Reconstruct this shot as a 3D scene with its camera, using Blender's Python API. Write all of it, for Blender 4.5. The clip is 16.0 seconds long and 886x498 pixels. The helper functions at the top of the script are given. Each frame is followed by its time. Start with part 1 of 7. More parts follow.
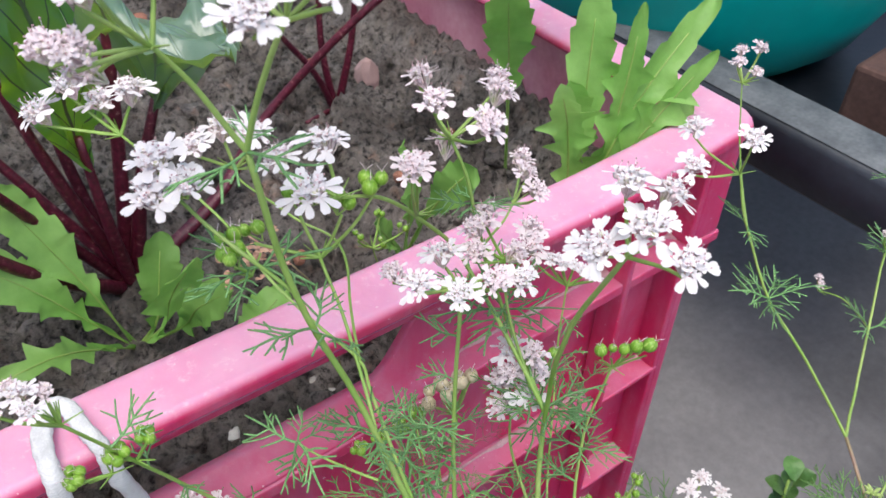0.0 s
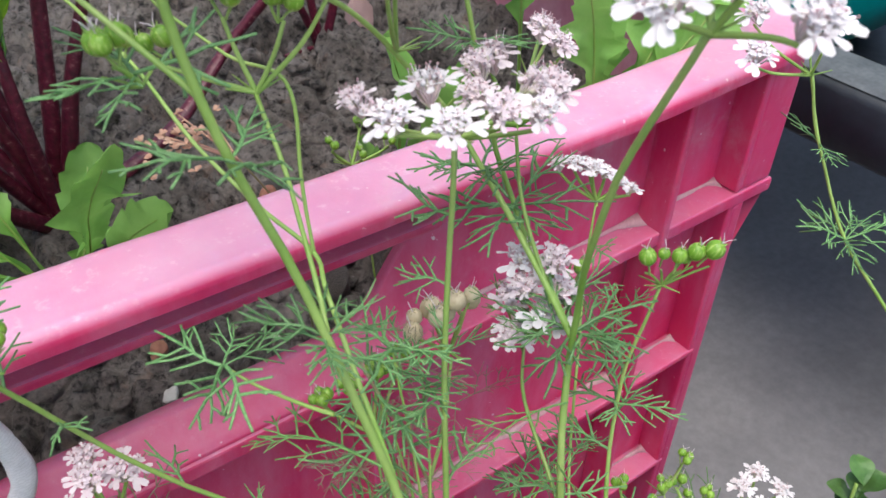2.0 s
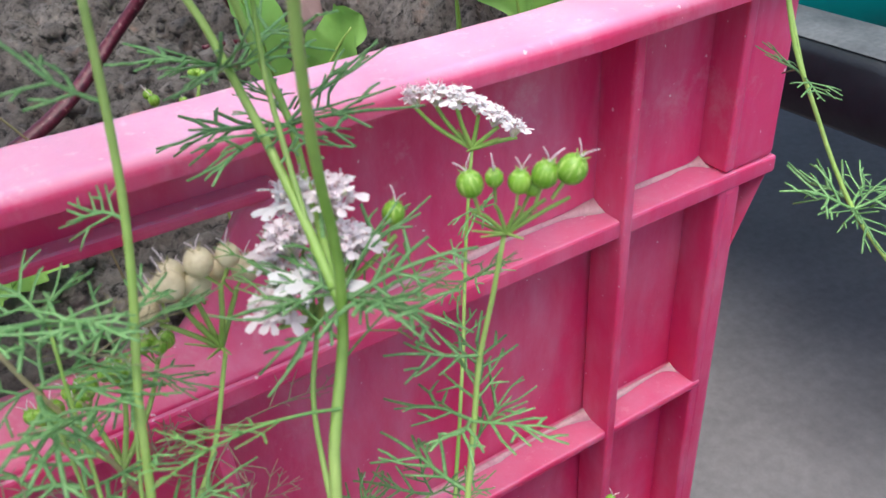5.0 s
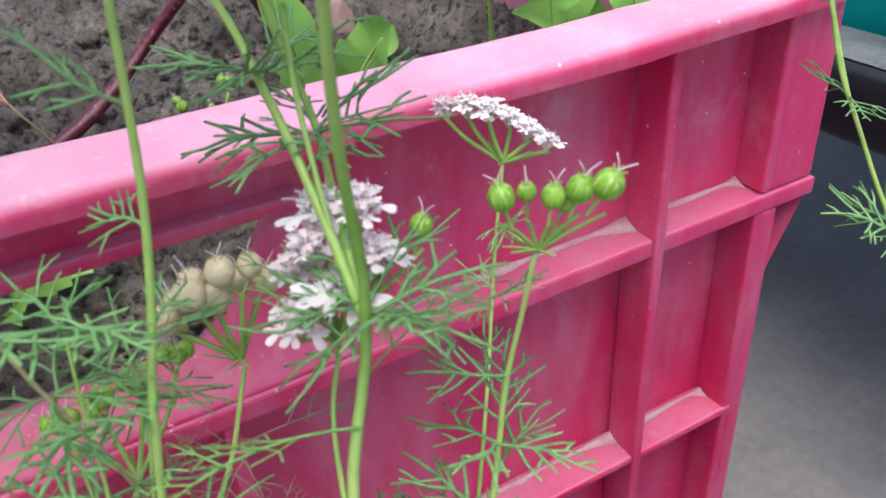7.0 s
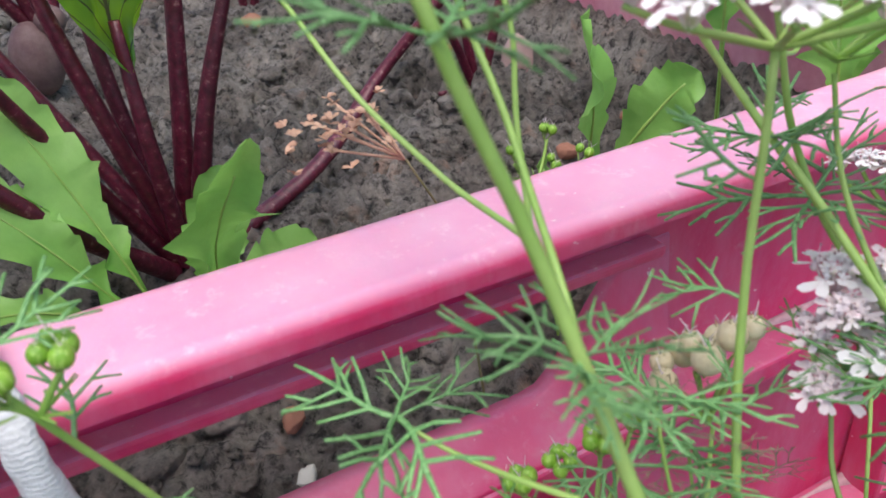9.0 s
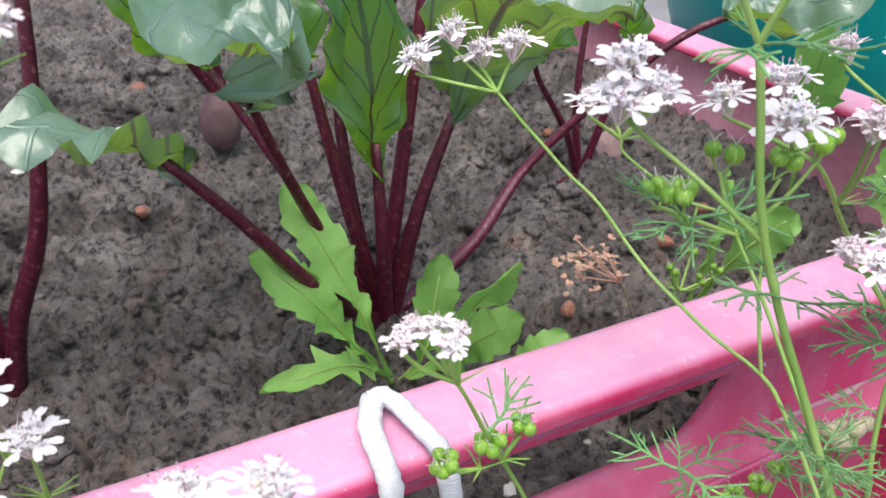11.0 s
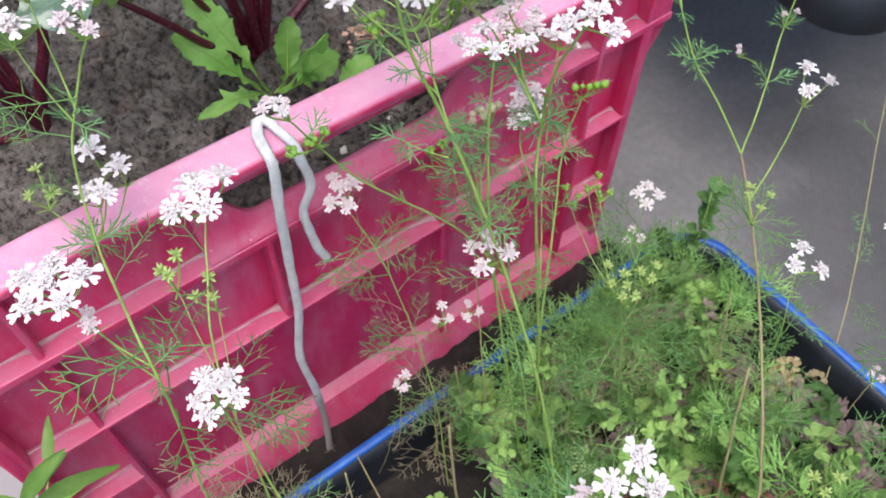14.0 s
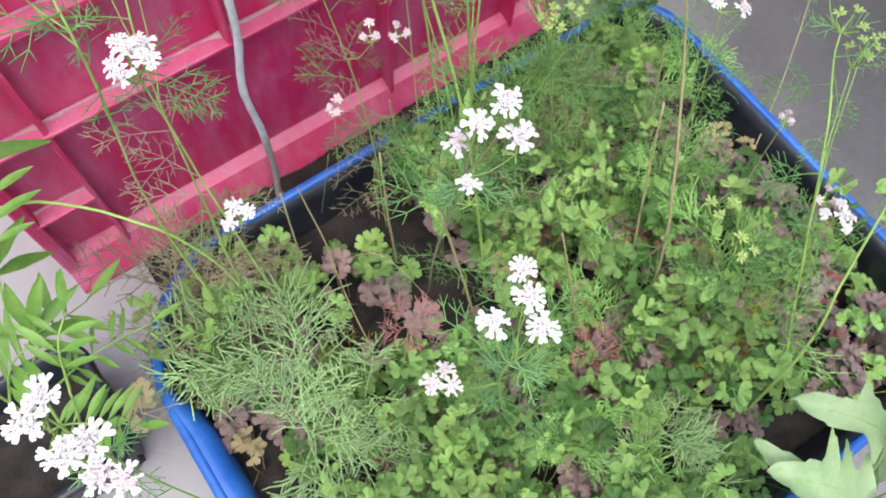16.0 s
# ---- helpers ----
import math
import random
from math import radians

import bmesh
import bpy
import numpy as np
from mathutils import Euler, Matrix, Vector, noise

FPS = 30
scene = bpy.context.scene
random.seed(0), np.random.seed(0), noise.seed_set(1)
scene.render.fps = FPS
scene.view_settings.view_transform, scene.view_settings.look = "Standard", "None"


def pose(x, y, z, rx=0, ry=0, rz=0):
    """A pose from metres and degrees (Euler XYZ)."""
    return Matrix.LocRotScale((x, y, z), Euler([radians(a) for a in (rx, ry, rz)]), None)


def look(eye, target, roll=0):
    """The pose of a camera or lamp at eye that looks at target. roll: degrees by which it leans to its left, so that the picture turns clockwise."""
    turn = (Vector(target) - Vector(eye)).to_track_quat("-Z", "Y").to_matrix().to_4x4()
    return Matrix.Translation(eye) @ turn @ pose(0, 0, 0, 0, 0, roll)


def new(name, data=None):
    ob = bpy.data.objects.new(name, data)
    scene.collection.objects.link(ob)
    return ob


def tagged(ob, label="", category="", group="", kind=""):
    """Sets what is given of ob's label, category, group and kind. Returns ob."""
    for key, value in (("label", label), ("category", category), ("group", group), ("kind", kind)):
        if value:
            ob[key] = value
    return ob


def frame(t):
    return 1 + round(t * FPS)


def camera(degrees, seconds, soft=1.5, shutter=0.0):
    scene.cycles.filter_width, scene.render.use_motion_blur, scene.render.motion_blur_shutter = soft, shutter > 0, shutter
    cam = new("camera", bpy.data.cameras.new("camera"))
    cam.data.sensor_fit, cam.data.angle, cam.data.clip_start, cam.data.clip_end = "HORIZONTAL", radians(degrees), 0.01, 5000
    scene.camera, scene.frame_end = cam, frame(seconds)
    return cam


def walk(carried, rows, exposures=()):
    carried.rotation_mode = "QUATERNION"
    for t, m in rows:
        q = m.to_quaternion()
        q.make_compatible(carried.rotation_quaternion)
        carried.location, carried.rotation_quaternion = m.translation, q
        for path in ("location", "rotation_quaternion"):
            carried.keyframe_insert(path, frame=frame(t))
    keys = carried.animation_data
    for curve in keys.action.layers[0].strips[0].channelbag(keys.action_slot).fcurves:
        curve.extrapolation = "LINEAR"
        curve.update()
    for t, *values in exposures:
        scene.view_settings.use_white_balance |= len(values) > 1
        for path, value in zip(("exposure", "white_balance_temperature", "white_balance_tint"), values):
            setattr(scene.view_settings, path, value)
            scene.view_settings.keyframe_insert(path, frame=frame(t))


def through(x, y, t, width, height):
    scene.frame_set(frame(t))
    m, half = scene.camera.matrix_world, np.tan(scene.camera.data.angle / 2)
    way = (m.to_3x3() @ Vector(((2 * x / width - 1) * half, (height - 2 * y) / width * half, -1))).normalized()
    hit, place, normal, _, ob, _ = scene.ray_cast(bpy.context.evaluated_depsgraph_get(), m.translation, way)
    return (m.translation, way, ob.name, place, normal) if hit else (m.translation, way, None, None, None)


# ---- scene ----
cam = camera(56.9, 16.0)
METRES, EYE, TILT, LEAN, TURN = 1.5, 0.75, -38.0, 0.0, 0.0
PATH = [
    (0, (-0.046, -0.174, 0.553), (0.87, 1.022, -0.763), 1.2),
    (0.5, (-0.045, -0.164, 0.543), (0.892, 1.068, -0.723), 0.9),
    (1, (-0.04, -0.158, 0.519), (0.915, 1.088, -0.72), 1.3),
    (1.5, (-0.033, -0.154, 0.493), (0.912, 1.095, -0.751), 1.3),
    (2, (-0.026, -0.157, 0.477), (0.908, 1.104, -0.763), 1.2),
    (2.5, (-0.012, -0.164, 0.463), (0.932, 1.075, -0.79), 1.7),
    (3, (0.005, -0.172, 0.449), (0.947, 1.101, -0.772), 0.9),
    (3.5, (0.025, -0.176, 0.438), (0.973, 1.099, -0.777), 0.4),
    (4, (0.032, -0.172, 0.425), (0.933, 1.163, -0.761), -1.6),
    (4.5, (0.038, -0.164, 0.422), (0.875, 1.251, -0.719), -3.7),
    (5, (0.043, -0.158, 0.419), (0.869, 1.289, -0.687), -4.2),
    (5.2, (0.041, -0.155, 0.42), (0.885, 1.263, -0.71), -3.7),
    (7.5, (0.045, -0.154, 0.415), (0.812, 1.355, -0.65), -4.1),
    (8, (0.0329, -0.1409, 0.4141), (0.7878, 1.3661, -0.6644), -4.33),
    (8.5, (0.0074, -0.1290, 0.4149), (0.7546, 1.4061, -0.6282), -4.52),
    (9, (-0.0218, -0.1137, 0.4277), (0.7387, 1.4231, -0.6020), -4.53),
    (9.5, (-0.0541, -0.1086, 0.4373), (0.7075, 1.4311, -0.5884), -2.86),
    (10, (-0.069, -0.109, 0.443), (0.681, 1.453, -0.556), -1.8),
    (12.3, (-0.144, -0.181, 0.552), (0.77, 1.235, -0.524), 3.0),
    (12.5, (-0.143, -0.187, 0.547), (0.781, 1.21, -0.545), 2.7),
    (13, (-0.135, -0.206, 0.578), (0.697, 1.001, -0.782), 0.7),
    (13.5, (-0.148, -0.235, 0.649), (0.589, 0.785, -0.906), -0.3),
    (14, (-0.148, -0.276, 0.673), (0.533, 0.613, -0.984), 0.8),
    (14.5, (-0.145, -0.308, 0.697), (0.476, 0.499, -1.025), 0.8),
    (15, (-0.15, -0.334, 0.692), (0.43, 0.396, -1.077), 1.8),
    (15.5, (-0.151, -0.35, 0.674), (0.383, 0.314, -1.135), 2.7),
    (16, (-0.157, -0.362, 0.659), (0.338, 0.243, -1.182), 4.9),
]
EXPOSURES = [(0.0, -0.24), (2.0, -0.20), (2.8, -0.05), (4.0, 0.02), (8.5, 0.0), (9.5, -0.12), (10.2, 0.0), (12.3, 0.02), (13.0, -0.14), (14.0, -0.22), (14.5, -0.27), (15.2, -0.12), (16.0, -0.05)]
walk(cam, [(t, look(eye, target, roll)) for t, eye, target, roll in PATH], EXPOSURES)
# a phone lens: near stems go slightly out of focus
cam.data.dof.use_dof, cam.data.dof.focus_distance, cam.data.dof.aperture_fstop = True, 0.25, 42.0

# ---- world and light: bright overcast sky over an open roof terrace ----
world = bpy.data.worlds.new("world")
scene.world = world
world.use_nodes = True
wn, wl = world.node_tree.nodes, world.node_tree.links
sky = wn.new("ShaderNodeTexSky")
sky.sky_type, sky.sun_disc = "NISHITA", False
sky.sun_elevation, sky.sun_rotation = radians(75), radians(217)
sky.air_density, sky.dust_density, sky.ozone_density = 1.0, 3.0, 1.0
wl.new(sky.outputs["Color"], wn["Background"].inputs["Color"])
wn["Background"].inputs["Strength"].default_value = 0.24
sun = new("sun", bpy.data.lights.new("sun", "SUN"))
sun.data.energy, sun.data.angle, sun.data.color = 3.1, radians(54), (1.0, 0.97, 0.93)
sun.matrix_world = look((-0.38, -0.50, 2.35), (0, 0, 0))


# ---- materials ----
def rgb(*c):
    return (*c, 1.0)


def material(name, rough=0.6, metal=0.0):
    m = bpy.data.materials.new(name)
    m.use_nodes = True
    b = m.node_tree.nodes["Principled BSDF"]
    b.inputs["Roughness"].default_value, b.inputs["Metallic"].default_value = rough, metal
    return m, m.node_tree.nodes, m.node_tree.links, b


def noise_node(n, l, scale, detail=4.0, rough=0.55, coord="Object"):
    tc = n.new("ShaderNodeTexCoord")
    tex = n.new("ShaderNodeTexNoise")
    tex.inputs["Scale"].default_value, tex.inputs["Detail"].default_value, tex.inputs["Roughness"].default_value = scale, detail, rough
    l.new(tc.outputs[coord], tex.inputs["Vector"])
    return tex


def ramp(n, l, source, stops):
    r = n.new("ShaderNodeValToRGB")
    e = r.color_ramp.elements
    e[0].position, e[0].color = stops[0][0], rgb(*stops[0][1])
    e[1].position, e[1].color = stops[-1][0], rgb(*stops[-1][1])
    for p, c in stops[1:-1]:
        k = e.new(p)
        k.color = rgb(*c)
    l.new(source, r.inputs["Fac"])
    return r


def mix(n, l, kind, fac, a, b):
    m = n.new("ShaderNodeMix")
    m.data_type, m.blend_type = "RGBA", kind
    for sock, v in ((m.inputs[0], fac), (m.inputs[6], a), (m.inputs[7], b)):
        if isinstance(v, (int, float)):
            sock.default_value = v
        elif isinstance(v, tuple):
            sock.default_value = rgb(*v)
        else:
            l.new(v, sock)
    return m.outputs[2]


def bump(n, l, b, height, strength, dist):
    k = n.new("ShaderNodeBump")
    k.inputs["Strength"].default_value, k.inputs["Distance"].default_value = strength, dist
    l.new(height, k.inputs["Height"])
    l.new(k.outputs["Normal"], b.inputs["Normal"])
    return k


def mottled(name, stops, scale, rough=0.6, fine=0.0, bump_size=0.0, bump_scale=None, random_amount=0.0, through=0.0, island=False):
    """A surface whose colour wanders between the stops, with finer grain over it and some relief."""
    m, n, l, b = material(name, rough)
    big = noise_node(n, l, scale)
    col = ramp(n, l, big.outputs["Fac"], stops).outputs["Color"]
    if fine:
        small = noise_node(n, l, scale * 9, 3)
        col = mix(n, l, "OVERLAY", fine, col, small.outputs["Fac"])
    if random_amount:
        if island:
            rnd = n.new("ShaderNodeNewGeometry").outputs["Random Per Island"]
        else:
            rnd = n.new("ShaderNodeObjectInfo").outputs["Random"]
        vary = ramp(n, l, rnd, [(0, (1 - random_amount,) * 3), (1, (1 + random_amount,) * 3)]).outputs["Color"]
        col = mix(n, l, "MULTIPLY", 1.0, col, vary)
    l.new(col, b.inputs["Base Color"])
    if bump_size:
        hgt = noise_node(n, l, bump_scale or scale * 6, 5)
        bump(n, l, b, hgt.outputs["Fac"], 0.6, bump_size)
    if through:
        # thin tissue lets light through
        out = n["Material Output"]
        tr = n.new("ShaderNodeBsdfTranslucent")
        ms = n.new("ShaderNodeMixShader")
        ms.inputs[0].default_value = through
        l.new(col, tr.inputs["Color"])
        l.new(b.outputs[0], ms.inputs[1])
        l.new(tr.outputs[0], ms.inputs[2])
        l.new(ms.outputs[0], out.inputs["Surface"])
    return m


def plastic_material():
    """Sun-bleached raspberry pink crate plastic: chalky and lightened as by top light on upward faces, dust film,
    scuffs and fine scratches.
    """
    m, n, l, b = material("pink_plastic", 0.42)
    big = noise_node(n, l, 9)
    col = ramp(n, l, big.outputs["Fac"], [(0.3, (0.58, 0.016, 0.110)), (0.7, (0.66, 0.036, 0.160))]).outputs["Color"]
    # sky-facing faces painted paler: bleaching, with the light from above put in
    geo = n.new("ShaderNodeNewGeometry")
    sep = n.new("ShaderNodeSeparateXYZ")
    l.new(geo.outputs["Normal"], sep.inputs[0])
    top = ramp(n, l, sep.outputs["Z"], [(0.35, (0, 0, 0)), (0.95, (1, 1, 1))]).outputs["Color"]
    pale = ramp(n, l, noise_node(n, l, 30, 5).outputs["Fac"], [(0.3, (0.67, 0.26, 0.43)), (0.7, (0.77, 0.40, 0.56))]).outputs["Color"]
    # rim keeps the full pale tone; lower ribs are darkened as by its shade
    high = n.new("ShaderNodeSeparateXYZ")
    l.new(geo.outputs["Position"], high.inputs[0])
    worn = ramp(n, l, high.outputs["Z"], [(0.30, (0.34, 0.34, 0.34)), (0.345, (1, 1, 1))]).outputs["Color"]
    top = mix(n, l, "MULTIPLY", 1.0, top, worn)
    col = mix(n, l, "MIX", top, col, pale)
    # chalky film in broad upright streaks
    tc = n.new("ShaderNodeTexCoord")
    mp = n.new("ShaderNodeMapping")
    mp.inputs["Scale"].default_value = (1.0, 1.0, 0.3)
    l.new(tc.outputs["Object"], mp.inputs["Vector"])
    st = noise_node(n, l, 38, 6, 0.65)
    l.new(mp.outputs[0], st.inputs["Vector"])
    film = ramp(n, l, st.outputs["Fac"], [(0.42, (0, 0, 0)), (0.74, (0.42, 0.42, 0.42))]).outputs["Color"]
    col = mix(n, l, "MIX", film, col, (0.66, 0.34, 0.48))
    # dusty scuffs and specks
    scuff = ramp(n, l, noise_node(n, l, 60, 8, 0.75).outputs["Fac"], [(0.54, (0, 0, 0)), (0.74, (0.38, 0.38, 0.38))]).outputs["Color"]
    patch = ramp(n, l, noise_node(n, l, 8, 3).outputs["Fac"], [(0.42, (0, 0, 0)), (0.64, (1, 1, 1))]).outputs["Color"]
    dust = mix(n, l, "MULTIPLY", 1.0, scuff, patch)
    col = mix(n, l, "MIX", dust, col, (0.64, 0.47, 0.50))
    speck = ramp(n, l, noise_node(n, l, 420, 2, 0.5).outputs["Fac"], [(0.73, (0, 0, 0)), (0.78, (0.8, 0.8, 0.8))]).outputs["Color"]
    col = mix(n, l, "MIX", speck, col, (0.78, 0.62, 0.66))
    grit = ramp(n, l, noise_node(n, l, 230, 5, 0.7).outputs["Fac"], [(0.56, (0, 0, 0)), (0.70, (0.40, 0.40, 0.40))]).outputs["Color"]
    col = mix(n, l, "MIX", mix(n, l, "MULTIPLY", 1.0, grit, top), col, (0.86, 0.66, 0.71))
    l.new(col, b.inputs["Base Color"])
    rr = ramp(n, l, noise_node(n, l, 60, 4).outputs["Fac"], [(0.3, (0.36,) * 3), (0.7, (0.58,) * 3)]).outputs["Color"]
    l.new(rr, b.inputs["Roughness"])
    bump(n, l, b, noise_node(n, l, 220, 4).outputs["Fac"], 0.4, 0.0007)
    # light scatters red inside the thin plastic
    b.inputs["Subsurface Weight"].default_value = 0.35
    b.inputs["Subsurface Radius"].default_value = (1.0, 0.12, 0.18)
    b.inputs["Subsurface Scale"].default_value = 0.008
    return m


def soil_material():
    """Damp crumbly loam: grey-brown, dark in its pits, paler where it has dried, with stray grains."""
    m, n, l, b = material("damp_soil", 0.85)
    col = ramp(n, l, noise_node(n, l, 26, 8, 0.66).outputs["Fac"], [(0.30, (0.050, 0.038, 0.034)), (0.43, (0.215, 0.182, 0.167)), (0.68, (0.52, 0.46, 0.43))]).outputs["Color"]
    grain = ramp(n, l, noise_node(n, l, 210, 6, 0.72).outputs["Fac"], [(0.37, (0.13, 0.12, 0.12)), (0.49, (0.95, 0.95, 0.95)), (0.70, (1.45, 1.42, 1.38))]).outputs["Color"]
    col = mix(n, l, "MULTIPLY", 1.0, col, grain)
    tint = ramp(n, l, noise_node(n, l, 60, 4, 0.6).outputs["Fac"], [(0.60, (1, 1, 1)), (0.75, (1.35, 1.0, 0.85))]).outputs["Color"]
    col = mix(n, l, "MULTIPLY", 1.0, col, tint)
    l.new(col, b.inputs["Base Color"])
    rr = ramp(n, l, noise_node(n, l, 14, 3).outputs["Fac"], [(0.35, (0.34,) * 3), (0.65, (0.85,) * 3)]).outputs["Color"]
    l.new(rr, b.inputs["Roughness"])
    bump(n, l, b, noise_node(n, l, 150, 8, 0.74).outputs["Fac"], 1.0, 0.015)
    return m


def concrete_material():
    m, n, l, b = material("grey_concrete", 0.8)
    col = ramp(n, l, noise_node(n, l, 3.2, 6, 0.6).outputs["Fac"], [(0.25, (0.155, 0.151, 0.153)), (0.5, (0.20, 0.195, 0.195)), (0.75, (0.27, 0.262, 0.26))]).outputs["Color"]
    col = mix(n, l, "OVERLAY", 0.35, col, noise_node(n, l, 120, 6, 0.7).outputs["Fac"])
    # darker patch beyond the tray; its ring is lightened to offset the trough's shade
    tc = n.new("ShaderNodeTexCoord")
    mp = n.new("ShaderNodeMapping")
    mp.inputs["Location"].default_value = (-0.60, 0.25, 0)
    l.new(tc.outputs["Object"], mp.inputs["Vector"])
    ln = n.new("ShaderNodeVectorMath")
    ln.operation = "LENGTH"
    l.new(mp.outputs[0], ln.inputs[0])
    wob = n.new("ShaderNodeMath")
    wob.operation = "MULTIPLY_ADD"
    l.new(noise_node(n, l, 2.2, 6, 0.65).outputs["Fac"], wob.inputs[0])
    wob.inputs[1].default_value = 0.5
    l.new(ln.outputs["Value"], wob.inputs[2])
    half = n.new("ShaderNodeMath")
    half.operation = "MULTIPLY"
    half.inputs[1].default_value = 0.5
    l.new(wob.outputs[0], half.inputs[0])
    damp = ramp(n, l, half.outputs[0], [(0.14, (0.28, 0.28, 0.29)), (0.235, (0.42, 0.42, 0.43)), (0.275, (0.72, 0.72, 0.73)), (0.335, (1.22, 1.21, 1.21)), (0.56, (1.02, 1.01, 1.01))]).outputs["Color"]
    col = mix(n, l, "MULTIPLY", 1.0, col, damp)
    # dry pale cement splash beside the trays
    mp2 = n.new("ShaderNodeMapping")
    mp2.inputs["Location"].default_value = (0.36, 0.08, 0)
    l.new(tc.outputs["Object"], mp2.inputs["Vector"])
    ln2 = n.new("ShaderNodeVectorMath")
    ln2.operation = "LENGTH"
    l.new(mp2.outputs[0], ln2.inputs[0])
    wob2 = n.new("ShaderNodeMath")
    wob2.operation = "MULTIPLY_ADD"
    l.new(noise_node(n, l, 7.0, 6, 0.65).outputs["Fac"], wob2.inputs[0])
    wob2.inputs[1].default_value = 0.16
    l.new(ln2.outputs["Value"], wob2.inputs[2])
    dry = ramp(n, l, wob2.outputs[0], [(0.30, (0.62, 0.62, 0.62)), (0.40, (0.0, 0.0, 0.0))]).outputs["Color"]
    col = mix(n, l, "MIX", dry, col, (0.47, 0.455, 0.465))
    l.new(col, b.inputs["Base Color"])
    bump(n, l, b, noise_node(n, l, 150, 6, 0.65).outputs["Fac"], 0.5, 0.0015)
    return m


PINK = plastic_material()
DUST = mottled("pale_dust", [(0.3, (0.50, 0.24, 0.29)), (0.7, (0.62, 0.44, 0.44))], 90, 0.95, 0.3, 0.0008, 400)
BLEACHED = mottled("bleached_pink_plastic", [(0.3, (0.60, 0.17, 0.26)), (0.7, (0.76, 0.36, 0.45))], 26, 0.6, 0.25, 0.0006, 240)
SOIL = soil_material()
CONCRETE = concrete_material()
BLUE = mottled("blue_plastic", [(0.35, (0.012, 0.095, 0.42)), (0.7, (0.035, 0.17, 0.58))], 18, 0.38, 0.25, 0.0005, 160)
TEAL = mottled("teal_plastic", [(0.3, (0.0, 0.42, 0.37)), (0.7, (0.0, 0.50, 0.44))], 6, 0.34, 0.12, 0.0004, 90)
BLACK = mottled("black_plastic", [(0.35, (0.009, 0.011, 0.016)), (0.7, (0.030, 0.036, 0.048))], 14, 0.4, 0.3, 0.0006, 120)


# ---- mesh helpers ----
def part(name, bm, mat, parent=None, label="", smooth=True):
    """Links a bmesh as one mesh object, under a thing or a part."""
    me = bpy.data.meshes.new(name)
    bm.to_mesh(me)
    bm.free()
    if smooth:
        for p in me.polygons:
            p.use_smooth = True
    me.materials.append(mat)
    ob = new(name, me)
    if parent is not None:
        ob.parent = parent
    if label:
        ob["label"] = label
    return ob


def mesh_part(name, verts, faces, mat, parent=None, label="", smooth=True):
    """The same from lists of corners and faces."""
    me = bpy.data.meshes.new(name)
    me.from_pydata(verts, [], faces)
    if smooth:
        for p in me.polygons:
            p.use_smooth = True
    me.materials.append(mat)
    ob = new(name, me)
    if parent is not None:
        ob.parent = parent
    if label:
        ob["label"] = label
    return ob


def thing(name, label, category, group="", kind="", at=(0, 0, 0)):
    e = new(name)
    e.empty_display_size = 0.02
    e.location = at
    return tagged(e, label, category, group, kind)


def box(bm, x0, x1, y0, y1, z0, z1, bevel=0.0, segments=2):
    r = bmesh.ops.create_cube(bm, size=1.0)
    for v in r["verts"]:
        v.co = Vector(((x0 + x1) / 2 + v.co.x * (x1 - x0), (y0 + y1) / 2 + v.co.y * (y1 - y0), (z0 + z1) / 2 + v.co.z * (z1 - z0)))
    if bevel:
        edges = list({e for v in r["verts"] for e in v.link_edges})
        bmesh.ops.bevel(bm, geom=edges, offset=bevel, segments=segments, profile=0.5, affect="EDGES")


def block(name, dims, mat, parent, bevel=0.0015, label="", segments=2):
    bm = bmesh.new()
    box(bm, *dims, bevel, segments)
    return part(name, bm, mat, parent, label, smooth=False)


def rounded_loop(x0, x1, y0, y1, r, n=5):
    pts = []
    for cx, cy, a0 in ((x1 - r, y1 - r, 0), (x0 + r, y1 - r, 90), (x0 + r, y0 + r, 180), (x1 - r, y0 + r, 270)):
        for k in range(n + 1):
            a = radians(a0 + 90 * k / n)
            pts.append((cx + r * math.cos(a), cy + r * math.sin(a)))
    return pts


def lofted(name, rings, mat, parent=None, label="", closed=True, smooth=True):
    """A skin through rings of equal length; closed joins each ring's ends."""
    verts = [p for ring in rings for p in ring]
    k = len(rings[0])
    faces = []
    for i in range(len(rings) - 1):
        for j in range(k if closed else k - 1):
            a, b = i * k + j, i * k + (j + 1) % k
            faces.append((a, b, b + k, a + k))
    return mesh_part(name, verts, faces, mat, parent, label, smooth)


# ---- ground: a concrete terrace that reaches the horizon ----
def ground():
    bm = bmesh.new()
    bmesh.ops.create_grid(bm, x_segments=40, y_segments=40, size=400)
    ob = part("ground", bm, CONCRETE, smooth=False)
    return tagged(ob, "worn grey concrete terrace floor with stains", "floor", kind="structure")


ground()


# ---- the pink crate ----
CX, CD, CH = 0.275, 0.74, 0.35        # half length, depth and height
LX = 0.2465                            # half length of the lower body


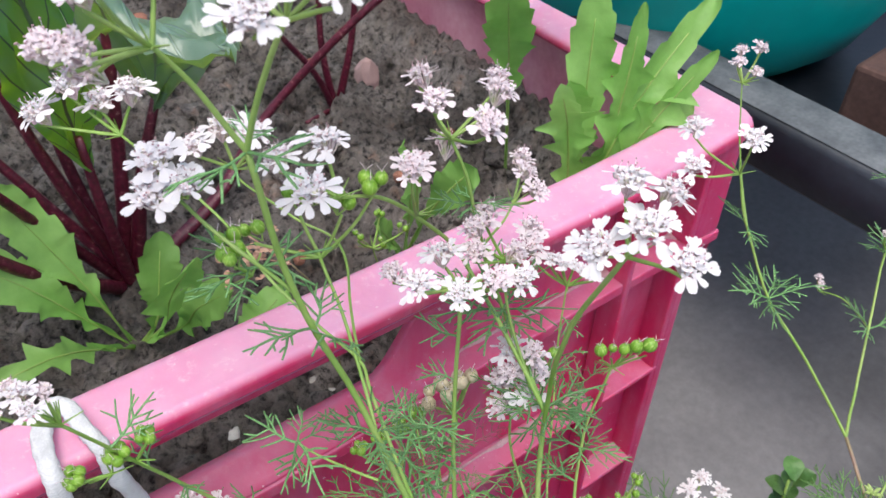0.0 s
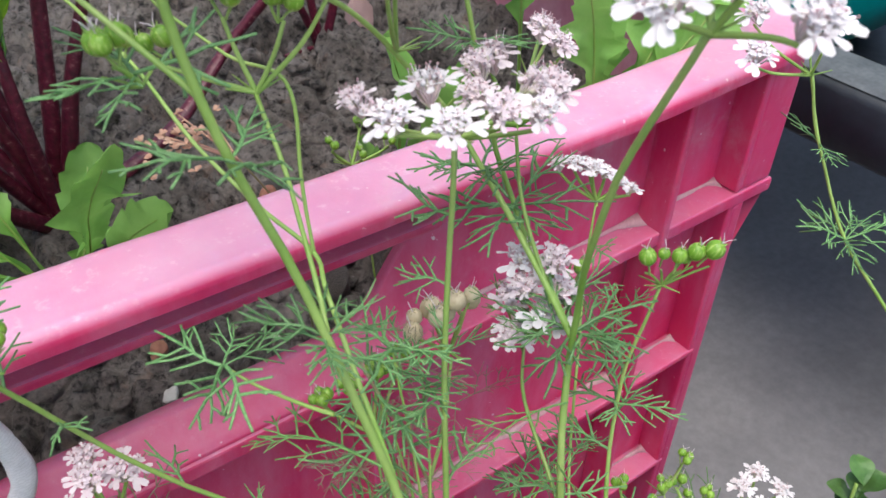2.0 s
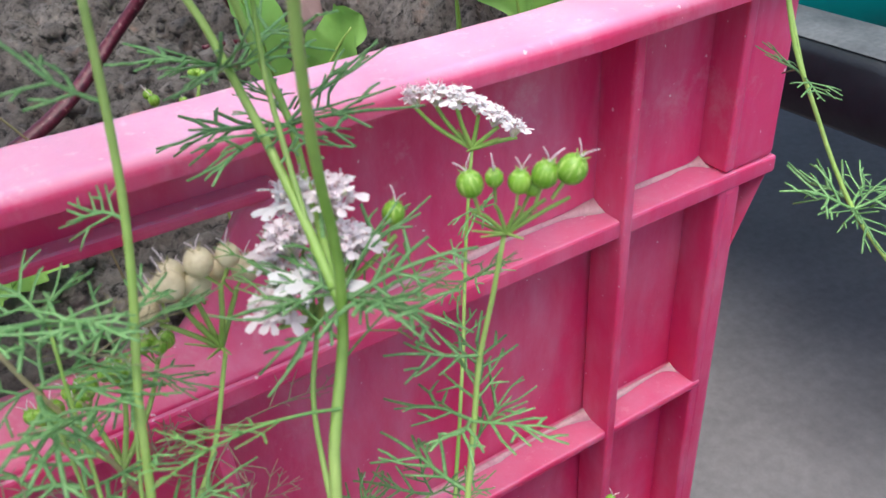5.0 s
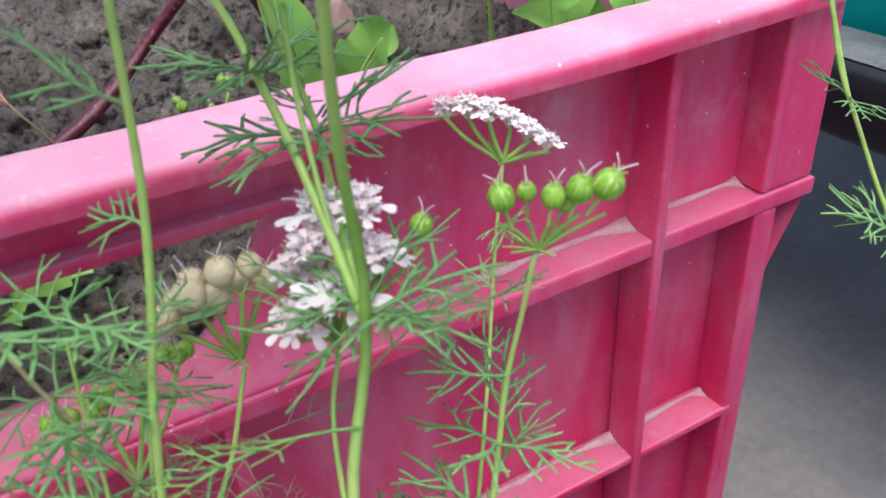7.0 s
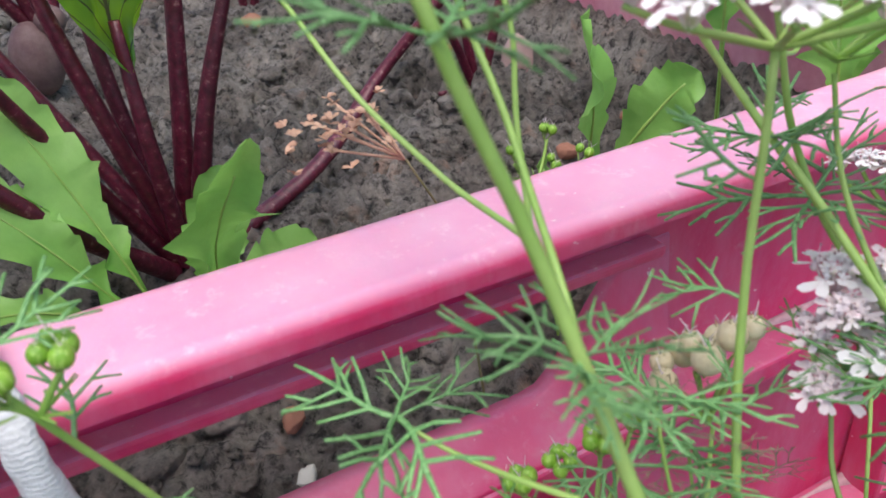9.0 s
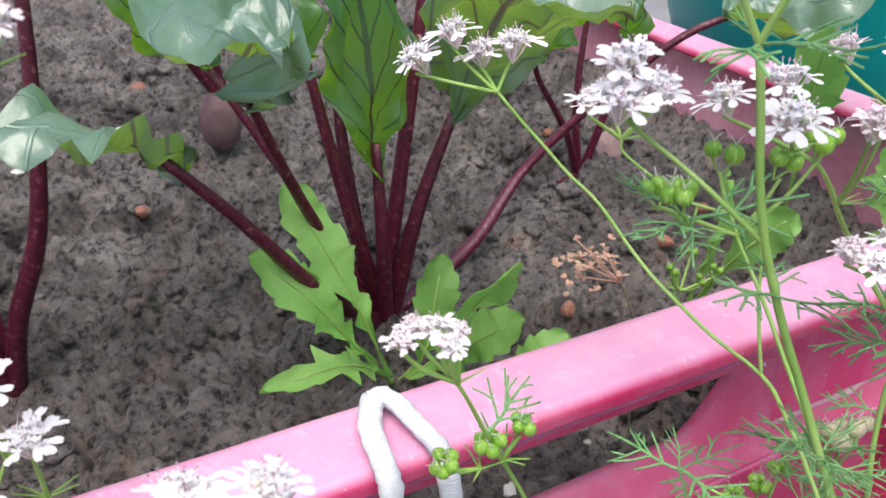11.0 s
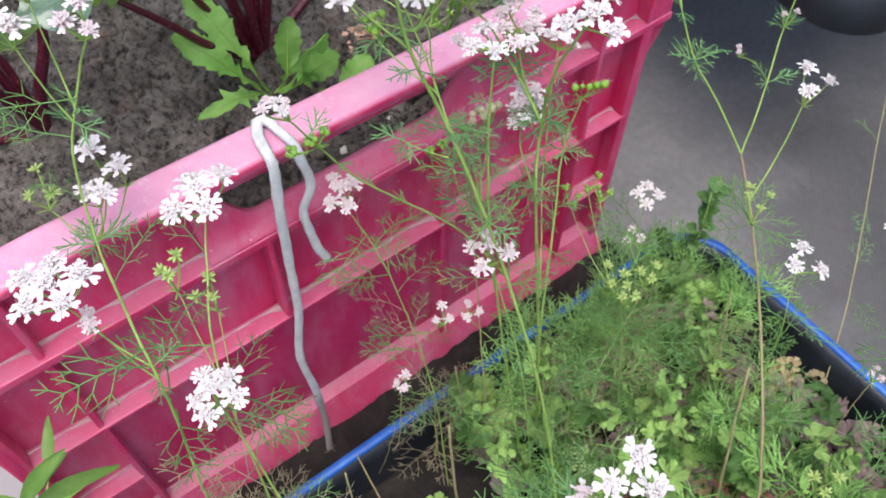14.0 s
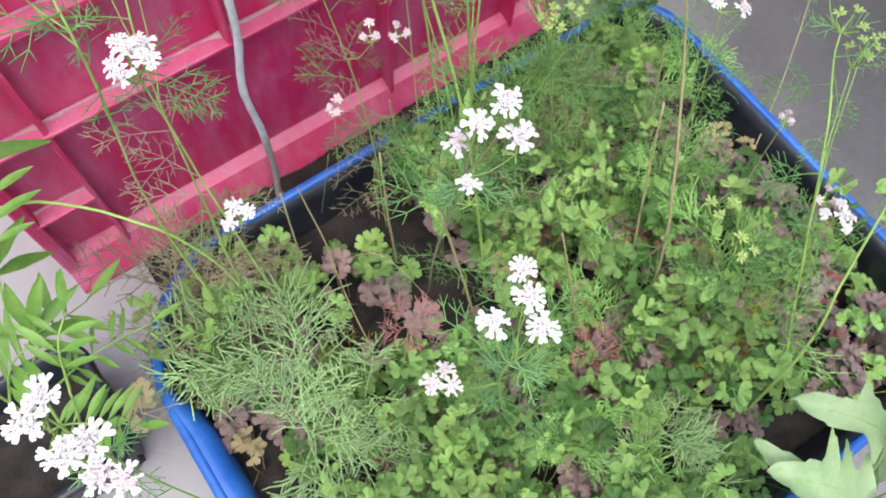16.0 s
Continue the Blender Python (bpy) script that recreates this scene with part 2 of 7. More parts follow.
def crate_wall_front(crate, y_out, inward, mirror=1, name="front_wall"):
    """Long wall: recessed panels between ribs, a hand hole under the rim. inward: +1 when the crate lies towards larger y."""
    yp = y_out + inward * 0.013
    t = inward * 0.004
    def yb(a, b):
        return (min(a, b), max(a, b))
    # panels round the hand hole
    hx, hz0, hz1 = 0.094, 0.2930, 0.327
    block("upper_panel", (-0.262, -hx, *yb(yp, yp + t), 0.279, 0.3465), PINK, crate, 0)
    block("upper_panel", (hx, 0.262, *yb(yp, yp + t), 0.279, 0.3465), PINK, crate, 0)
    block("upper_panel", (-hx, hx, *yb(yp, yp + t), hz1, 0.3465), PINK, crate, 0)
    bm = bmesh.new()
    # lower panel, set in by the stacking step
    box(bm, -LX + 0.002, LX - 0.002, *yb(yp + inward * 0.002, yp + inward * 0.006), 0.004, 0.279)
    part(name, bm, PINK, crate, smooth=False)
    if inward < 0:
        block("inner_face", (-0.255, 0.255, *yb(yp + inward * 0.0044, yp + inward * 0.0058), 0.281, 0.3445), BLEACHED, crate, 0, "sun-bleached inner face of the crate wall")
    block("hole_lip", (-hx, hx, *yb(yp - inward * 0.006, yp + t), hz1 - 0.001, hz1 + 0.0025), PINK, crate, 0.0011)
    # sloping shelf under the hole, swept up in a wide curve at both ends
    rings = []
    for k in range(41):
        x = (2 * k / 40 - 1) * (hx + 0.006)
        u = max(0.0, min(1.0, (abs(x) - 0.062) / (hx - 0.062)))
        zh = hz0 + (hz1 + 0.001 - hz0) * u * u * (3 - 2 * u)
        yh = yp - inward * 0.0012 * (1 - u)
        mid = (0.2850 + zh) / 2 - 0.0015 * u
        rings.append([(x, y_out + inward * 0.0012, 0.2822), (x, y_out + inward * 0.0016, 0.2838), (x, y_out + inward * 0.004, 0.2852), (x, (yh + y_out + inward * 0.0045) / 2 + inward * 0.0012 * u, mid),
                      (x, yh, zh - 0.0006), (x, yh + inward * 0.001, zh), (x, yp + t, zh - 0.0004), (x, yp + t, 0.2790), (x, y_out + inward * 0.006, 0.2790)])
    lofted("hole_shelf", rings, PINK, crate, closed=True)
    # horizontal ribs
    def rib(x0, x1, z, h=0.0035):
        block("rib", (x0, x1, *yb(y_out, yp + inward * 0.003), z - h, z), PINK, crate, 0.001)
    rib(-0.269, 0.269, 0.2825, 0.0065)
    rib(-LX, LX, 0.190)
    for sx in (-1, 1):
        a, b = sorted((sx * 0.199, sx * LX))
        rib(a, b, 0.103)
    # sloped foot band
    f = [(x * 1.024, y_out + inward * a, z) for x in (-LX, LX) for a, z in ((-0.0115, 0.0), (-0.0115, 0.005), (-0.0085, 0.010), (0.004, 0.028), (0.015, 0.032))]
    lofted("foot_band", [f[:5], f[5:]], PINK, crate, closed=True, smooth=False)
    for x in (-LX * 1.024, LX * 1.024):
        mesh_part("foot_end", [q for q in f if q[0] == x], [(0, 1, 2, 3, 4)], PINK, crate, smooth=False)
    # upright ribs
    def post(x, z0, z1, w=0.004, out=0.0):
        block("upright_rib", (x - w / 2, x + w / 2, *yb(y_out + inward * (0.0006 - out), yp + inward * 0.0025), z0, z1), PINK, crate, 0.001)
    for sx in (-1, 1):
        post(sx * 0.199, 0.02, 0.346)
        post(sx * 0.246, 0.283, 0.346)
        post(sx * 0.2445, 0.02, 0.280)
    post(-0.0645, 0.187, 0.279)
    post(0.0645, 0.02, 0.279)
    # pale dust that has gathered along the inner edge of the ribs
    def dust(x0, x1, z, seed):
        n, rings = 26, []
        for k in range(n + 1):
            x = x0 + (x1 - x0) * k / n
            e = min(1.0, min(k, n - k) / 4)
            w = 0.0010 + 0.0030 * max(0.0, 0.25 + noise.noise(Vector((x * 70, seed, 0)))) + (0.0045 * (1 - e) ** 2 if k > n / 2 else 0.0010 * (1 - e))
            h = 0.0007 + w * 0.30
            rings.append([(x, yp, z - 0.0003), (x, yp - inward * 0.0001, z + h), (x, yp - inward * w * 0.4, z + h * 0.45), (x, yp - inward * min(w, 0.010), z - 0.0003)])
        lofted("dust", rings, DUST, crate, "pale dust settled on the rib")
    for x0, x1, z in ((-0.244, -0.201, 0.2825), (0.095, 0.197, 0.2825), (0.201, 0.244, 0.2825), (-0.197, -0.095, 0.2825), (0.0665, 0.197, 0.190), (0.201, 0.242, 0.190), (-0.197, -0.067, 0.190), (-0.062, 0.062, 0.190), (-0.242, -0.201, 0.190), (0.201, 0.242, 0.103), (-0.242, -0.201, 0.103)):
        dust(x0, x1, z, z * 90 + x0 * 7)


def crate_wall_side(crate, x_out, inward):
    xp = x_out + inward * 0.013
    def xb(a, b):
        return (min(a, b), max(a, b))
    bm = bmesh.new()
    box(bm, *xb(xp, xp + inward * 0.004), 0.013, CD - 0.013, 0.279, 0.3465)
    xl = xp + inward * 0.013
    box(bm, *xb(xl, xl + inward * 0.004), 0.013, CD - 0.013, 0.004, 0.279)
    part("side_wall", bm, PINK, crate, smooth=False)
    block("inner_face", (*xb(xp + inward * 0.0042, xp + inward * 0.0056), 0.019, CD - 0.019, 0.281, 0.3445), BLEACHED, crate, 0, "sun-bleached inner face of the crate wall")
    block("rib", (*xb(x_out + inward * 0.0065, xl + inward * 0.0025), 0.0175, CD - 0.0175, 0.2755, 0.2822), PINK, crate, 0.001)
    for z in (0.190, 0.103, 0.026):
        block("rib", (*xb(x_out + inward * 0.0215, xl + inward * 0.0025), 0.0175, CD - 0.0175, z - 0.0037, z - 0.0002), PINK, crate, 0.001)
    for k in range(9):
        y = 0.05 + k * (CD - 0.1) / 8
        block("upright_rib", (*xb(x_out + inward * 0.0215, xl + inward * 0.002), y - 0.002, y + 0.002, 0.02, 0.279), PINK, crate, 0.001)
        block("upright_rib", (*xb(x_out + inward * 0.006, xp + inward * 0.002), y - 0.002, y + 0.002, 0.2825, 0.346), PINK, crate, 0.001)


def pink_crate():
    crate = thing("pink_crate", "sun-bleached pink plastic crate with ribbed walls, filled with soil", "crate")
    # rim flange, a rounded band all round
    prof = [(0.000, 0.3438), (0.0, 0.3442), (0.0, 0.3462), (0.0, 0.3470), (0.0004, 0.3480), (0.0013, 0.3492), (0.0028, 0.3499), (0.0038, 0.3500), (0.0215, 0.3500), (0.0227, 0.3499), (0.0248, 0.3493), (0.0260, 0.3478), (0.0265, 0.3462), (0.0265, 0.3448), (0.0255, 0.3448), (0.005, 0.3448), (0.004, 0.3448), (0.0035, 0.3438)]
    rings = []
    for d, z in prof:
        loop = rounded_loop(-CX + d, CX - d, -0.004 + d, CD + 0.004 - d, max(0.016 - d * 0.4, 0.004), 5)
        ring = []
        for k, (x, y) in enumerate(loop):
            qx, qy = loop[(k + 1) % len(loop)]
            steps = 60 if (k + 1) % 6 == 0 else 1
            for e in range(steps):
                px, py = x + (qx - x) * e / steps, y + (qy - y) * e / steps
                v = Vector((px, py, z))
                # moulded edge, nicked and a little wavy with age
                dent = 0.00035 * noise.noise(v * 45) + 0.00022 * noise.noise(v * 160) - 0.0007 * max(0.0, noise.noise(v * 75) - 0.42)
                ring.append((px + dent * 0.5, py - dent * 0.6, z + dent))
        rings.append(ring)
    rings.append(rings[0])
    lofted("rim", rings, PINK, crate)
    crate_wall_front(crate, 0.0, 1)
    crate_wall_front(crate, CD, -1, name="back_wall")
    crate_wall_side(crate, CX, -1)
    crate_wall_side(crate, -CX, 1)
    block("floor_panel", (-LX + 0.005, LX - 0.005, 0.014, CD - 0.014, 0.004, 0.01), PINK, crate)
    # corner posts
    for sx in (-1, 1):
        for y0, y1 in ((0.0008, 0.016), (CD - 0.016, CD - 0.0008)):
            block("corner_post", (*sorted((sx * 0.2475, sx * 0.268)), y0, y1, 0.2825, 0.346), PINK, crate, 0.002)
            block("corner_post", (*sorted((sx * 0.2440, sx * 0.2535)), y0 - 0.0004, y1, 0.0, 0.277), PINK, crate, 0.0025)
            # tapered gusset that carries the overhanging rim band
            ys = (y0 + 0.001, y1)
            lofted("gusset", [[(sx * 0.2450, y, 0.2762), (sx * 0.2672, y, 0.2762), (sx * 0.2640, y, 0.2700), (sx * 0.2532, y, 0.2490), (sx * 0.2450, y, 0.2490)] for y in ys], PINK, crate, closed=True, smooth=False)
    return crate


def warp_front(ob):
    """The rim of the loaded front wall has skewed a little between its stiff corners."""
    for v in ob.data.vertices:
        if v.co.y < 0.08:
            up = max(0.0, min(1.0, (v.co.z - 0.290) / 0.045))
            fade = max(0.0, min(1.0, (0.08 - v.co.y) / 0.045)) * max(0.0, min(1.0, (0.255 - abs(v.co.x)) / 0.09))
            v.co.y -= 0.022 * v.co.x * up * up * (3 - 2 * up) * fade


for piece in pink_crate().children:
    warp_front(piece)


def soil_height(x, y):
    edge = max(0.0, min(1.0, (abs(x) - 0.222) / 0.016))
    base = 0.277 + 0.016 * edge + 0.022 * max(0.0, min(1.0, (y - 0.02) / 0.16)) + 0.006 * max(0.0, min(1.0, (y - 0.2) / 0.2)) - 0.008 * max(0.0, min(1.0, (x - 0.12) / 0.1))
    v = Vector((x, y, 0.3))
    w = v + Vector((noise.noise(v * 60), noise.noise(v * 60 + Vector((9, 0, 0))), 0)) * 0.004
    d = noise.voronoi(w * 62)[0]
    e = noise.voronoi(w * 150)[0]
    lump = max(0.0, noise.noise(v * 24) + 0.25)
    h = base + 0.006 * noise.fractal(v * 18, 1.0, 2.0, 3) + lump * 0.026 * (0.50 - d[0]) + 0.0085 * (0.5 - e[0]) + 0.0036 * noise.noise(v * 190)
    return h - 0.006 * max(0.0, 0.10 - (d[1] - d[0])) * 10 * lump - 0.010 * max(0.0, noise.noise(v * 95) - 0.2)


def soil_bed(name, label, x0, x1, y0, y1, nx, ny, height, mat, bottom):
    verts, faces = [], []
    for j in range(ny + 1):
        for i in range(nx + 1):
            x, y = x0 + (x1 - x0) * i / nx, y0 + (y1 - y0) * j / ny
            verts.append((x, y, height(x, y)))
    for j in range(ny):
        for i in range(nx):
            a = j * (nx + 1) + i
            faces.append((a, a + 1, a + nx + 2, a + nx + 1))
    rim = [i for i in range(nx + 1)] + [j * (nx + 1) + nx for j in range(1, ny + 1)] + [ny * (nx + 1) + i for i in range(nx - 1, -1, -1)] + [j * (nx + 1) for j in range(ny - 1, 0, -1)]
    low = len(verts)
    for i in rim:
        verts.append((verts[i][0], verts[i][1], bottom))
    for k in range(len(rim)):
        q = (k + 1) % len(rim)
        faces.append((rim[q], rim[k], low + k, low + q))
    ob = mesh_part(name, verts, faces, mat)
    return tagged(ob, label, "soil", kind="stuff")


warp_front(soil_bed("crate_soil", "damp grey-brown crumbly garden soil filling the pink crate", -0.2572, 0.2572, 0.0195, CD - 0.02, 350, 440, soil_height, SOIL, 0.2835))


# ---- the blue tray ----
BX0, BX1, BY0, BY1 = -0.233, 0.296, -0.464, -0.064
TRAY_RADII = (0.045, 0.100, 0.080, 0.060)


def tray_loop(d):
    """The tray's outline set in by d: a tub with corners of unequal roundness."""
    pts = []
    for sx, sy, a0, r in ((1, 1, 0, TRAY_RADII[0]), (0, 1, 90, TRAY_RADII[1]), (0, 0, 180, TRAY_RADII[2]), (1, 0, 270, TRAY_RADII[3])):
        r -= d * 0.4
        cx = BX1 - d - r if sx else BX0 + d + r
        cy = BY1 - d - r if sy else BY0 + d + r
        for k in range(11):
            a = radians(a0 + 9 * k)
            pts.append((cx + r * math.cos(a), cy + r * math.sin(a)))
    return pts


def inside_tray(x, y, margin):
    """Whether a spot lies inside the tray, with its far corner's round taken off."""
    cx, cy = BX0 + TRAY_RADII[1], BY1 - TRAY_RADII[1]
    if x < cx and y > cy:
        return math.hypot(x - cx, y - cy) < TRAY_RADII[1] - margin
    return BX0 + margin < x < BX1 - margin and BY0 + margin < y < BY1 - margin


def blue_tray():
    tray = thing("blue_tray", "low blue plastic tray holding a thicket of coriander", "planter")
    prof = [(0.030, 0.0), (0.022, 0.004), (0.0075, 0.074), (0.001, 0.075), (0.0, 0.078), (0.0005, 0.0835), (0.002, 0.085), (0.0065, 0.085), (0.0078, 0.083), (0.0085, 0.074), (0.026, 0.008), (0.045, 0.006)]
    rings = [[(x, y, z) for x, y in tray_loop(d)] for d, z in prof]
    lofted("body", rings, BLUE, tray)
    inner = [(0.0085, 0.0830), (0.0130, 0.0805), (0.0145, 0.072), (0.0275, 0.010)]
    lofted("liner", [[(x, y, z) for x, y in tray_loop(d)] for d, z in inner], BLACK, tray, "dirty black plastic liner inside the tray")
    # where the liner has slipped, the blue inner wall is bare
    y0, y1 = -0.345, -0.150
    rings = []
    for k in range(15):
        y = y0 + (y1 - y0) * k / 14
        e = min(1.0, min(k, 14 - k) / 3)
        sag = 0.0015 * noise.noise(Vector((y * 40, 3, 0)))
        rings.append([(BX0 + d * (0.55 + 0.45 * e), y, z + sag) for d, z in ((0.0075, 0.0852), (0.0110, 0.0856), (0.0160, 0.0835), (0.0200, 0.0780), (0.0225, 0.0640), (0.0215, 0.0440))])
    lofted("bare_wall", rings, BLUE, tray, closed=False)
    bm = bmesh.new()
    box(bm, BX0 + 0.045, BX1 - 0.045, BY0 + 0.045, BY1 - 0.045, 0.001, 0.006)
    part("bottom", bm, BLUE, tray, smooth=False)
    return tray


blue_tray()


def gap_height(x, y):
    v = Vector((x, y, 0.0))
    e = min(1.0, (x + 0.20) / 0.05, (0.27 - x) / 0.05, (y + 0.061) / 0.01, (-0.002 - y) / 0.01)
    return 0.0012 + max(0.0, e) * (0.005 + 0.006 * abs(noise.noise(v * 40)) + 0.004 * noise.noise(v * 120))


def tray_height(x, y):
    v = Vector((x, y, 0.0))
    return 0.041 + 0.006 * noise.noise(v * 14) + 0.004 * noise.noise(v * 50) + 0.002 * noise.noise(v * 140)


TRAYSOIL = mottled("dark_soil", [(0.3, (0.008, 0.006, 0.006)), (0.7, (0.034, 0.027, 0.024))], 60, 0.9, 0.5, 0.004, 160)
# dark strip laid in the gap: its shade as colour, with some litter
soil_bed("spilled_soil", "dark litter strip added for the shade between crate and tray", -0.20, 0.27, -0.062, -0.002, 120, 16, gap_height, TRAYSOIL, 0.001)
wet_soil = soil_bed("tray_soil", "dark wet soil in the blue tray", BX0 + 0.0205, BX1 - 0.0205, BY0 + 0.0205, BY1 - 0.0205, 110, 90, tray_height, TRAYSOIL, 0.03)
# the bed's corners follow the round of the tub
for v in wet_soil.data.vertices:
    for sx, sy, r in ((1, 1, TRAY_RADII[0]), (0, 1, TRAY_RADII[1]), (0, 0, TRAY_RADII[2]), (1, 0, TRAY_RADII[3])):
        cx = BX1 - 0.0187 - r if sx else BX0 + 0.0187 + r
        cy = BY1 - 0.0187 - r if sy else BY0 + 0.0187 + r
        dx, dy = v.co.x - cx, v.co.y - cy
        q = math.hypot(dx, dy)
        if (dx > 0) == bool(sx) and (dy > 0) == bool(sy) and q > r - 0.004:
            v.co.x, v.co.y = cx + dx * (r - 0.004) / q, cy + dy * (r - 0.004) / q


# ---- the teal tub and the black trough beyond ----
def black_trough():
    t = thing("black_trough", "shallow black plastic trough with a broad dusty rim, on short legs", "planter")
    x0, x1, y0, y1 = 0.410, 0.96, -0.08, 0.50
    prof = [(0.150, 0.185), (0.130, 0.187), (0.085, 0.220), (0.004, 0.222), (0.000, 0.226), (0.000, 0.258), (0.004, 0.263), (0.010, 0.2648), (0.040, 0.2655), (0.046, 0.262), (0.048, 0.252), (0.080, 0.215), (0.130, 0.193), (0.150, 0.192)]
    rings = [[(x, y, z) for x, y in rounded_loop(x0 + d, x1 - d, y0 + d, y1 - d, 0.050 - d * 0.25, 6)] for d, z in prof]
    lofted("body", rings, BLACK, t)
    top = [(0.0045, 0.2642), (0.011, 0.2659), (0.0395, 0.2666), (0.0450, 0.2632)]
    lofted("dusty_rim", [[(x, y, z) for x, y in rounded_loop(x0 + d, x1 - d, y0 + d, y1 - d, 0.050 - d * 0.25, 6)] for d, z in top], DUSTYBLACK, t, "grey dust on the black rim")
    bm = bmesh.new()
    box(bm, x0 + 0.14, x1 - 0.14, y0 + 0.14, y1 - 0.14, 0.1855, 0.1915)
    part("bottom", bm, BLACK, t, smooth=False)
    for ly in (0.08, 0.22, 0.38):
        block("leg", (0.865, 0.915, ly - 0.025, ly + 0.025, 0.0, 0.192), BLACK, t, 0.004)
    return t


DUSTYBLACK = mottled("dusty_black_plastic", [(0.3, (0.07, 0.078, 0.088)), (0.7, (0.17, 0.18, 0.19))], 40, 0.75, 0.4, 0.0006, 160)
black_trough()


def teal_tub():
    tub = thing("teal_tub", "large round-bottomed teal plastic tub standing in the black trough", "tub", at=(0.605, 0.315, 0.192))
    prof = [(0.02, 0.0), (0.125, 0.001), (0.155, 0.008), (0.180, 0.030), (0.200, 0.070), (0.220, 0.13), (0.240, 0.20), (0.262, 0.30), (0.275, 0.40), (0.280, 0.46), (0.292, 0.465), (0.296, 0.475)]
    lip = [(0.296, 0.4752), (0.292, 0.486), (0.280, 0.487), (0.272, 0.478), (0.266, 0.40), (0.250, 0.28), (0.205, 0.14), (0.14, 0.045), (0.08, 0.018), (0.02, 0.016)]
    ring = lambda pr: [[(r * math.cos(a * math.tau / 72), r * math.sin(a * math.tau / 72), z) for a in range(72)] for r, z in pr]
    lofted("wall", ring(prof), TEAL, tub)
    lofted("rolled_rim", ring(lip), TEAL, tub)
    return tub


teal_tub()
REDBRICK = mottled("old_brick", [(0.3, (0.07, 0.036, 0.030)), (0.7, (0.12, 0.065, 0.052))], 30, 0.9, 0.4, 0.002, 150, random_amount=0.2)


def brick(x, y, z, rot, label, group=""):
    bm = bmesh.new()
    box(bm, -0.11, 0.11, -0.05, 0.05, 0.0, 0.0612, 0.004)
    ob = tagged(part("brick", bm, REDBRICK, smooth=False), label, "brick", group)
    ob.matrix_basis = pose(x, y, z, 0, 0, rot)


brick(0.66, 0.045, 0.1925, 4, "weathered red clay brick lying in the black trough")


# ---- plant materials ----
STEM = mottled("coriander_stem", [(0.3, (0.19, 0.35, 0.055)), (0.7, (0.38, 0.52, 0.15))], 40, 0.45, 0.2, random_amount=0.15)
OLDSTEM = mottled("old_stem", [(0.3, (0.30, 0.22, 0.15)), (0.55, (0.36, 0.33, 0.15)), (0.75, (0.38, 0.22, 0.20))], 30, 0.6, 0.3, random_amount=0.2)
THREAD = mottled("thread_leaf", [(0.3, (0.085, 0.22, 0.055)), (0.7, (0.19, 0.36, 0.105))], 30, 0.5, 0.1, random_amount=0.25, through=0.10)
FEATHER = mottled("feather_leaf", [(0.3, (0.28, 0.50, 0.17)), (0.7, (0.53, 0.71, 0.35))], 30, 0.45, 0.1, random_amount=0.3, through=0.10)
NEEDLE = mottled("needle_leaf", [(0.3, (0.095, 0.24, 0.075)), (0.7, (0.21, 0.40, 0.15))], 30, 0.45, 0.1, random_amount=0.3, through=0.10)
DRYTHREAD = mottled("dry_thread_leaf", [(0.3, (0.30, 0.23, 0.16)), (0.7, (0.40, 0.38, 0.22))], 30, 0.7, 0.15, random_amount=0.25, through=0.2)
YELLOWTHREAD = mottled("yellowing_thread_leaf", [(0.3, (0.42, 0.42, 0.07)), (0.7, (0.55, 0.50, 0.12))], 30, 0.6, 0.15, random_amount=0.2, through=0.25)
FAN = mottled("fan_leaf", [(0.3, (0.155, 0.31, 0.065)), (0.7, (0.33, 0.52, 0.16))], 55, 0.36, 0.3, 0.0008, 300, random_amount=0.4, through=0.10)
FANLIGHT = mottled("light_fan_leaf", [(0.3, (0.23, 0.42, 0.09)), (0.7, (0.40, 0.58, 0.18))], 55, 0.40, 0.3, 0.0008, 300, random_amount=0.25, through=0.10)
FANDARK = mottled("dull_fan_leaf", [(0.3, (0.055, 0.15, 0.030)), (0.7, (0.13, 0.26, 0.065))], 55, 0.40, 0.3, 0.0008, 300, random_amount=0.3, through=0.12)
FANPURPLE = mottled("purple_fan_leaf", [(0.3, (0.21, 0.14, 0.14)), (0.7, (0.38, 0.28, 0.25))], 70, 0.5, 0.3, 0.0006, 300, random_amount=0.25, through=0.10)
FANRED = mottled("red_fan_leaf", [(0.3, (0.36, 0.10, 0.09)), (0.7, (0.48, 0.25, 0.20))], 70, 0.5, 0.3, 0.0006, 300, random_amount=0.25, through=0.2)
FANYELLOW = mottled("yellow_fan_leaf", [(0.3, (0.46, 0.36, 0.17)), (0.7, (0.60, 0.50, 0.30))], 70, 0.5, 0.3, 0.0006, 300, random_amount=0.2, through=0.25)
PETAL = mottled("white_petal", [(0.3, (0.85, 0.81, 0.825)), (0.7, (0.905, 0.88, 0.885))], 120, 0.55, 0.05, random_amount=0.05, through=0.3)
PINKPETAL = mottled("pinkish_petal", [(0.3, (0.82, 0.69, 0.73)), (0.7, (0.91, 0.85, 0.86))], 150, 0.55, 0.1, random_amount=0.06, through=0.3)
FLORET = mottled("floret_centre", [(0.3, (0.68, 0.48, 0.54)), (0.55, (0.80, 0.68, 0.66)), (0.72, (0.56, 0.58, 0.32))], 300, 0.6, 0.1)
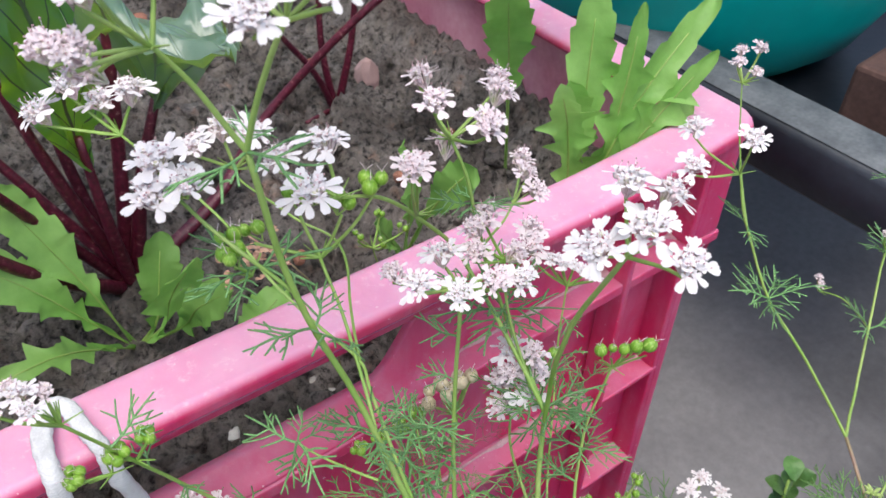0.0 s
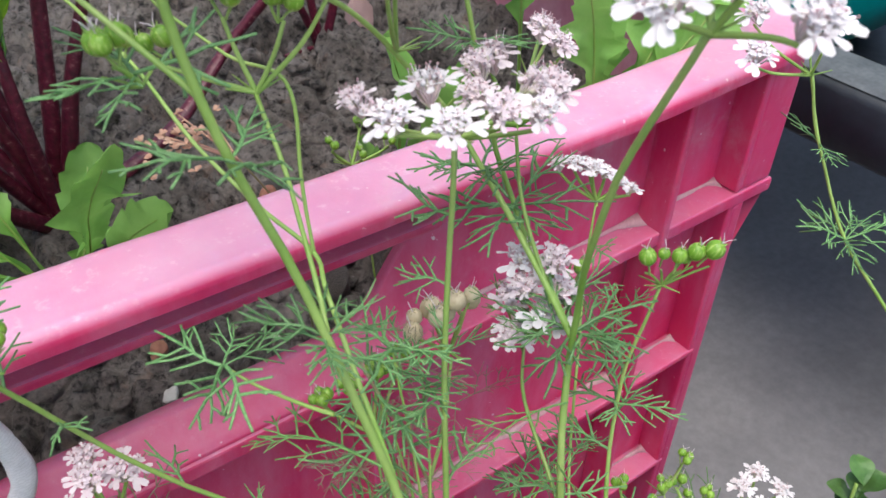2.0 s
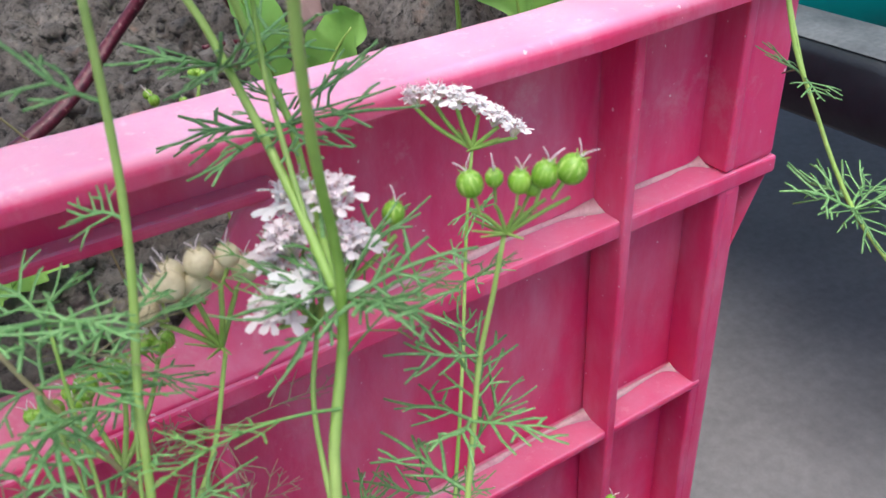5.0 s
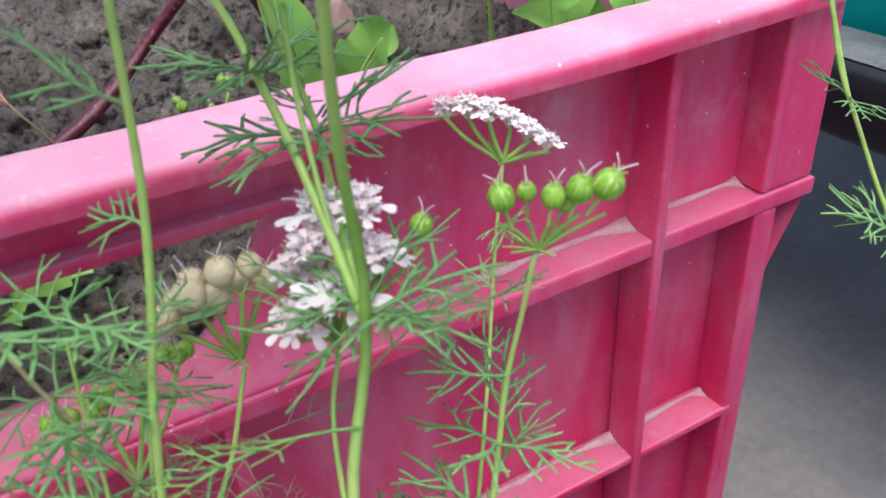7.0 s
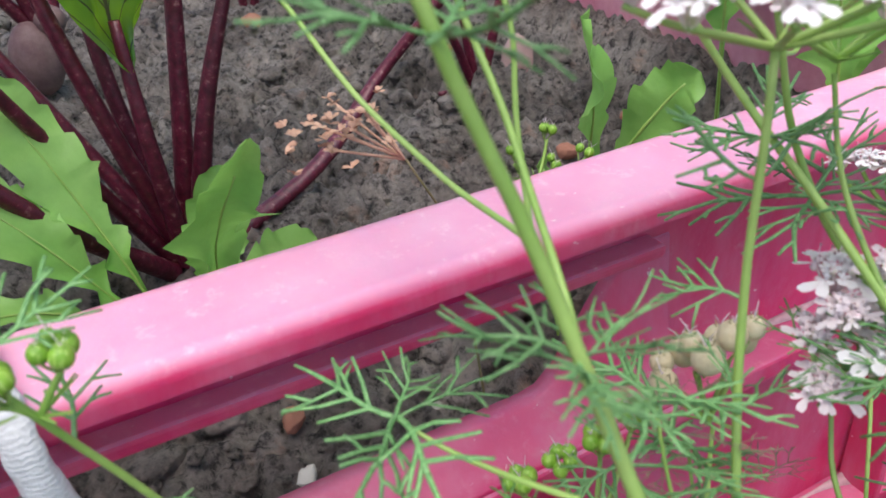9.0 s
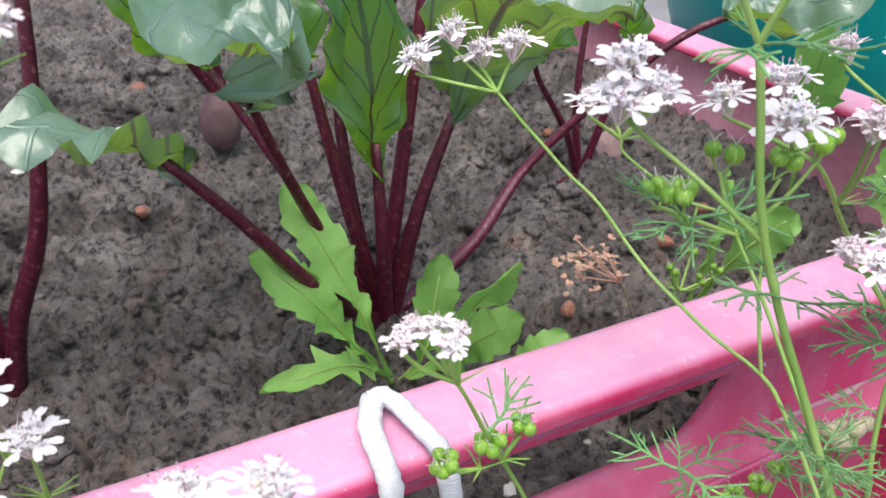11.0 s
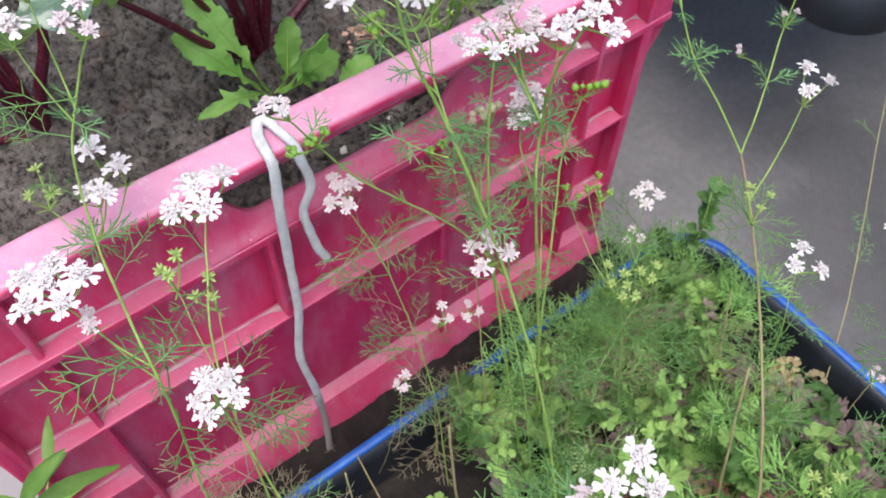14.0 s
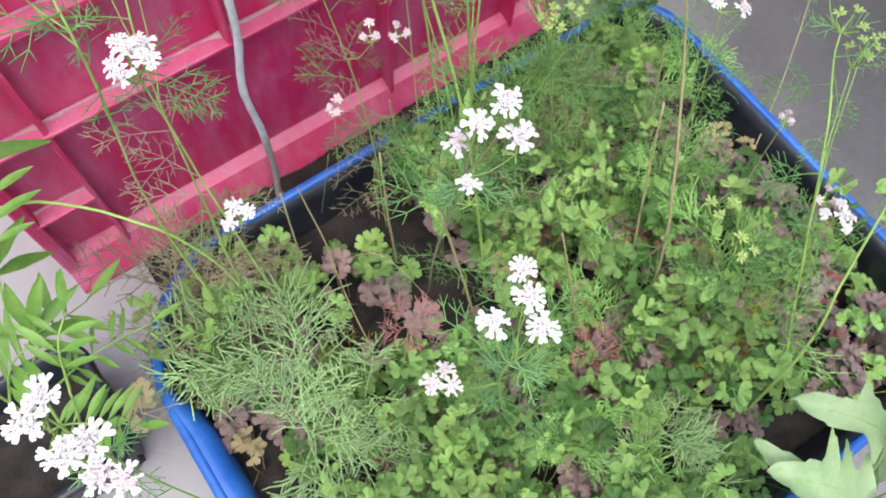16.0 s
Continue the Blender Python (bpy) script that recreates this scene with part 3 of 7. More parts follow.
def ribbed_seed(name, low, high, rib):
    """Smooth round fruit with paler ribs that run from stalk to crown."""
    m, n, l, b = material(name, 0.32)
    col = ramp(n, l, noise_node(n, l, 160, 4).outputs["Fac"], [(0.3, low), (0.7, high)]).outputs["Color"]
    tc = n.new("ShaderNodeTexCoord")
    mp = n.new("ShaderNodeMapping")
    mp.inputs["Scale"].default_value = (1.0, 1.0, 0.08)
    l.new(tc.outputs["Object"], mp.inputs["Vector"])
    st = noise_node(n, l, 1500, 2)
    l.new(mp.outputs[0], st.inputs["Vector"])
    line = ramp(n, l, st.outputs["Fac"], [(0.52, (0, 0, 0)), (0.66, (0.75, 0.75, 0.75))]).outputs["Color"]
    l.new(mix(n, l, "MIX", line, col, rib), b.inputs["Base Color"])
    bump(n, l, b, st.outputs["Fac"], 0.5, 0.0003)
    return m


SEED = ribbed_seed("green_seed", (0.12, 0.29, 0.018), (0.27, 0.47, 0.05), (0.44, 0.60, 0.16))
TANSEED = mottled("ripe_seed", [(0.3, (0.55, 0.45, 0.28)), (0.7, (0.72, 0.64, 0.44))], 200, 0.45, 0.2, 0.0004, 700)
BUD = mottled("young_seed", [(0.3, (0.27, 0.39, 0.10)), (0.7, (0.42, 0.52, 0.18))], 200, 0.4, 0.15)
BROADLEAF = mottled("bright_leaf", [(0.3, (0.22, 0.49, 0.09)), (0.7, (0.36, 0.64, 0.17))], 25, 0.42, 0.15, 0.0008, 220, random_amount=0.15, through=0.42)
BEETSTALK = mottled("beet_stalk", [(0.3, (0.055, 0.006, 0.016)), (0.60, (0.125, 0.012, 0.032)), (0.74, (0.30, 0.15, 0.15))], 420, 0.38, 0.35, 0.0008, 300, random_amount=0.2)
BEETBULB = mottled("beet_bulb", [(0.3, (0.10, 0.045, 0.055)), (0.7, (0.24, 0.16, 0.15))], 60, 0.6, 0.3, 0.001, 200)


def beet_leaf_material(name, low, high, through):
    """Glossy dark green blade with crimson midrib and side veins laid out along the blade."""
    m, n, l, b = material(name, 0.30)
    b.inputs["Specular IOR Level"].default_value = 0.9
    b.inputs["Coat Weight"].default_value, b.inputs["Coat Roughness"].default_value = 0.4, 0.32
    col = ramp(n, l, noise_node(n, l, 30, 4).outputs["Fac"], [(0.3, low), (0.7, high)]).outputs["Color"]
    uv = n.new("ShaderNodeUVMap")
    sep = n.new("ShaderNodeSeparateXYZ")
    l.new(uv.outputs[0], sep.inputs[0])
    def m2(op, a, c):
        k = n.new("ShaderNodeMath")
        k.operation = op
        for s, v in ((k.inputs[0], a), (k.inputs[1], c)):
            if isinstance(v, (int, float)):
                s.default_value = v
            else:
                l.new(v, s)
        return k.outputs[0]
    off = m2("ABSOLUTE", m2("SUBTRACT", sep.outputs["X"], 0.5), 0)
    mid = ramp(n, l, off, [(0.018, (1, 1, 1)), (0.035, (0, 0, 0))]).outputs["Color"]
    wave = m2("PINGPONG", m2("SUBTRACT", m2("MULTIPLY", sep.outputs["Y"], 6.0), m2("MULTIPLY", off, 4.5)), 0.5)
    side = ramp(n, l, wave, [(0.025, (0.9, 0.9, 0.9)), (0.06, (0, 0, 0))]).outputs["Color"]
    vein = mix(n, l, "LIGHTEN", 1.0, mid, side)
    col = mix(n, l, "MIX", vein, col, tuple(0.7 * (u + v) for u, v in zip(low, high)))
    l.new(col, b.inputs["Base Color"])
    hgt = mix(n, l, "MIX", 0.25, noise_node(n, l, 75, 4).outputs["Fac"], vein)
    bump(n, l, b, hgt, 0.8, 0.0020)
    tr = n.new("ShaderNodeBsdfTranslucent")
    ms = n.new("ShaderNodeMixShader")
    ms.inputs[0].default_value = through
    l.new(mix(n, l, "MIX", vein, (0.46, 0.78, 0.04), (0.13, 0.01, 0.02)), tr.inputs["Color"])
    l.new(b.outputs[0], ms.inputs[1])
    l.new(tr.outputs[0], ms.inputs[2])
    l.new(ms.outputs[0], n["Material Output"].inputs["Surface"])
    return m


BEETLEAF = beet_leaf_material("beet_leaf", (0.030, 0.115, 0.045), (0.070, 0.20, 0.075), 0.58)
# paler copy of the leaf: sky sheen on some blades put into colour
SHEENLEAF = beet_leaf_material("sheen_beet_leaf", (0.095, 0.185, 0.125), (0.18, 0.27, 0.205), 0.22)


# ---- plant geometry ----
def spline(pts, per=5):
    """A smooth line through the points."""
    p = [Vector(q) for q in pts]
    if len(p) < 3:
        return [p[0].lerp(p[-1], k / per) for k in range(per + 1)]
    p = [p[0] * 2 - p[1]] + p + [p[-1] * 2 - p[-2]]
    out = []
    for i in range(1, len(p) - 2):
        for k in range(per):
            t = k / per
            a, b, c, d = p[i - 1], p[i], p[i + 1], p[i + 2]
            out.append(0.5 * ((2 * b) + (c - a) * t + (2 * a - 5 * b + 4 * c - d) * t * t + (3 * b - a - 3 * c + d) * t ** 3))
    out.append(p[-2])
    return out


class Soup:
    """Corners, faces and material slots gathered for one mesh."""

    def __init__(self):
        self.v, self.f, self.m = [], [], []

    def tube(self, pts, r0, r1, sides=6, slot=0, flat=1.0, cap=True):
        pts = [Vector(p) for p in pts]
        n, base = len(pts), len(self.v)
        ref = Vector((0.31, 0.17, 0.93)) if abs((pts[-1] - pts[0]).normalized().z) < 0.8 else Vector((0.9, 0.3, 0.1))
        for i, p in enumerate(pts):
            d = (pts[min(i + 1, n - 1)] - pts[max(i - 1, 0)]).normalized()
            u = d.cross(ref).normalized()
            w = u.cross(d)
            r = r0 + (r1 - r0) * i / (n - 1)
            for k in range(sides):
                a = math.tau * k / sides
                self.v.append(tuple(p + u * (r * math.cos(a)) + w * (r * flat * math.sin(a))))
        for i in range(n - 1):
            for k in range(sides):
                a, b = base + i * sides + k, base + i * sides + (k + 1) % sides
                self.f.append((a, b, b + sides, a + sides))
                self.m.append(slot)
        if cap:
            self.f.append(tuple(base + (n - 1) * sides + k for k in range(sides)))
            self.m.append(slot)

    def ball(self, c, r, slot=0, squash=1.0, rows=5, cols=8):
        c, base = Vector(c), len(self.v)
        self.v.append(tuple(c + Vector((0, 0, r * squash))))
        for i in range(1, rows):
            a = math.pi * i / rows
            for k in range(cols):
                b = math.tau * k / cols
                self.v.append((c.x + r * math.sin(a) * math.cos(b), c.y + r * math.sin(a) * math.sin(b), c.z + r * squash * math.cos(a)))
        self.v.append(tuple(c - Vector((0, 0, r * squash))))
        last = len(self.v) - 1
        for k in range(cols):
            q = (k + 1) % cols
            self.f.append((base, base + 1 + k, base + 1 + q))
            self.f.append((last, last - cols + q, last - cols + k))
            self.m += [slot, slot]
            for i in range(rows - 2):
                a = base + 1 + i * cols
                self.f.append((a + k, a + cols + k, a + cols + q, a + q))
                self.m.append(slot)

    def petal(self, root, out, up, length, width, slot=0, notch=0.25, cup=0.2):
        """A small notched petal, narrow at its root, rounded and cupped towards its tip."""
        out, up = Vector(out).normalized(), Vector(up).normalized()
        side = out.cross(up).normalized()
        up = side.cross(out)
        base = len(self.v)
        rows = ((0.0, 0.12, 0), (0.34, 0.34, 0), (0.68, 0.52, 0), (0.90, 0.44, 1), (1.0, 0.20, 1))
        for t, w, tip in rows:
            h = cup * length * (t * (1.25 - t) * 1.1)
            for s in (-1, 0, 1):
                tt = t * (1 - notch * (s == 0) * tip)
                q = Vector(root) + out * (length * tt) + side * (s * w * width) + up * (h + abs(s) * 0.10 * width)
                self.v.append(tuple(q))
        for i in range(4):
            for j in range(2):
                a = base + i * 3 + j
                self.f.append((a, a + 1, a + 4, a + 3))
                self.m.append(slot)

    def mesh(self, name, mats, smooth=True):
        me = bpy.data.meshes.new(name)
        me.from_pydata(self.v, [], self.f)
        for m in mats:
            me.materials.append(m)
        me.polygons.foreach_set("material_index", self.m)
        me.polygons.foreach_set("use_smooth", [smooth] * len(self.f))
        return me


def child(name, me, parent, m=None, label=""):
    ob = new(name, me)
    ob.parent = parent
    if m is not None:
        ob.matrix_basis = m
    if label:
        ob["label"] = label
    return ob


def aim(at, axis, spin=0.0, size=1.0):
    """A pose whose z looks along axis."""
    q = Vector(axis).to_track_quat("Z", "Y").to_matrix().to_4x4()
    return Matrix.Translation(at) @ q @ Matrix.Rotation(spin, 4, "Z") @ Matrix.Scale(size, 4)


RNG = random.Random(7)


def flower_cluster_mesh(kind, seed):
    """One umbellet about 16 mm wide: stalked florets, large split petals round the edge, many small petals and anthers inside."""
    r = random.Random(seed)
    s = Soup()
    pet = {"fresh": PETAL, "pink": PINKPETAL, "old": PINKPETAL}[kind]
    outer = {"fresh": 7, "pink": 7, "old": 7}[kind]
    for k in range(outer):
        a = math.tau * (k + r.uniform(-0.25, 0.25)) / outer
        rad = r.uniform(0.0026, 0.0040)
        d = Vector((math.cos(a), math.sin(a), 0))
        root = d * rad + Vector((0, 0, r.uniform(-0.0014, 0.0006)))
        s.tube([(0, 0, -0.006), root * 0.6 + Vector((0, 0, -0.003)), root], 0.00028, 0.0003, 4, 1)
        s.ball(root - Vector((0, 0, 0.0007)), 0.0008, 1, 1.2, 4, 5)
        big = r.uniform(0.8, 1.15) * {"fresh": 1.0, "pink": 0.78, "old": 0.66}[kind]
        # one deeply split pair outwards, smaller petals beside it
        for e in (-0.34, 0.34):
            if r.random() < (0.3 if kind == "old" else 0.05):
                continue
            b = a + e + r.uniform(-0.10, 0.10)
            k2 = big * r.uniform(0.88, 1.12)
            s.petal(root, (math.cos(b), math.sin(b), r.uniform(-0.38, 0.22)), (r.uniform(-0.3, 0.3), r.uniform(-0.3, 0.3), 1), 0.0046 * k2, 0.0021 * k2, 0, 0.06, r.uniform(0.0, 0.3))
        for e in (1.2, -1.2):
            b = a + e + r.uniform(-0.2, 0.2)
            k2 = big * r.uniform(0.8, 1.1)
            s.petal(root, (math.cos(b), math.sin(b), r.uniform(-0.1, 0.4)), (0, 0, 1), 0.0018 * k2, 0.0013 * k2, 0, 0.2, 0.4)
        s.petal(root, (-math.cos(a), -math.sin(a), 0.5), (0, 0, 1), 0.0015, 0.0012, 0, 0.3, 0.5)
    inner = {"fresh": 18, "pink": 20, "old": 18}[kind]
    for k in range(inner):
        a, rad = k * 2.4 + r.uniform(-0.3, 0.3), 0.0036 * math.sqrt((k + 0.5) / inner)
        p = Vector((rad * math.cos(a), rad * math.sin(a), r.uniform(0.0, 0.0015) + 0.0008 * (1 - rad / 0.0036)))
        s.tube([(0, 0, -0.006), p], 0.00025, 0.00025, 3, 1)
        s.ball(p, r.uniform(0.0005, 0.0008), 1 if r.random() < 0.5 else 0, 1.0, 4, 5)
        for e in range(3):
            b = e * 2.1 + r.uniform(-0.5, 0.5)
            s.petal(p, (math.cos(b), math.sin(b), r.uniform(0.2, 0.8)), (0, 0, 1), r.uniform(0.0011, 0.0018), 0.0011, 0, 0.2, 0.5)
        if r.random() < 0.7:
            b = r.uniform(0, math.tau)
            q = p + Vector((math.cos(b) * 0.0012, math.sin(b) * 0.0012, r.uniform(0.0018, 0.0034)))
            s.tube([p, q], 0.00010, 0.00008, 3, 0)
            s.ball(q, 0.0003, 2, 1.0, 3, 4)
    return s.mesh("umbellet", [pet, FLORET, ANTHER])


def seed_cluster_mesh(kind, seed, count, scale=1.0):
    """A few round seeds on short stalks, each with its toothed crown and two styles."""
    r = random.Random(seed)
    s = Soup()
    mat = {"seed": SEED, "tan": TANSEED, "bud": BUD}[kind]
    size = {"seed": 0.0023, "tan": 0.0027, "bud": 0.0013}[kind] * scale
    if kind == "bud":
        # a star of slim unripe fruits
        for k in range(count + 2):
            a = math.tau * (k + r.uniform(-0.25, 0.25)) / (count + 2)
            up = r.uniform(0.1, 0.9)
            d = Vector((math.cos(a), math.sin(a), up)).normalized()
            root, ln = d * 0.0010, r.uniform(0.0030, 0.0044)
            s.tube([(0, 0, -0.006), (0, 0, -0.002), root], 0.0003, 0.0004, 4, 1)
            s.tube([root, root + d * ln * 0.25, root + d * ln * 0.5], 0.0005, 0.00095, 6, 0)
            s.tube([root + d * ln * 0.5, root + d * ln * 0.8, root + d * ln], 0.00095, 0.0002, 6, 0)
        return s.mesh("seed_head", [mat, STEM])
    for k in range(count):
        a = math.tau * (k + r.uniform(-0.15, 0.15)) / count
        rad = 0.0 if count == 1 else size * (1.08 if count < 4 else 1.35) * r.uniform(0.92, 1.1)
        p = Vector((rad * math.cos(a), rad * math.sin(a), r.uniform(-0.3, 0.4) * size))
        z = size * r.uniform(0.85, 1.12)
        s.tube([(0, 0, -0.006), (p.x * 0.7, p.y * 0.7, -0.003), p - Vector((0, 0, z))], 0.0003, 0.0004, 4, 1)
        s.ball(p, z, 0, 1.08, 9, 12)
        for e in range(5):
            b = math.tau * e / 5
            tip = p + Vector((math.cos(b) * z * 0.55, math.sin(b) * z * 0.55, z * 1.32))
            s.tube([p + Vector((math.cos(b) * z * 0.25, math.sin(b) * z * 0.25, z * 1.0)), tip], 0.00022, 0.00008, 3, 3 if kind == "tan" else 1)
        for e in (0.4, 3.5):
            b = e + a
            s.tube([p + Vector((0, 0, z)), p + Vector((math.cos(b) * 0.0006, math.sin(b) * 0.0006, z + 0.0014)), p + Vector((math.cos(b) * 0.0018, math.sin(b) * 0.0018, z + 0.0028))], 0.00017, 0.0001, 3, 2)
    return s.mesh("seed_head", [mat, STEM, PINKPETAL, OLDSTEM])


ANTHER = mottled("anther", [(0.3, (0.42, 0.22, 0.28)), (0.7, (0.62, 0.46, 0.42))], 300, 0.7, 0.1)
CLUSTERS = {k: [flower_cluster_mesh(k, i * 5 + 3) for i in range(5)] for k in ("fresh", "pink", "old")}
CLUSTERS.update({"seed": [seed_cluster_mesh("seed", 1, 2), seed_cluster_mesh("seed", 8, 3)], "seed_tuft": [seed_cluster_mesh("seed", 21, 5), seed_cluster_mesh("seed", 22, 4)], "seed_one": [seed_cluster_mesh("seed", q, 1, k) for q, k in ((5, 1.0), (6, 0.8), (9, 1.08), (11, 0.9))], "tan": [seed_cluster_mesh("tan", 3, 2), seed_cluster_mesh("tan", 4, 2)], "bud": [seed_cluster_mesh("bud", i * 7 + 1, 6) for i in range(3)]})


def thread_leaf_mesh(seed, mat, fine=1.0):
    """A feathery upper leaf about 1 long: a rachis with pairs of forked threads."""
    r = random.Random(seed)
    s = Soup()
    droop = r.uniform(0.05, 0.3)
    def rach(t):
        return Vector((t, 0.04 * math.sin(t * 4 + seed), 0.12 * t - droop * t * t))
    s.tube([rach(k / 6) for k in range(7)], 0.011 * fine, 0.007 * fine, 4)
    for i, t in enumerate((0.32, 0.52, 0.70, 0.85)):
        for side in (-1, 1):
            a = side * r.uniform(0.6, 1.05)
            ln = (0.46 - 0.36 * (t - 0.3)) * r.uniform(0.7, 1.15)
            d = Vector((math.cos(a), math.sin(a), r.uniform(-0.25, 0.35)))
            p0 = rach(t)
            p1 = p0 + d * ln * 0.55
            p2 = p1 + (d + Vector((0.25, 0, r.uniform(-0.3, 0.1)))).normalized() * ln * 0.55
            s.tube([p0, p1, p2], 0.0085 * fine, 0.006 * fine, 4, flat=0.6)
            for e in (-1, 1):
                b = a + e * r.uniform(0.45, 0.8)
                q = p1 + Vector((math.cos(b), math.sin(b), r.uniform(-0.3, 0.3))) * ln * r.uniform(0.3, 0.55)
                s.tube([p1, p1.lerp(q, 0.5) + Vector((0, 0, 0.01)), q], 0.008 * fine, 0.0055 * fine, 4, flat=0.6)
    return s.mesh("leaf", [mat])


THREADS = [thread_leaf_mesh(i, THREAD) for i in range(6)]


def needle_leaf_mesh(seed, mat):
    """A short upper leaf about 1 long: a flat rachis with few stout linear lobes, some of them forked."""
    r = random.Random(seed)
    s = Soup()
    sag = r.uniform(-0.25, 0.15)
    def rach(t):
        return Vector((t * 0.62, 0.03 * math.sin(t * 4 + seed), sag * t * t + 0.06 * t))
    s.tube([rach(k / 5) for k in range(6)], 0.024, 0.020, 5, flat=0.6)
    ends = [(rach(1.0), r.uniform(-0.25, 0.25), 0.36)]
    for t in (0.36, 0.62, 0.84)[: r.randint(2, 3)]:
        for side in (-1, 1):
            ends.append((rach(t), side * r.uniform(0.55, 1.0), r.uniform(0.34, 0.56) * (1.15 - 0.4 * t)))
    for p0, a, ln in ends:
        d = Vector((math.cos(a), math.sin(a), r.uniform(-0.35, 0.4)))
        p1 = p0 + d * ln * 0.5
        p2 = p1 + (d + Vector((0.2, 0, r.uniform(-0.35, 0.25)))).normalized() * ln * 0.55
        s.tube([p0, p1, p2], 0.021, 0.014, 5, flat=0.55)
        if r.random() < 0.55:
            b = a + r.choice((-1, 1)) * r.uniform(0.5, 0.8)
            q = p1 + Vector((math.cos(b), math.sin(b), r.uniform(-0.3, 0.3))) * ln * r.uniform(0.35, 0.5)
            s.tube([p1, p1.lerp(q, 0.5) + Vector((0, 0, 0.012)), q], 0.020, 0.013, 5, flat=0.55)
    return s.mesh("leaf", [mat])


def feather_leaf_mesh(seed, mat):
    """A dense low leaf about 1 long, cut into many short flat bluish lobes."""
    r = random.Random(seed)
    s = Soup()
    sag = r.uniform(0.0, 0.25)
    def rach(t):
        return Vector((t, 0.03 * math.sin(t * 4 + seed), 0.10 * t - sag * t * t))
    s.tube([rach(k / 6) for k in range(7)], 0.014, 0.009, 4)
    for t in (0.34, 0.52, 0.68, 0.82, 0.94):
        for side in (-1, 1):
            a = side * r.uniform(0.45, 1.05)
            ln = (0.40 - 0.30 * abs(t - 0.42)) * r.uniform(0.65, 1.25)
            d = Vector((math.cos(a), math.sin(a), r.uniform(-0.2, 0.7)))
            p0 = rach(min(1.0, t + r.uniform(-0.05, 0.05)))
            s.tube([p0, p0 + d * ln * 0.5 + Vector((0, 0, 0.03)), p0 + d * ln], 0.0115, 0.0105, 4, flat=0.5)
            for f in (0.5, 1.0):
                for e in (-1, 1):
                    b = a + e * r.uniform(0.25, 0.75) * (1.0 if f < 1 else 0.6)
                    q = p0 + d * ln * f
                    w = Vector((math.cos(b), math.sin(b), r.uniform(-0.4, 0.9))) * ln * r.uniform(0.40, 1.0)
                    s.tube([q, q + w * 0.55, q + w + Vector((0, 0, r.uniform(-0.05, 0.07)))], 0.0125, 0.0065, 4, flat=0.4)
    return s.mesh("leaf", [mat])


FEATHERS = [feather_leaf_mesh(i + 80, FEATHER) for i in range(5)]
GREENFEATHER = mottled("green_feather_leaf", [(0.3, (0.19, 0.43, 0.09)), (0.7, (0.38, 0.64, 0.20))], 30, 0.45, 0.1, random_amount=0.35, through=0.10)
GREENFEATHERS = [feather_leaf_mesh(i + 90, GREENFEATHER) for i in range(5)]
NEEDLES = [needle_leaf_mesh(i + 60, NEEDLE) for i in range(7)]
DRYTHREADS = [thread_leaf_mesh(i + 20, DRYTHREAD, 0.8) for i in range(3)]
YELLOWTHREADS = [thread_leaf_mesh(i + 40, YELLOWTHREAD) for i in range(2)]


def leaf_at(parent, pos, direction, size, bank=THREADS):
    d = Vector(direction).normalized()
    q = d.to_track_quat("X", "Z").to_matrix().to_4x4()
    me = RNG.choice(bank)
    return child("leaf", me, parent, Matrix.Translation(pos) @ q @ Matrix.Rotation(RNG.uniform(-0.6, 0.6), 4, "X") @ Matrix.Scale(size, 4))


def whorl(parent, pos, count, size, lift=0.25, bank=THREADS):
    if bank is THREADS and size < 0.031:
        bank, size = NEEDLES, min(size, 0.024) * 0.85
    a0 = RNG.uniform(0, math.tau)
    for k in range(count):
        a = a0 + math.tau * (k + RNG.uniform(-0.3, 0.3)) / count
        leaf_at(parent, pos, (math.cos(a), math.sin(a), lift + RNG.uniform(-0.35, 0.35)), size * RNG.uniform(0.7, 1.15), bank)


def stem(parent, pts, r0, r1, mat=STEM, name="stem", sides=8):
    line = spline(pts, 6)
    wob = 0.0006
    line = [p + Vector((noise.noise(p * 60) * wob, noise.noise(p * 60 + Vector((5, 0, 0))) * wob, 0)) for p in line]
    s = Soup()
    s.tube(line, r0 * 0.5, r1 * 0.52, sides)
    me = s.mesh(name, [mat])
    ob = child(name, me, parent)
    return ob, line


def umbel(parent, node, heads, kind="fresh", size=1.0, ray=0.00045):
    """Rays from a node to each head, with a cluster of flowers or seeds on each."""
    node = Vector(node)
    s = Soup()
    hs = [Vector(h) for h in heads]
    for h in hs:
        d = h - node
        mid = node + d * 0.5 - Vector((0, 0, 0.08 * d.length)) + Vector((d.x, d.y, 0)) * 0.12
        s.tube(spline([node, mid, h - Vector((0, 0, 0.0045 * size))], 4), ray * 1.3, ray, 5)
    for k in range(5):
        a = RNG.uniform(0, math.tau)
        s.tube([node, node + Vector((math.cos(a), math.sin(a), 0.4)) * 0.006], 0.0004, 0.00015, 3)
    u = child("umbel", s.mesh("umbel", [STEM]), parent)
    for h in hs:
        d = (h - node).normalized()
        axis = d * 0.55 + Vector((RNG.uniform(-0.25, 0.25), RNG.uniform(-0.35, 0.15), 0.9))
        k = kind if isinstance(kind, str) else RNG.choice(kind)
        nm = "umbellet" if k in ("fresh", "pink", "old") else "seed_head"
        child(nm, RNG.choice(CLUSTERS[k]), u, aim(h, axis, RNG.uniform(0, math.tau), size * 0.9 * RNG.uniform(0.88, 1.1)))
    return u


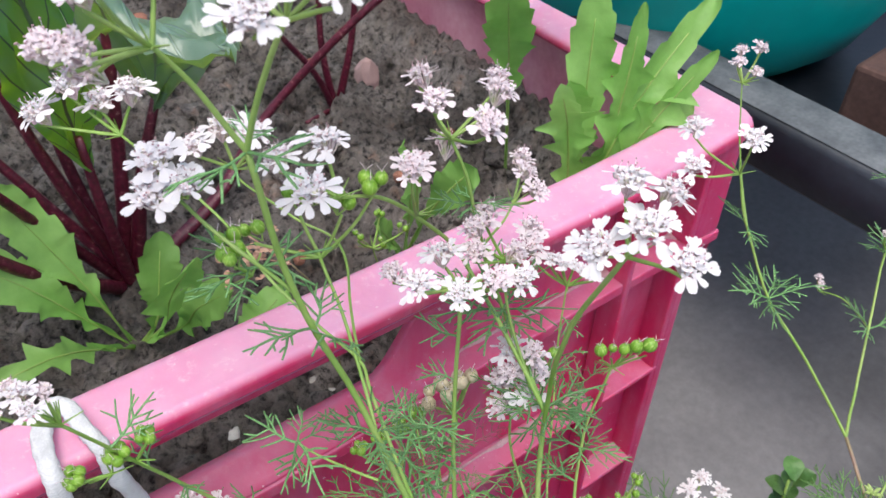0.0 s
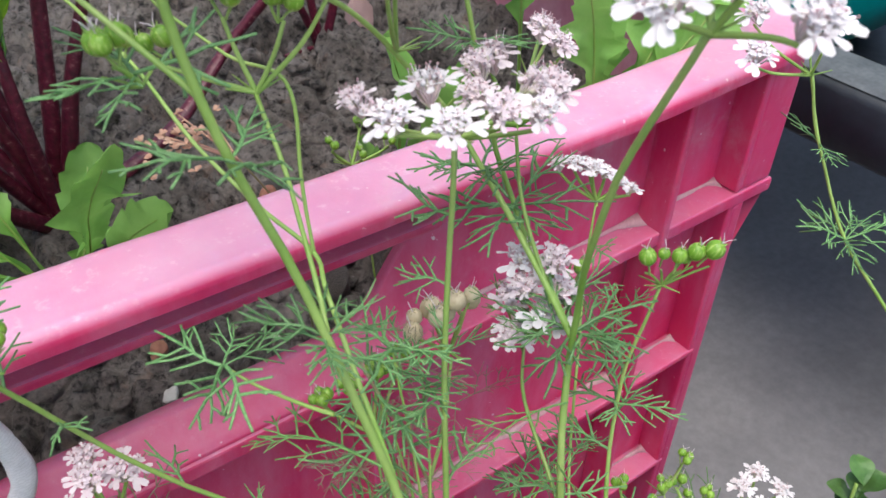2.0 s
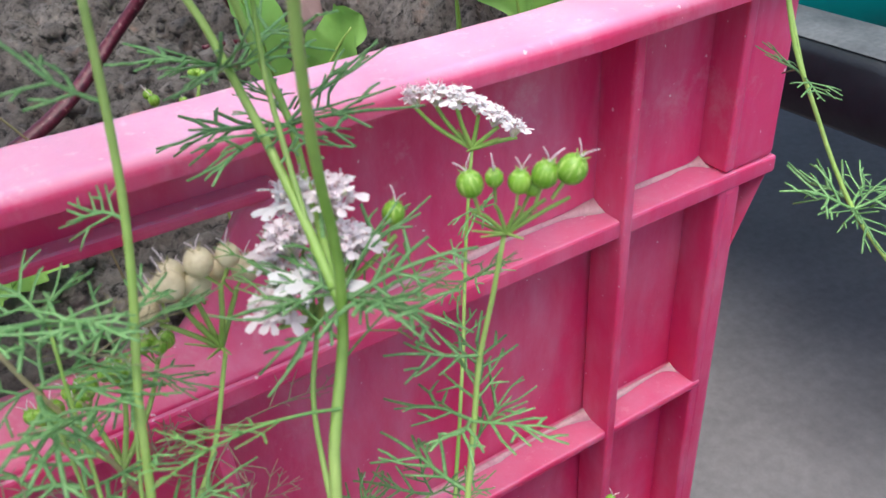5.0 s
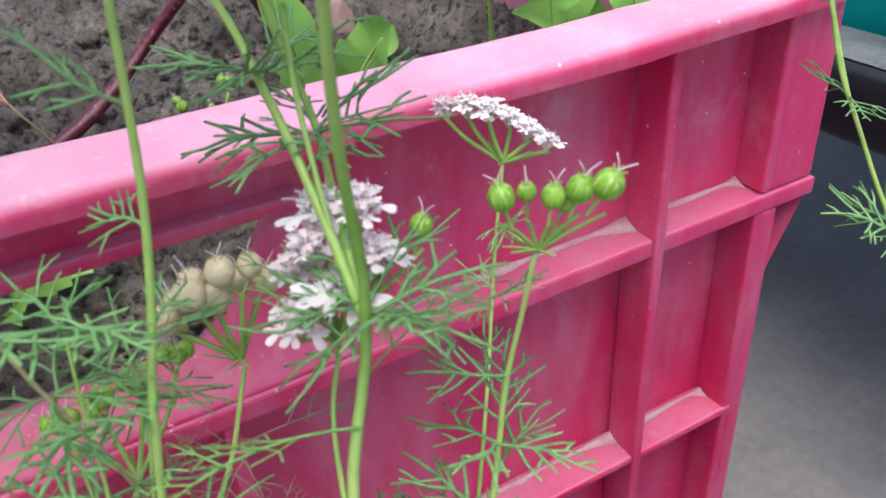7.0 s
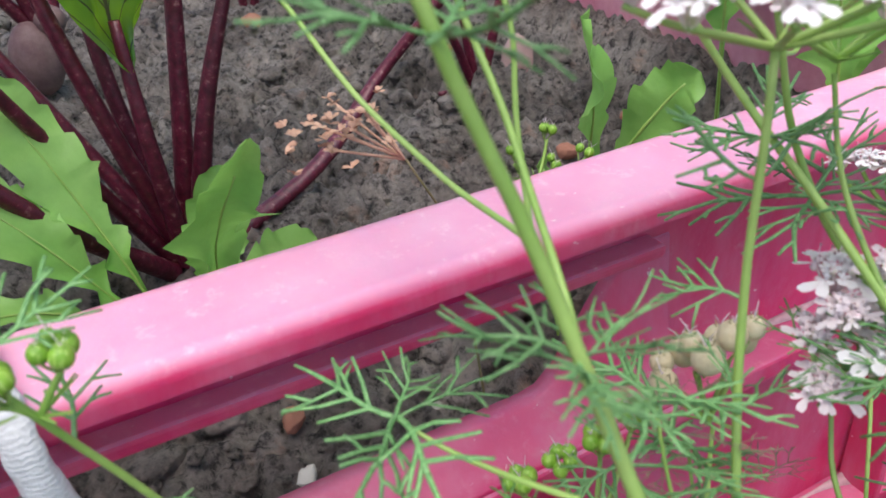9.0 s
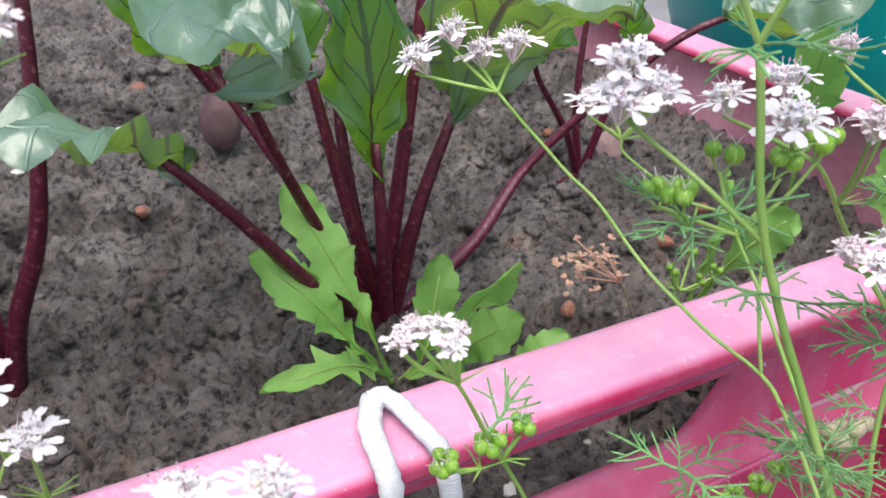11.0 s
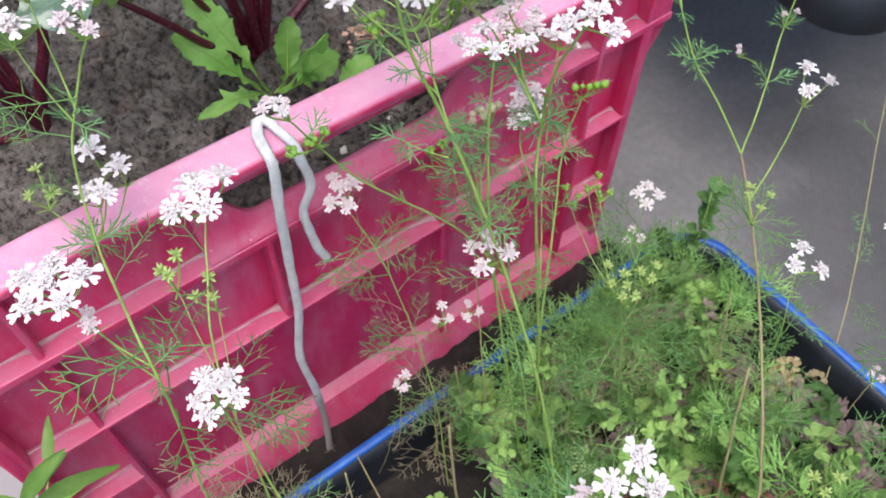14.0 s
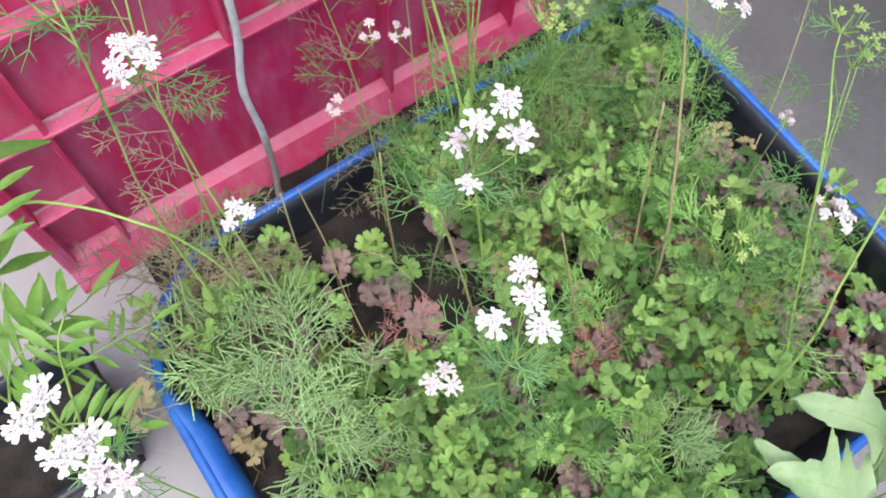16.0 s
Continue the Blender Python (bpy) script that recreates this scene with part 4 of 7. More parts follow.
def auto_heads(c, count, r, dz=0.004):
    out = []
    a0 = RNG.uniform(0, math.tau)
    if count >= 5:
        # the dome is closed by a head in the middle
        out.append((c[0], c[1], c[2] + dz))
        count -= 1
    for k in range(count):
        a = a0 + math.tau * k / count + RNG.uniform(-0.25, 0.25)
        q = r * RNG.uniform(0.75, 1.1)
        out.append((c[0] + q * math.cos(a), c[1] + q * math.sin(a), c[2] + RNG.uniform(-dz, dz)))
    return out


def head_at(parent, c, count=4, r=0.011, kind="fresh", drop=0.02, size=1.0):
    """An umbel centred on c; returns its node."""
    node = (c[0] + RNG.uniform(-0.002, 0.002), c[1] + RNG.uniform(-0.002, 0.002), c[2] - drop)
    umbel(parent, node, auto_heads(c, count, r), kind, size)
    return node


def leafy(parent, line, start, end, count, size, bank=THREADS, per=1):
    for k in range(count):
        t = start + (end - start) * (k + RNG.random()) / max(count, 1)
        p = line[min(int(t * (len(line) - 1)), len(line) - 1)]
        whorl(parent, p, per, size, 0.2, bank)


FLOWERING = "flowering coriander"


def coriander(label, at):
    return tagged(new("coriander_plant"), label, "coriander", FLOWERING)


# tall flowering plant with the thickest stem
def plant_main():
    p = coriander("tall flowering coriander with thick pale green stem and white umbels", (0, 0, 0))
    _, a = stem(p, [(0.012, -0.215, 0.05), (0.022, -0.160, 0.20), (0.026, -0.105, 0.295), (0.021, -0.060, 0.370), (0.011, -0.041, 0.415), (0.009, -0.032, 0.452)], 0.0021, 0.0016)
    _, b = stem(p, [(0.009, -0.032, 0.452), (0.013, -0.040, 0.475), (0.015, -0.046, 0.486)], 0.0015, 0.0011)
    umbel(p, (0.015, -0.046, 0.486), auto_heads((0.015, -0.049, 0.497), 5, 0.013))
    _, b = stem(p, [(0.009, -0.032, 0.452), (0.002, -0.027, 0.468), (-0.004, -0.026, 0.478)], 0.0015, 0.0011)
    umbel(p, (-0.004, -0.026, 0.478), [(-0.014, -0.024, 0.492), (-0.020, -0.034, 0.486), (-0.022, -0.020, 0.481), (-0.013, -0.033, 0.497), (-0.016, -0.018, 0.474), (0.000, -0.022, 0.492)], ("fresh", "old"))
    stem(p, [(0.011, -0.041, 0.415), (0.002, -0.027, 0.427), (-0.003, -0.014, 0.433)], 0.0012, 0.0009)
    umbel(p, (-0.003, -0.014, 0.433), [(-0.006, -0.015, 0.447), (-0.010, -0.019, 0.441), (-0.003, -0.022, 0.443)])
    # a side stalk that forks before the rim
    stem(p, [(0.0245, -0.092, 0.318), (0.0265, -0.062, 0.351), (0.0290, -0.0435, 0.3665), (0.0321, -0.0329, 0.3692), (0.0269, -0.0174, 0.3749), (0.0203, 0.0010, 0.3860), (0.0166, 0.0153, 0.3968), (0.0120, 0.0280, 0.4040), (0.0, 0.0400, 0.4210)], 0.0012, 0.0008)
    umbel(p, (0.000, 0.040, 0.421), [(-0.002, 0.046, 0.431), (-0.018, 0.051, 0.430), (-0.008, 0.050, 0.436), (0.006, 0.043, 0.433)])
    umbel(p, (0.007, -0.026, 0.412), [(0.007, -0.014, 0.416), (0.003, -0.026, 0.421)], "seed")
    _, e = stem(p, [(0.021, -0.060, 0.370), (0.027, -0.038, 0.385), (0.030, -0.019, 0.401)], 0.0011, 0.0009)
    umbel(p, (0.030, -0.019, 0.401), [(0.045, -0.024, 0.424), (0.036, -0.022, 0.420), (0.015, -0.010, 0.412), (0.028, -0.012, 0.419)], "seed")
    stem(p, [(0.0321, -0.0329, 0.3692), (0.0345, -0.0255, 0.3860), (0.0372, -0.0170, 0.4006), (0.0330, 0.0020, 0.4000), (0.0250, 0.0160, 0.4080), (0.024, 0.018, 0.412)], 0.0009, 0.0007)
    umbel(p, (0.024, 0.018, 0.412), [(0.024, 0.024, 0.424), (0.014, 0.020, 0.424), (0.028, 0.012, 0.427)])
    whorl(p, (0.009, -0.032, 0.452), 3, 0.024)
    whorl(p, (0.006, -0.026, 0.414), 4, 0.024)
    whorl(p, (0.020, -0.058, 0.372), 4, 0.020)
    whorl(p, (0.024, -0.090, 0.325), 5, 0.028, -0.1)
    leafy(p, a, 0.15, 0.6, 8, 0.034)
    for q, n, z in (((0.0205, -0.0590, 0.371), 3, 0.020), ((0.0130, -0.0450, 0.405), 3, 0.024)):
        whorl(p, q, n, z, 0.15, NEEDLES)
    # a long side branch to the seed heads that lean on the rim
    _, h = stem(p, [(0.026, -0.105, 0.292), (0.034, -0.050, 0.268), (-0.011, -0.024, 0.319), (-0.033, -0.022, 0.362), (-0.046, -0.024, 0.390)], 0.0015, 0.0009)
    umbel(p, (-0.033, -0.022, 0.362), [(-0.0290, -0.0225, 0.3710), (-0.0370, -0.0225, 0.3690)], "seed_tuft", 0.74)
    umbel(p, (-0.040, -0.024, 0.364), [(-0.0485, -0.0235, 0.3690)], "seed_tuft", 0.74)
    umbel(p, (-0.046, -0.024, 0.390), auto_heads((-0.051, -0.023, 0.403), 5, 0.0065, 0.002), ("fresh", "old"), 0.62)
    leafy(p, h, 0.2, 0.9, 6, 0.020)
    stem(p, [(0.020, -0.060, 0.352), (0.013, -0.046, 0.350), (0.008, -0.036, 0.352)], 0.0009, 0.0006)
    whorl(p, (0.008, -0.036, 0.352), 5, 0.022, 0.1)
    return p


plant_main()


# slender plant between camera and hand hole
def plant_second():
    p = coriander("slender coriander with a flat spray of fading white flowers", (0, 0, 0))
    _, a = stem(p, [(0.030, -0.150, 0.05), (0.030, -0.118, 0.17), (0.036, -0.082, 0.28), (0.046, -0.062, 0.333), (0.054, -0.051, 0.362), (0.058, -0.047, 0.395)], 0.0017, 0.0012)
    umbel(p, (0.058, -0.047, 0.395), [(0.044, -0.046, 0.404), (0.040, -0.040, 0.406), (0.050, -0.056, 0.405), (0.060, -0.058, 0.406), (0.067, -0.061, 0.405), (0.073, -0.052, 0.405), (0.056, -0.040, 0.405)], ("old", "fresh", "old"), 0.9)
    leafy(p, a, 0.35, 0.95, 7, 0.022)
    whorl(p, (0.050, -0.056, 0.348), 2, 0.02)
    # dry seed head and green seed heads
    stem(p, [(0.034, -0.092, 0.245), (0.041, -0.068, 0.282), (0.047, -0.055, 0.303)], 0.0012, 0.0010)
    _, b = stem(p, [(0.047, -0.055, 0.303), (0.057, -0.047, 0.313), (0.064, -0.040, 0.325)], 0.0011, 0.0008)
    stem(p, [(0.047, -0.055, 0.303), (0.040, -0.053, 0.327), (0.032, -0.050, 0.351)], 0.0009, 0.0007, OLDSTEM)
    umbel(p, (0.064, -0.039, 0.326), [(0.0625, -0.036, 0.340), (0.0555, -0.036, 0.338), (0.0695, -0.037, 0.340), (0.0590, -0.040, 0.3435), (0.0660, -0.042, 0.3455)], "tan", 1.05)
    _, c = stem(p, [(0.036, -0.082, 0.28), (0.034, -0.060, 0.295), (0.042, -0.036, 0.306)], 0.0010, 0.0007)
    umbel(p, (0.042, -0.036, 0.306), [(0.0330, -0.0260, 0.3170), (0.0400, -0.0290, 0.3205), (0.0470, -0.0310, 0.3235), (0.0540, -0.0310, 0.3260)], "seed_tuft", 0.70)
    whorl(p, (0.038, -0.048, 0.312), 4, 0.024, 0.0, DRYTHREADS)
    whorl(p, (0.030, -0.060, 0.300), 4, 0.026, 0.1)
    whorl(p, (0.050, -0.052, 0.296), 2, 0.022, -0.1, DRYTHREADS)
    whorl(p, (0.062, -0.044, 0.312), 3, 0.022, 0.3, DRYTHREADS)
    whorl(p, (0.044, -0.062, 0.270), 2, 0.022, 0.0, DRYTHREADS)
    for q, k in (((0.040, -0.050, 0.351), 4), ((0.036, -0.050, 0.340), 5), ((0.048, -0.050, 0.337), 4), ((0.036, -0.055, 0.323), 4)):
        stem(p, [(0.036, -0.070, 0.300), ((q[0] + 0.036) / 2, -0.062, (q[2] + 0.300) / 2), q], 0.0008, 0.0005)
        whorl(p, q, k, 0.019, 0.1, NEEDLES)
    whorl(p, (0.044, -0.047, 0.340), 5, 0.016, 0.1, DRYTHREADS)
    return p


plant_second()


# a tangle of withered leaves hanging before the wall
def withered_tangle():
    p = tagged(new("withered_coriander"), "tangle of withered pinkish-brown coriander leaves before the crate", "coriander")
    stem(p, [(0.020, -0.120, 0.06), (0.026, -0.090, 0.20), (0.034, -0.066, 0.29), (0.036, -0.058, 0.325)], 0.0011, 0.0007, OLDSTEM)
    for q in ((0.031, -0.060, 0.322), (0.041, -0.055, 0.317), (0.030, -0.066, 0.300)):
        stem(p, [(0.034, -0.064, 0.296), q], 0.0006, 0.0005, OLDSTEM)
        whorl(p, q, 3, 0.018, 0.0, DRYTHREADS)
    for q in ((0.081, -0.060, 0.281), (0.074, -0.060, 0.291), (0.092, -0.060, 0.288)):
        stem(p, [(0.034, -0.066, 0.280), (0.060, -0.066, 0.276), q], 0.0007, 0.0005)
        whorl(p, q, 3, 0.017, 0.1)
    return p


withered_tangle()


# the plant before the right half of the crate, with the densest flowers
def plant_third():
    p = coriander("bushy coriander in full flower before the pink crate wall", (0, 0, 0))
    _, a = stem(p, [(0.055, -0.135, 0.05), (0.060, -0.112, 0.18), (0.065, -0.083, 0.31), (0.077, -0.068, 0.347), (0.0745, -0.073, 0.388), (0.075, -0.087, 0.429)], 0.0022, 0.0013)
    umbel(p, (0.075, -0.087, 0.427), [(0.078, -0.101, 0.434), (0.065, -0.085, 0.434), (0.080, -0.079, 0.443), (0.076, -0.090, 0.438), (0.088, -0.086, 0.440)], "fresh", 1.08)
    _, b = stem(p, [(0.077, -0.068, 0.347), (0.078, -0.042, 0.366), (0.076, -0.022, 0.382), (0.062, -0.020, 0.401), (0.048, -0.022, 0.416), (0.034, -0.025, 0.424)], 0.0016, 0.0010)
    umbel(p, (0.034, -0.025, 0.424), [(0.023, -0.032, 0.436), (0.024, -0.013, 0.434), (0.035, -0.019, 0.438)], "fresh", 1.05)
    umbel(p, (0.062, -0.020, 0.402), [(0.052, -0.032, 0.430), (0.058, -0.026, 0.426)], "pink", 0.95)
    _, c = stem(p, [(0.077, -0.066, 0.349), (0.085, -0.036, 0.362), (0.080, -0.028, 0.390), (0.076, -0.026, 0.412), (0.074, -0.020, 0.424)], 0.0015, 0.0009)
    umbel(p, (0.074, -0.020, 0.424), [(0.078, 0.001, 0.434), (0.065, -0.024, 0.442), (0.097, -0.012, 0.433), (0.070, -0.040, 0.441), (0.078, -0.014, 0.418), (0.088, -0.024, 0.437)], "pink", 0.95)
    _, d = stem(p, [(0.080, -0.028, 0.385), (0.100, -0.016, 0.378), (0.108, -0.012, 0.380)], 0.0010, 0.0007)
    umbel(p, (0.108, -0.012, 0.380), [(0.119, -0.003, 0.389), (0.107, -0.024, 0.394), (0.113, -0.012, 0.392), (0.124, 0.002, 0.386)], ("old", "pink"), 0.85)
    _, e = stem(p, [(0.077, -0.060, 0.352), (0.080, -0.045, 0.368), (0.082, -0.038, 0.384)], 0.0011, 0.0008)
    umbel(p, (0.082, -0.038, 0.386), [(0.073, -0.034, 0.402), (0.092, -0.038, 0.395), (0.080, -0.030, 0.401), (0.084, -0.046, 0.398), (0.068, -0.040, 0.399)], ("old", "pink"), 0.95)
    _, f = stem(p, [(0.065, -0.083, 0.31), (0.072, -0.060, 0.322), (0.078, -0.051, 0.332)], 0.0011, 0.0008)
    umbel(p, (0.078, -0.051, 0.332), [(0.074, -0.049, 0.347), (0.084, -0.053, 0.357), (0.080, -0.046, 0.355), (0.071, -0.054, 0.341), (0.088, -0.049, 0.345), (0.078, -0.058, 0.347), (0.076, -0.052, 0.352), (0.083, -0.056, 0.350)], ("pink", "fresh"), 0.9)
    umbel(p, (0.080, -0.049, 0.334), [(0.0945, -0.052, 0.349)], "seed_one")
    # side stem with a row of seeds
    _, g = stem(p, [(0.060, -0.112, 0.18), (0.082, -0.086, 0.27), (0.098, -0.068, 0.312), (0.1065, -0.0675, 0.3480)], 0.0016, 0.0008)
    umbel(p, (0.1065, -0.0675, 0.3480), [(0.1015, -0.0655, 0.3575), (0.1045, -0.0675, 0.3585), (0.1078, -0.0695, 0.3580), (0.1112, -0.0715, 0.3590), (0.1140, -0.0740, 0.3595), (0.1105, -0.0690, 0.3555)], "seed_one", 1.0, 0.0003)
    # thin flat umbel behind
    _, h = stem(p, [(0.066, -0.100, 0.22), (0.100, -0.055, 0.27), (0.120, -0.032, 0.312), (0.1285, -0.0240, 0.3390)], 0.0011, 0.0007)
    umbel(p, (0.1285, -0.0240, 0.3390), [(0.1200, -0.0150, 0.3510), (0.1235, -0.0180, 0.3515), (0.1270, -0.0210, 0.3505), (0.1305, -0.0240, 0.3490), (0.1335, -0.0270, 0.3465), (0.1365, -0.0295, 0.3440), (0.1255, -0.0235, 0.3520)], ("fresh", "old"), 0.60)
    for q, n, s in (((0.078, -0.066, 0.347), 5, 0.024), ((0.066, -0.082, 0.313), 5, 0.024), ((0.085, -0.036, 0.362), 4, 0.020), ((0.098, -0.068, 0.312), 4, 0.020), ((0.104, -0.060, 0.336), 3, 0.012), ((0.078, -0.026, 0.403), 4, 0.018)):
        whorl(p, q, n, s)
    for q, k in (((0.080, -0.029, 0.371), 5), ((0.084, -0.036, 0.362), 4), ((0.079, -0.064, 0.346), 5)):
        whorl(p, q, k, 0.023, 0.15, NEEDLES)
    leafy(p, a, 0.15, 0.65, 9, 0.032)
    leafy(p, g, 0.3, 0.9, 6, 0.024)
    leafy(p, h, 0.2, 0.9, 5, 0.022)
    return p


plant_third()


# forked plant by the crate's corner
def plant_fork():
    p = coriander("forked coriander with few white umbels beside the crate corner", (0, 0, 0))
    _, a = stem(p, [(0.104, -0.298, 0.05), (0.116, -0.275, 0.13), (0.135, -0.245, 0.175), (0.172, -0.195, 0.213), (0.204, -0.150, 0.238), (0.234, -0.108, 0.252)], 0.0023, 0.0015, OLDSTEM)
    _, b = stem(p, [(0.234, -0.108, 0.252), (0.229, -0.080, 0.281), (0.223, -0.057, 0.305), (0.218, -0.040, 0.335), (0.216, -0.030, 0.358)], 0.0014, 0.0010)
    umbel(p, (0.216, -0.030, 0.358), [(0.203, -0.013, 0.377), (0.189, -0.026, 0.371), (0.212, -0.034, 0.379)], "fresh")
    stem(p, [(0.218, -0.040, 0.335), (0.226, -0.022, 0.360), (0.233, -0.010, 0.385)], 0.0009, 0.0006)
    umbel(p, (0.233, -0.010, 0.385), auto_heads((0.235, -0.008, 0.395), 4, 0.007), "pink", 0.6)
    _, c = stem(p, [(0.234, -0.108, 0.252), (0.268, -0.090, 0.262), (0.300, -0.068, 0.300), (0.315, -0.060, 0.335)], 0.0014, 0.0010)
    umbel(p, (0.315, -0.060, 0.335), auto_heads((0.318, -0.062, 0.350), 4, 0.012), "bud")
    stem(p, [(0.280, -0.082, 0.272), (0.284, -0.066, 0.275), (0.283, -0.053, 0.272)], 0.0009, 0.0006)
    umbel(p, (0.283, -0.053, 0.272), [(0.285, -0.050, 0.278), (0.280, -0.054, 0.279)], "old", 0.5)
    umbel(p, (0.300, -0.068, 0.300), [(0.296, -0.066, 0.312), (0.304, -0.070, 0.313)], "old", 0.5)
    _, d = stem(p, [(0.214, -0.136, 0.243), (0.246, -0.126, 0.262), (0.268, -0.117, 0.285)], 0.0012, 0.0008)
    umbel(p, (0.268, -0.117, 0.285), [(0.262, -0.118, 0.303), (0.273, -0.106, 0.308), (0.281, -0.120, 0.303)], "fresh", 0.95)
    whorl(p, (0.223, -0.057, 0.305), 7, 0.030)
    whorl(p, (0.206, -0.147, 0.239), 7, 0.034)
    umbel(p, (0.206, -0.147, 0.239), auto_heads((0.212, -0.140, 0.256), 4, 0.010), "bud")
    whorl(p, (0.300, -0.068, 0.300), 3, 0.024)
    whorl(p, (0.218, -0.040, 0.336), 2, 0.022)
    whorl(p, (0.280, -0.082, 0.272), 3, 0.026)
    leafy(p, a, 0.2, 0.9, 8, 0.045)
    whorl(p, (0.315, -0.060, 0.33), 3, 0.02)
    return p


plant_fork()


def plant_simple(label, pts, r0, heads, mat=STEM, leaves=6, leaf_size=0.04, bank=THREADS, branches=()):
    """A plant with one main stem; heads: (centre, count, radius, kind, size) with the first one on the stem's tip and the others on side branches."""
    p = coriander(label, pts[0])
    tip = None
    for i, (c, count, r, kind, size) in enumerate(heads):
        node = head_at(p, c, count, r, kind, 0.016 * size, size)
        if i == 0:
            _, line = stem(p, list(pts) + [node], r0, r0 * 0.55, mat)
        else:
            k = int(len(line) * RNG.uniform(0.55, 0.8))
            near = min(line[len(line) // 3:], key=lambda q: (q - Vector(node)).length + abs(q.z - (node[2] - 0.04)) * 1.5)
            mid = near.lerp(Vector(node), 0.5) - Vector((0, 0, 0.006))
            stem(p, [near, mid, node], r0 * 0.6, r0 * 0.4, mat if RNG.random() < 0.3 else STEM)
            whorl(p, near, 2, leaf_size * 0.7, 0.2, bank)
    leafy(p, line, 0.2, 0.9, leaves, leaf_size, bank)
    return p


plant_simple("coriander with big white umbels leaning on the pink crate", [(-0.160, -0.160, 0.05), (-0.167, -0.100, 0.20), (-0.156, -0.085, 0.32), (-0.152, -0.065, 0.361), (-0.146, -0.015, 0.366), (-0.135, 0.003, 0.405), (-0.118, 0.008, 0.436)], 0.0017, [
    ((-0.112, 0.000, 0.468), 4, 0.006, "pink", 0.8), ((-0.127, 0.010, 0.392), 1, 0.002, "fresh", 0.95), ((-0.120, 0.000, 0.387), 1, 0.002, "fresh", 0.95),
    ((-0.135, -0.003, 0.386), 2, 0.004, "fresh", 0.9), ((-0.122, 0.024, 0.478), 2, 0.004, "fresh", 1.0), ((-0.134, 0.015, 0.470), 2, 0.004, "fresh", 1.0),
    ((-0.169, -0.054, 0.401), 6, 0.013, "fresh", 1.0), ((-0.164, -0.065, 0.388), 2, 0.004, "old", 0.8), ((-0.154, 0.023, 0.376), 3, 0.007, "bud", 1.0)], leaves=7)
plant_simple("coriander with a tight trio of white umbels", [(-0.150, -0.150, 0.05), (-0.140, -0.115, 0.20), (-0.130, -0.085, 0.33), (-0.113, -0.058, 0.365)], 0.0015, [
    ((-0.102, -0.045, 0.399), 5, 0.012, "fresh", 1.05), ((-0.126, -0.045, 0.362), 3, 0.006, "bud", 1.0), ((-0.118, -0.060, 0.354), 3, 0.006, "bud", 1.0)], leaves=6)
plant_simple("coriander with a dense white umbel and brownish threadlike leaves", [(-0.125, -0.175, 0.05), (-0.130, -0.150, 0.15), (-0.135, -0.120, 0.26), (-0.137, -0.105, 0.32)], 0.0016, [
    ((-0.137, -0.103, 0.349), 6, 0.011, "fresh", 0.85), ((-0.129, -0.147, 0.250), 3, 0.006, "fresh", 0.8)], leaves=14, leaf_size=0.042, bank=DRYTHREADS + THREADS[:2])
plant_simple("coriander with small umbels close to the crate wall", [(-0.020, -0.120, 0.05), (-0.012, -0.090, 0.16), (-0.015, -0.050, 0.26)], 0.0012, [
    ((-0.023, -0.018, 0.314), 5, 0.009, "pink", 0.9), ((-0.006, -0.091, 0.262), 3, 0.005, "old", 0.7), ((-0.034, -0.087, 0.199), 3, 0.004, "old", 0.7)], leaves=22, leaf_size=0.038, bank=DRYTHREADS + THREADS)
plant_simple("coriander with a drooping pale pink umbel", [(0.030, -0.160, 0.05), (0.032, -0.130, 0.18), (0.028, -0.105, 0.26)], 0.0013, [
    ((0.023, -0.094, 0.306), 5, 0.010, "pink", 0.9), ((0.012, -0.095, 0.255), 3, 0.006, "old", 0.6)], leaves=10, leaf_size=0.04)
plant_simple("reddish old coriander stalk topped with loose white umbels", [(-0.023, -0.185, 0.05), (-0.035, -0.205, 0.18), (-0.042, -0.228, 0.30)], 0.0016, [
    ((-0.046, -0.239, 0.392), 1, 0.001, "fresh", 1.0), ((-0.030, -0.238, 0.397), 1, 0.001, "fresh", 1.0), ((-0.033, -0.250, 0.388), 1, 0.001, "fresh", 1.05), ((-0.050, -0.232, 0.378), 1, 0.002, "pink", 1.0), ((-0.052, -0.249, 0.363), 1, 0.002, "fresh", 0.85)], OLDSTEM, leaves=10)
plant_simple("coriander with four bright white umbels over the thicket", [(-0.030, -0.300, 0.05), (-0.055, -0.310, 0.16), (-0.072, -0.308, 0.29)], 0.0014, [
    ((-0.063, -0.312, 0.360), 1, 0.001, "fresh", 1.1), ((-0.058, -0.291, 0.371), 1, 0.001, "fresh", 1.0), ((-0.062, -0.300, 0.367), 1, 0.001, "fresh", 1.0), ((-0.079, -0.302, 0.369), 1, 0.001, "fresh", 1.0), ((-0.100, -0.300, 0.320), 3, 0.006, "pink", 0.8)], leaves=14, leaf_size=0.036)
plant_simple("coriander with white umbels at the tray's corner", [(-0.190, -0.320, 0.05), (-0.210, -0.280, 0.18), (-0.226, -0.255, 0.30)], 0.0015, [
    ((-0.229, -0.243, 0.383), 2, 0.005, "fresh", 1.0), ((-0.224, -0.262, 0.380), 2, 0.005, "fresh", 1.0), ((-0.218, -0.276, 0.378), 2, 0.005, "pink", 1.0)], leaves=4)
plant_simple("small coriander with a trio of white umbels", [(0.170, -0.230, 0.05), (0.185, -0.210, 0.18)], 0.0011, [((0.190, -0.193, 0.263), 3, 0.010, "fresh", 0.9)], leaves=10, leaf_size=0.04)
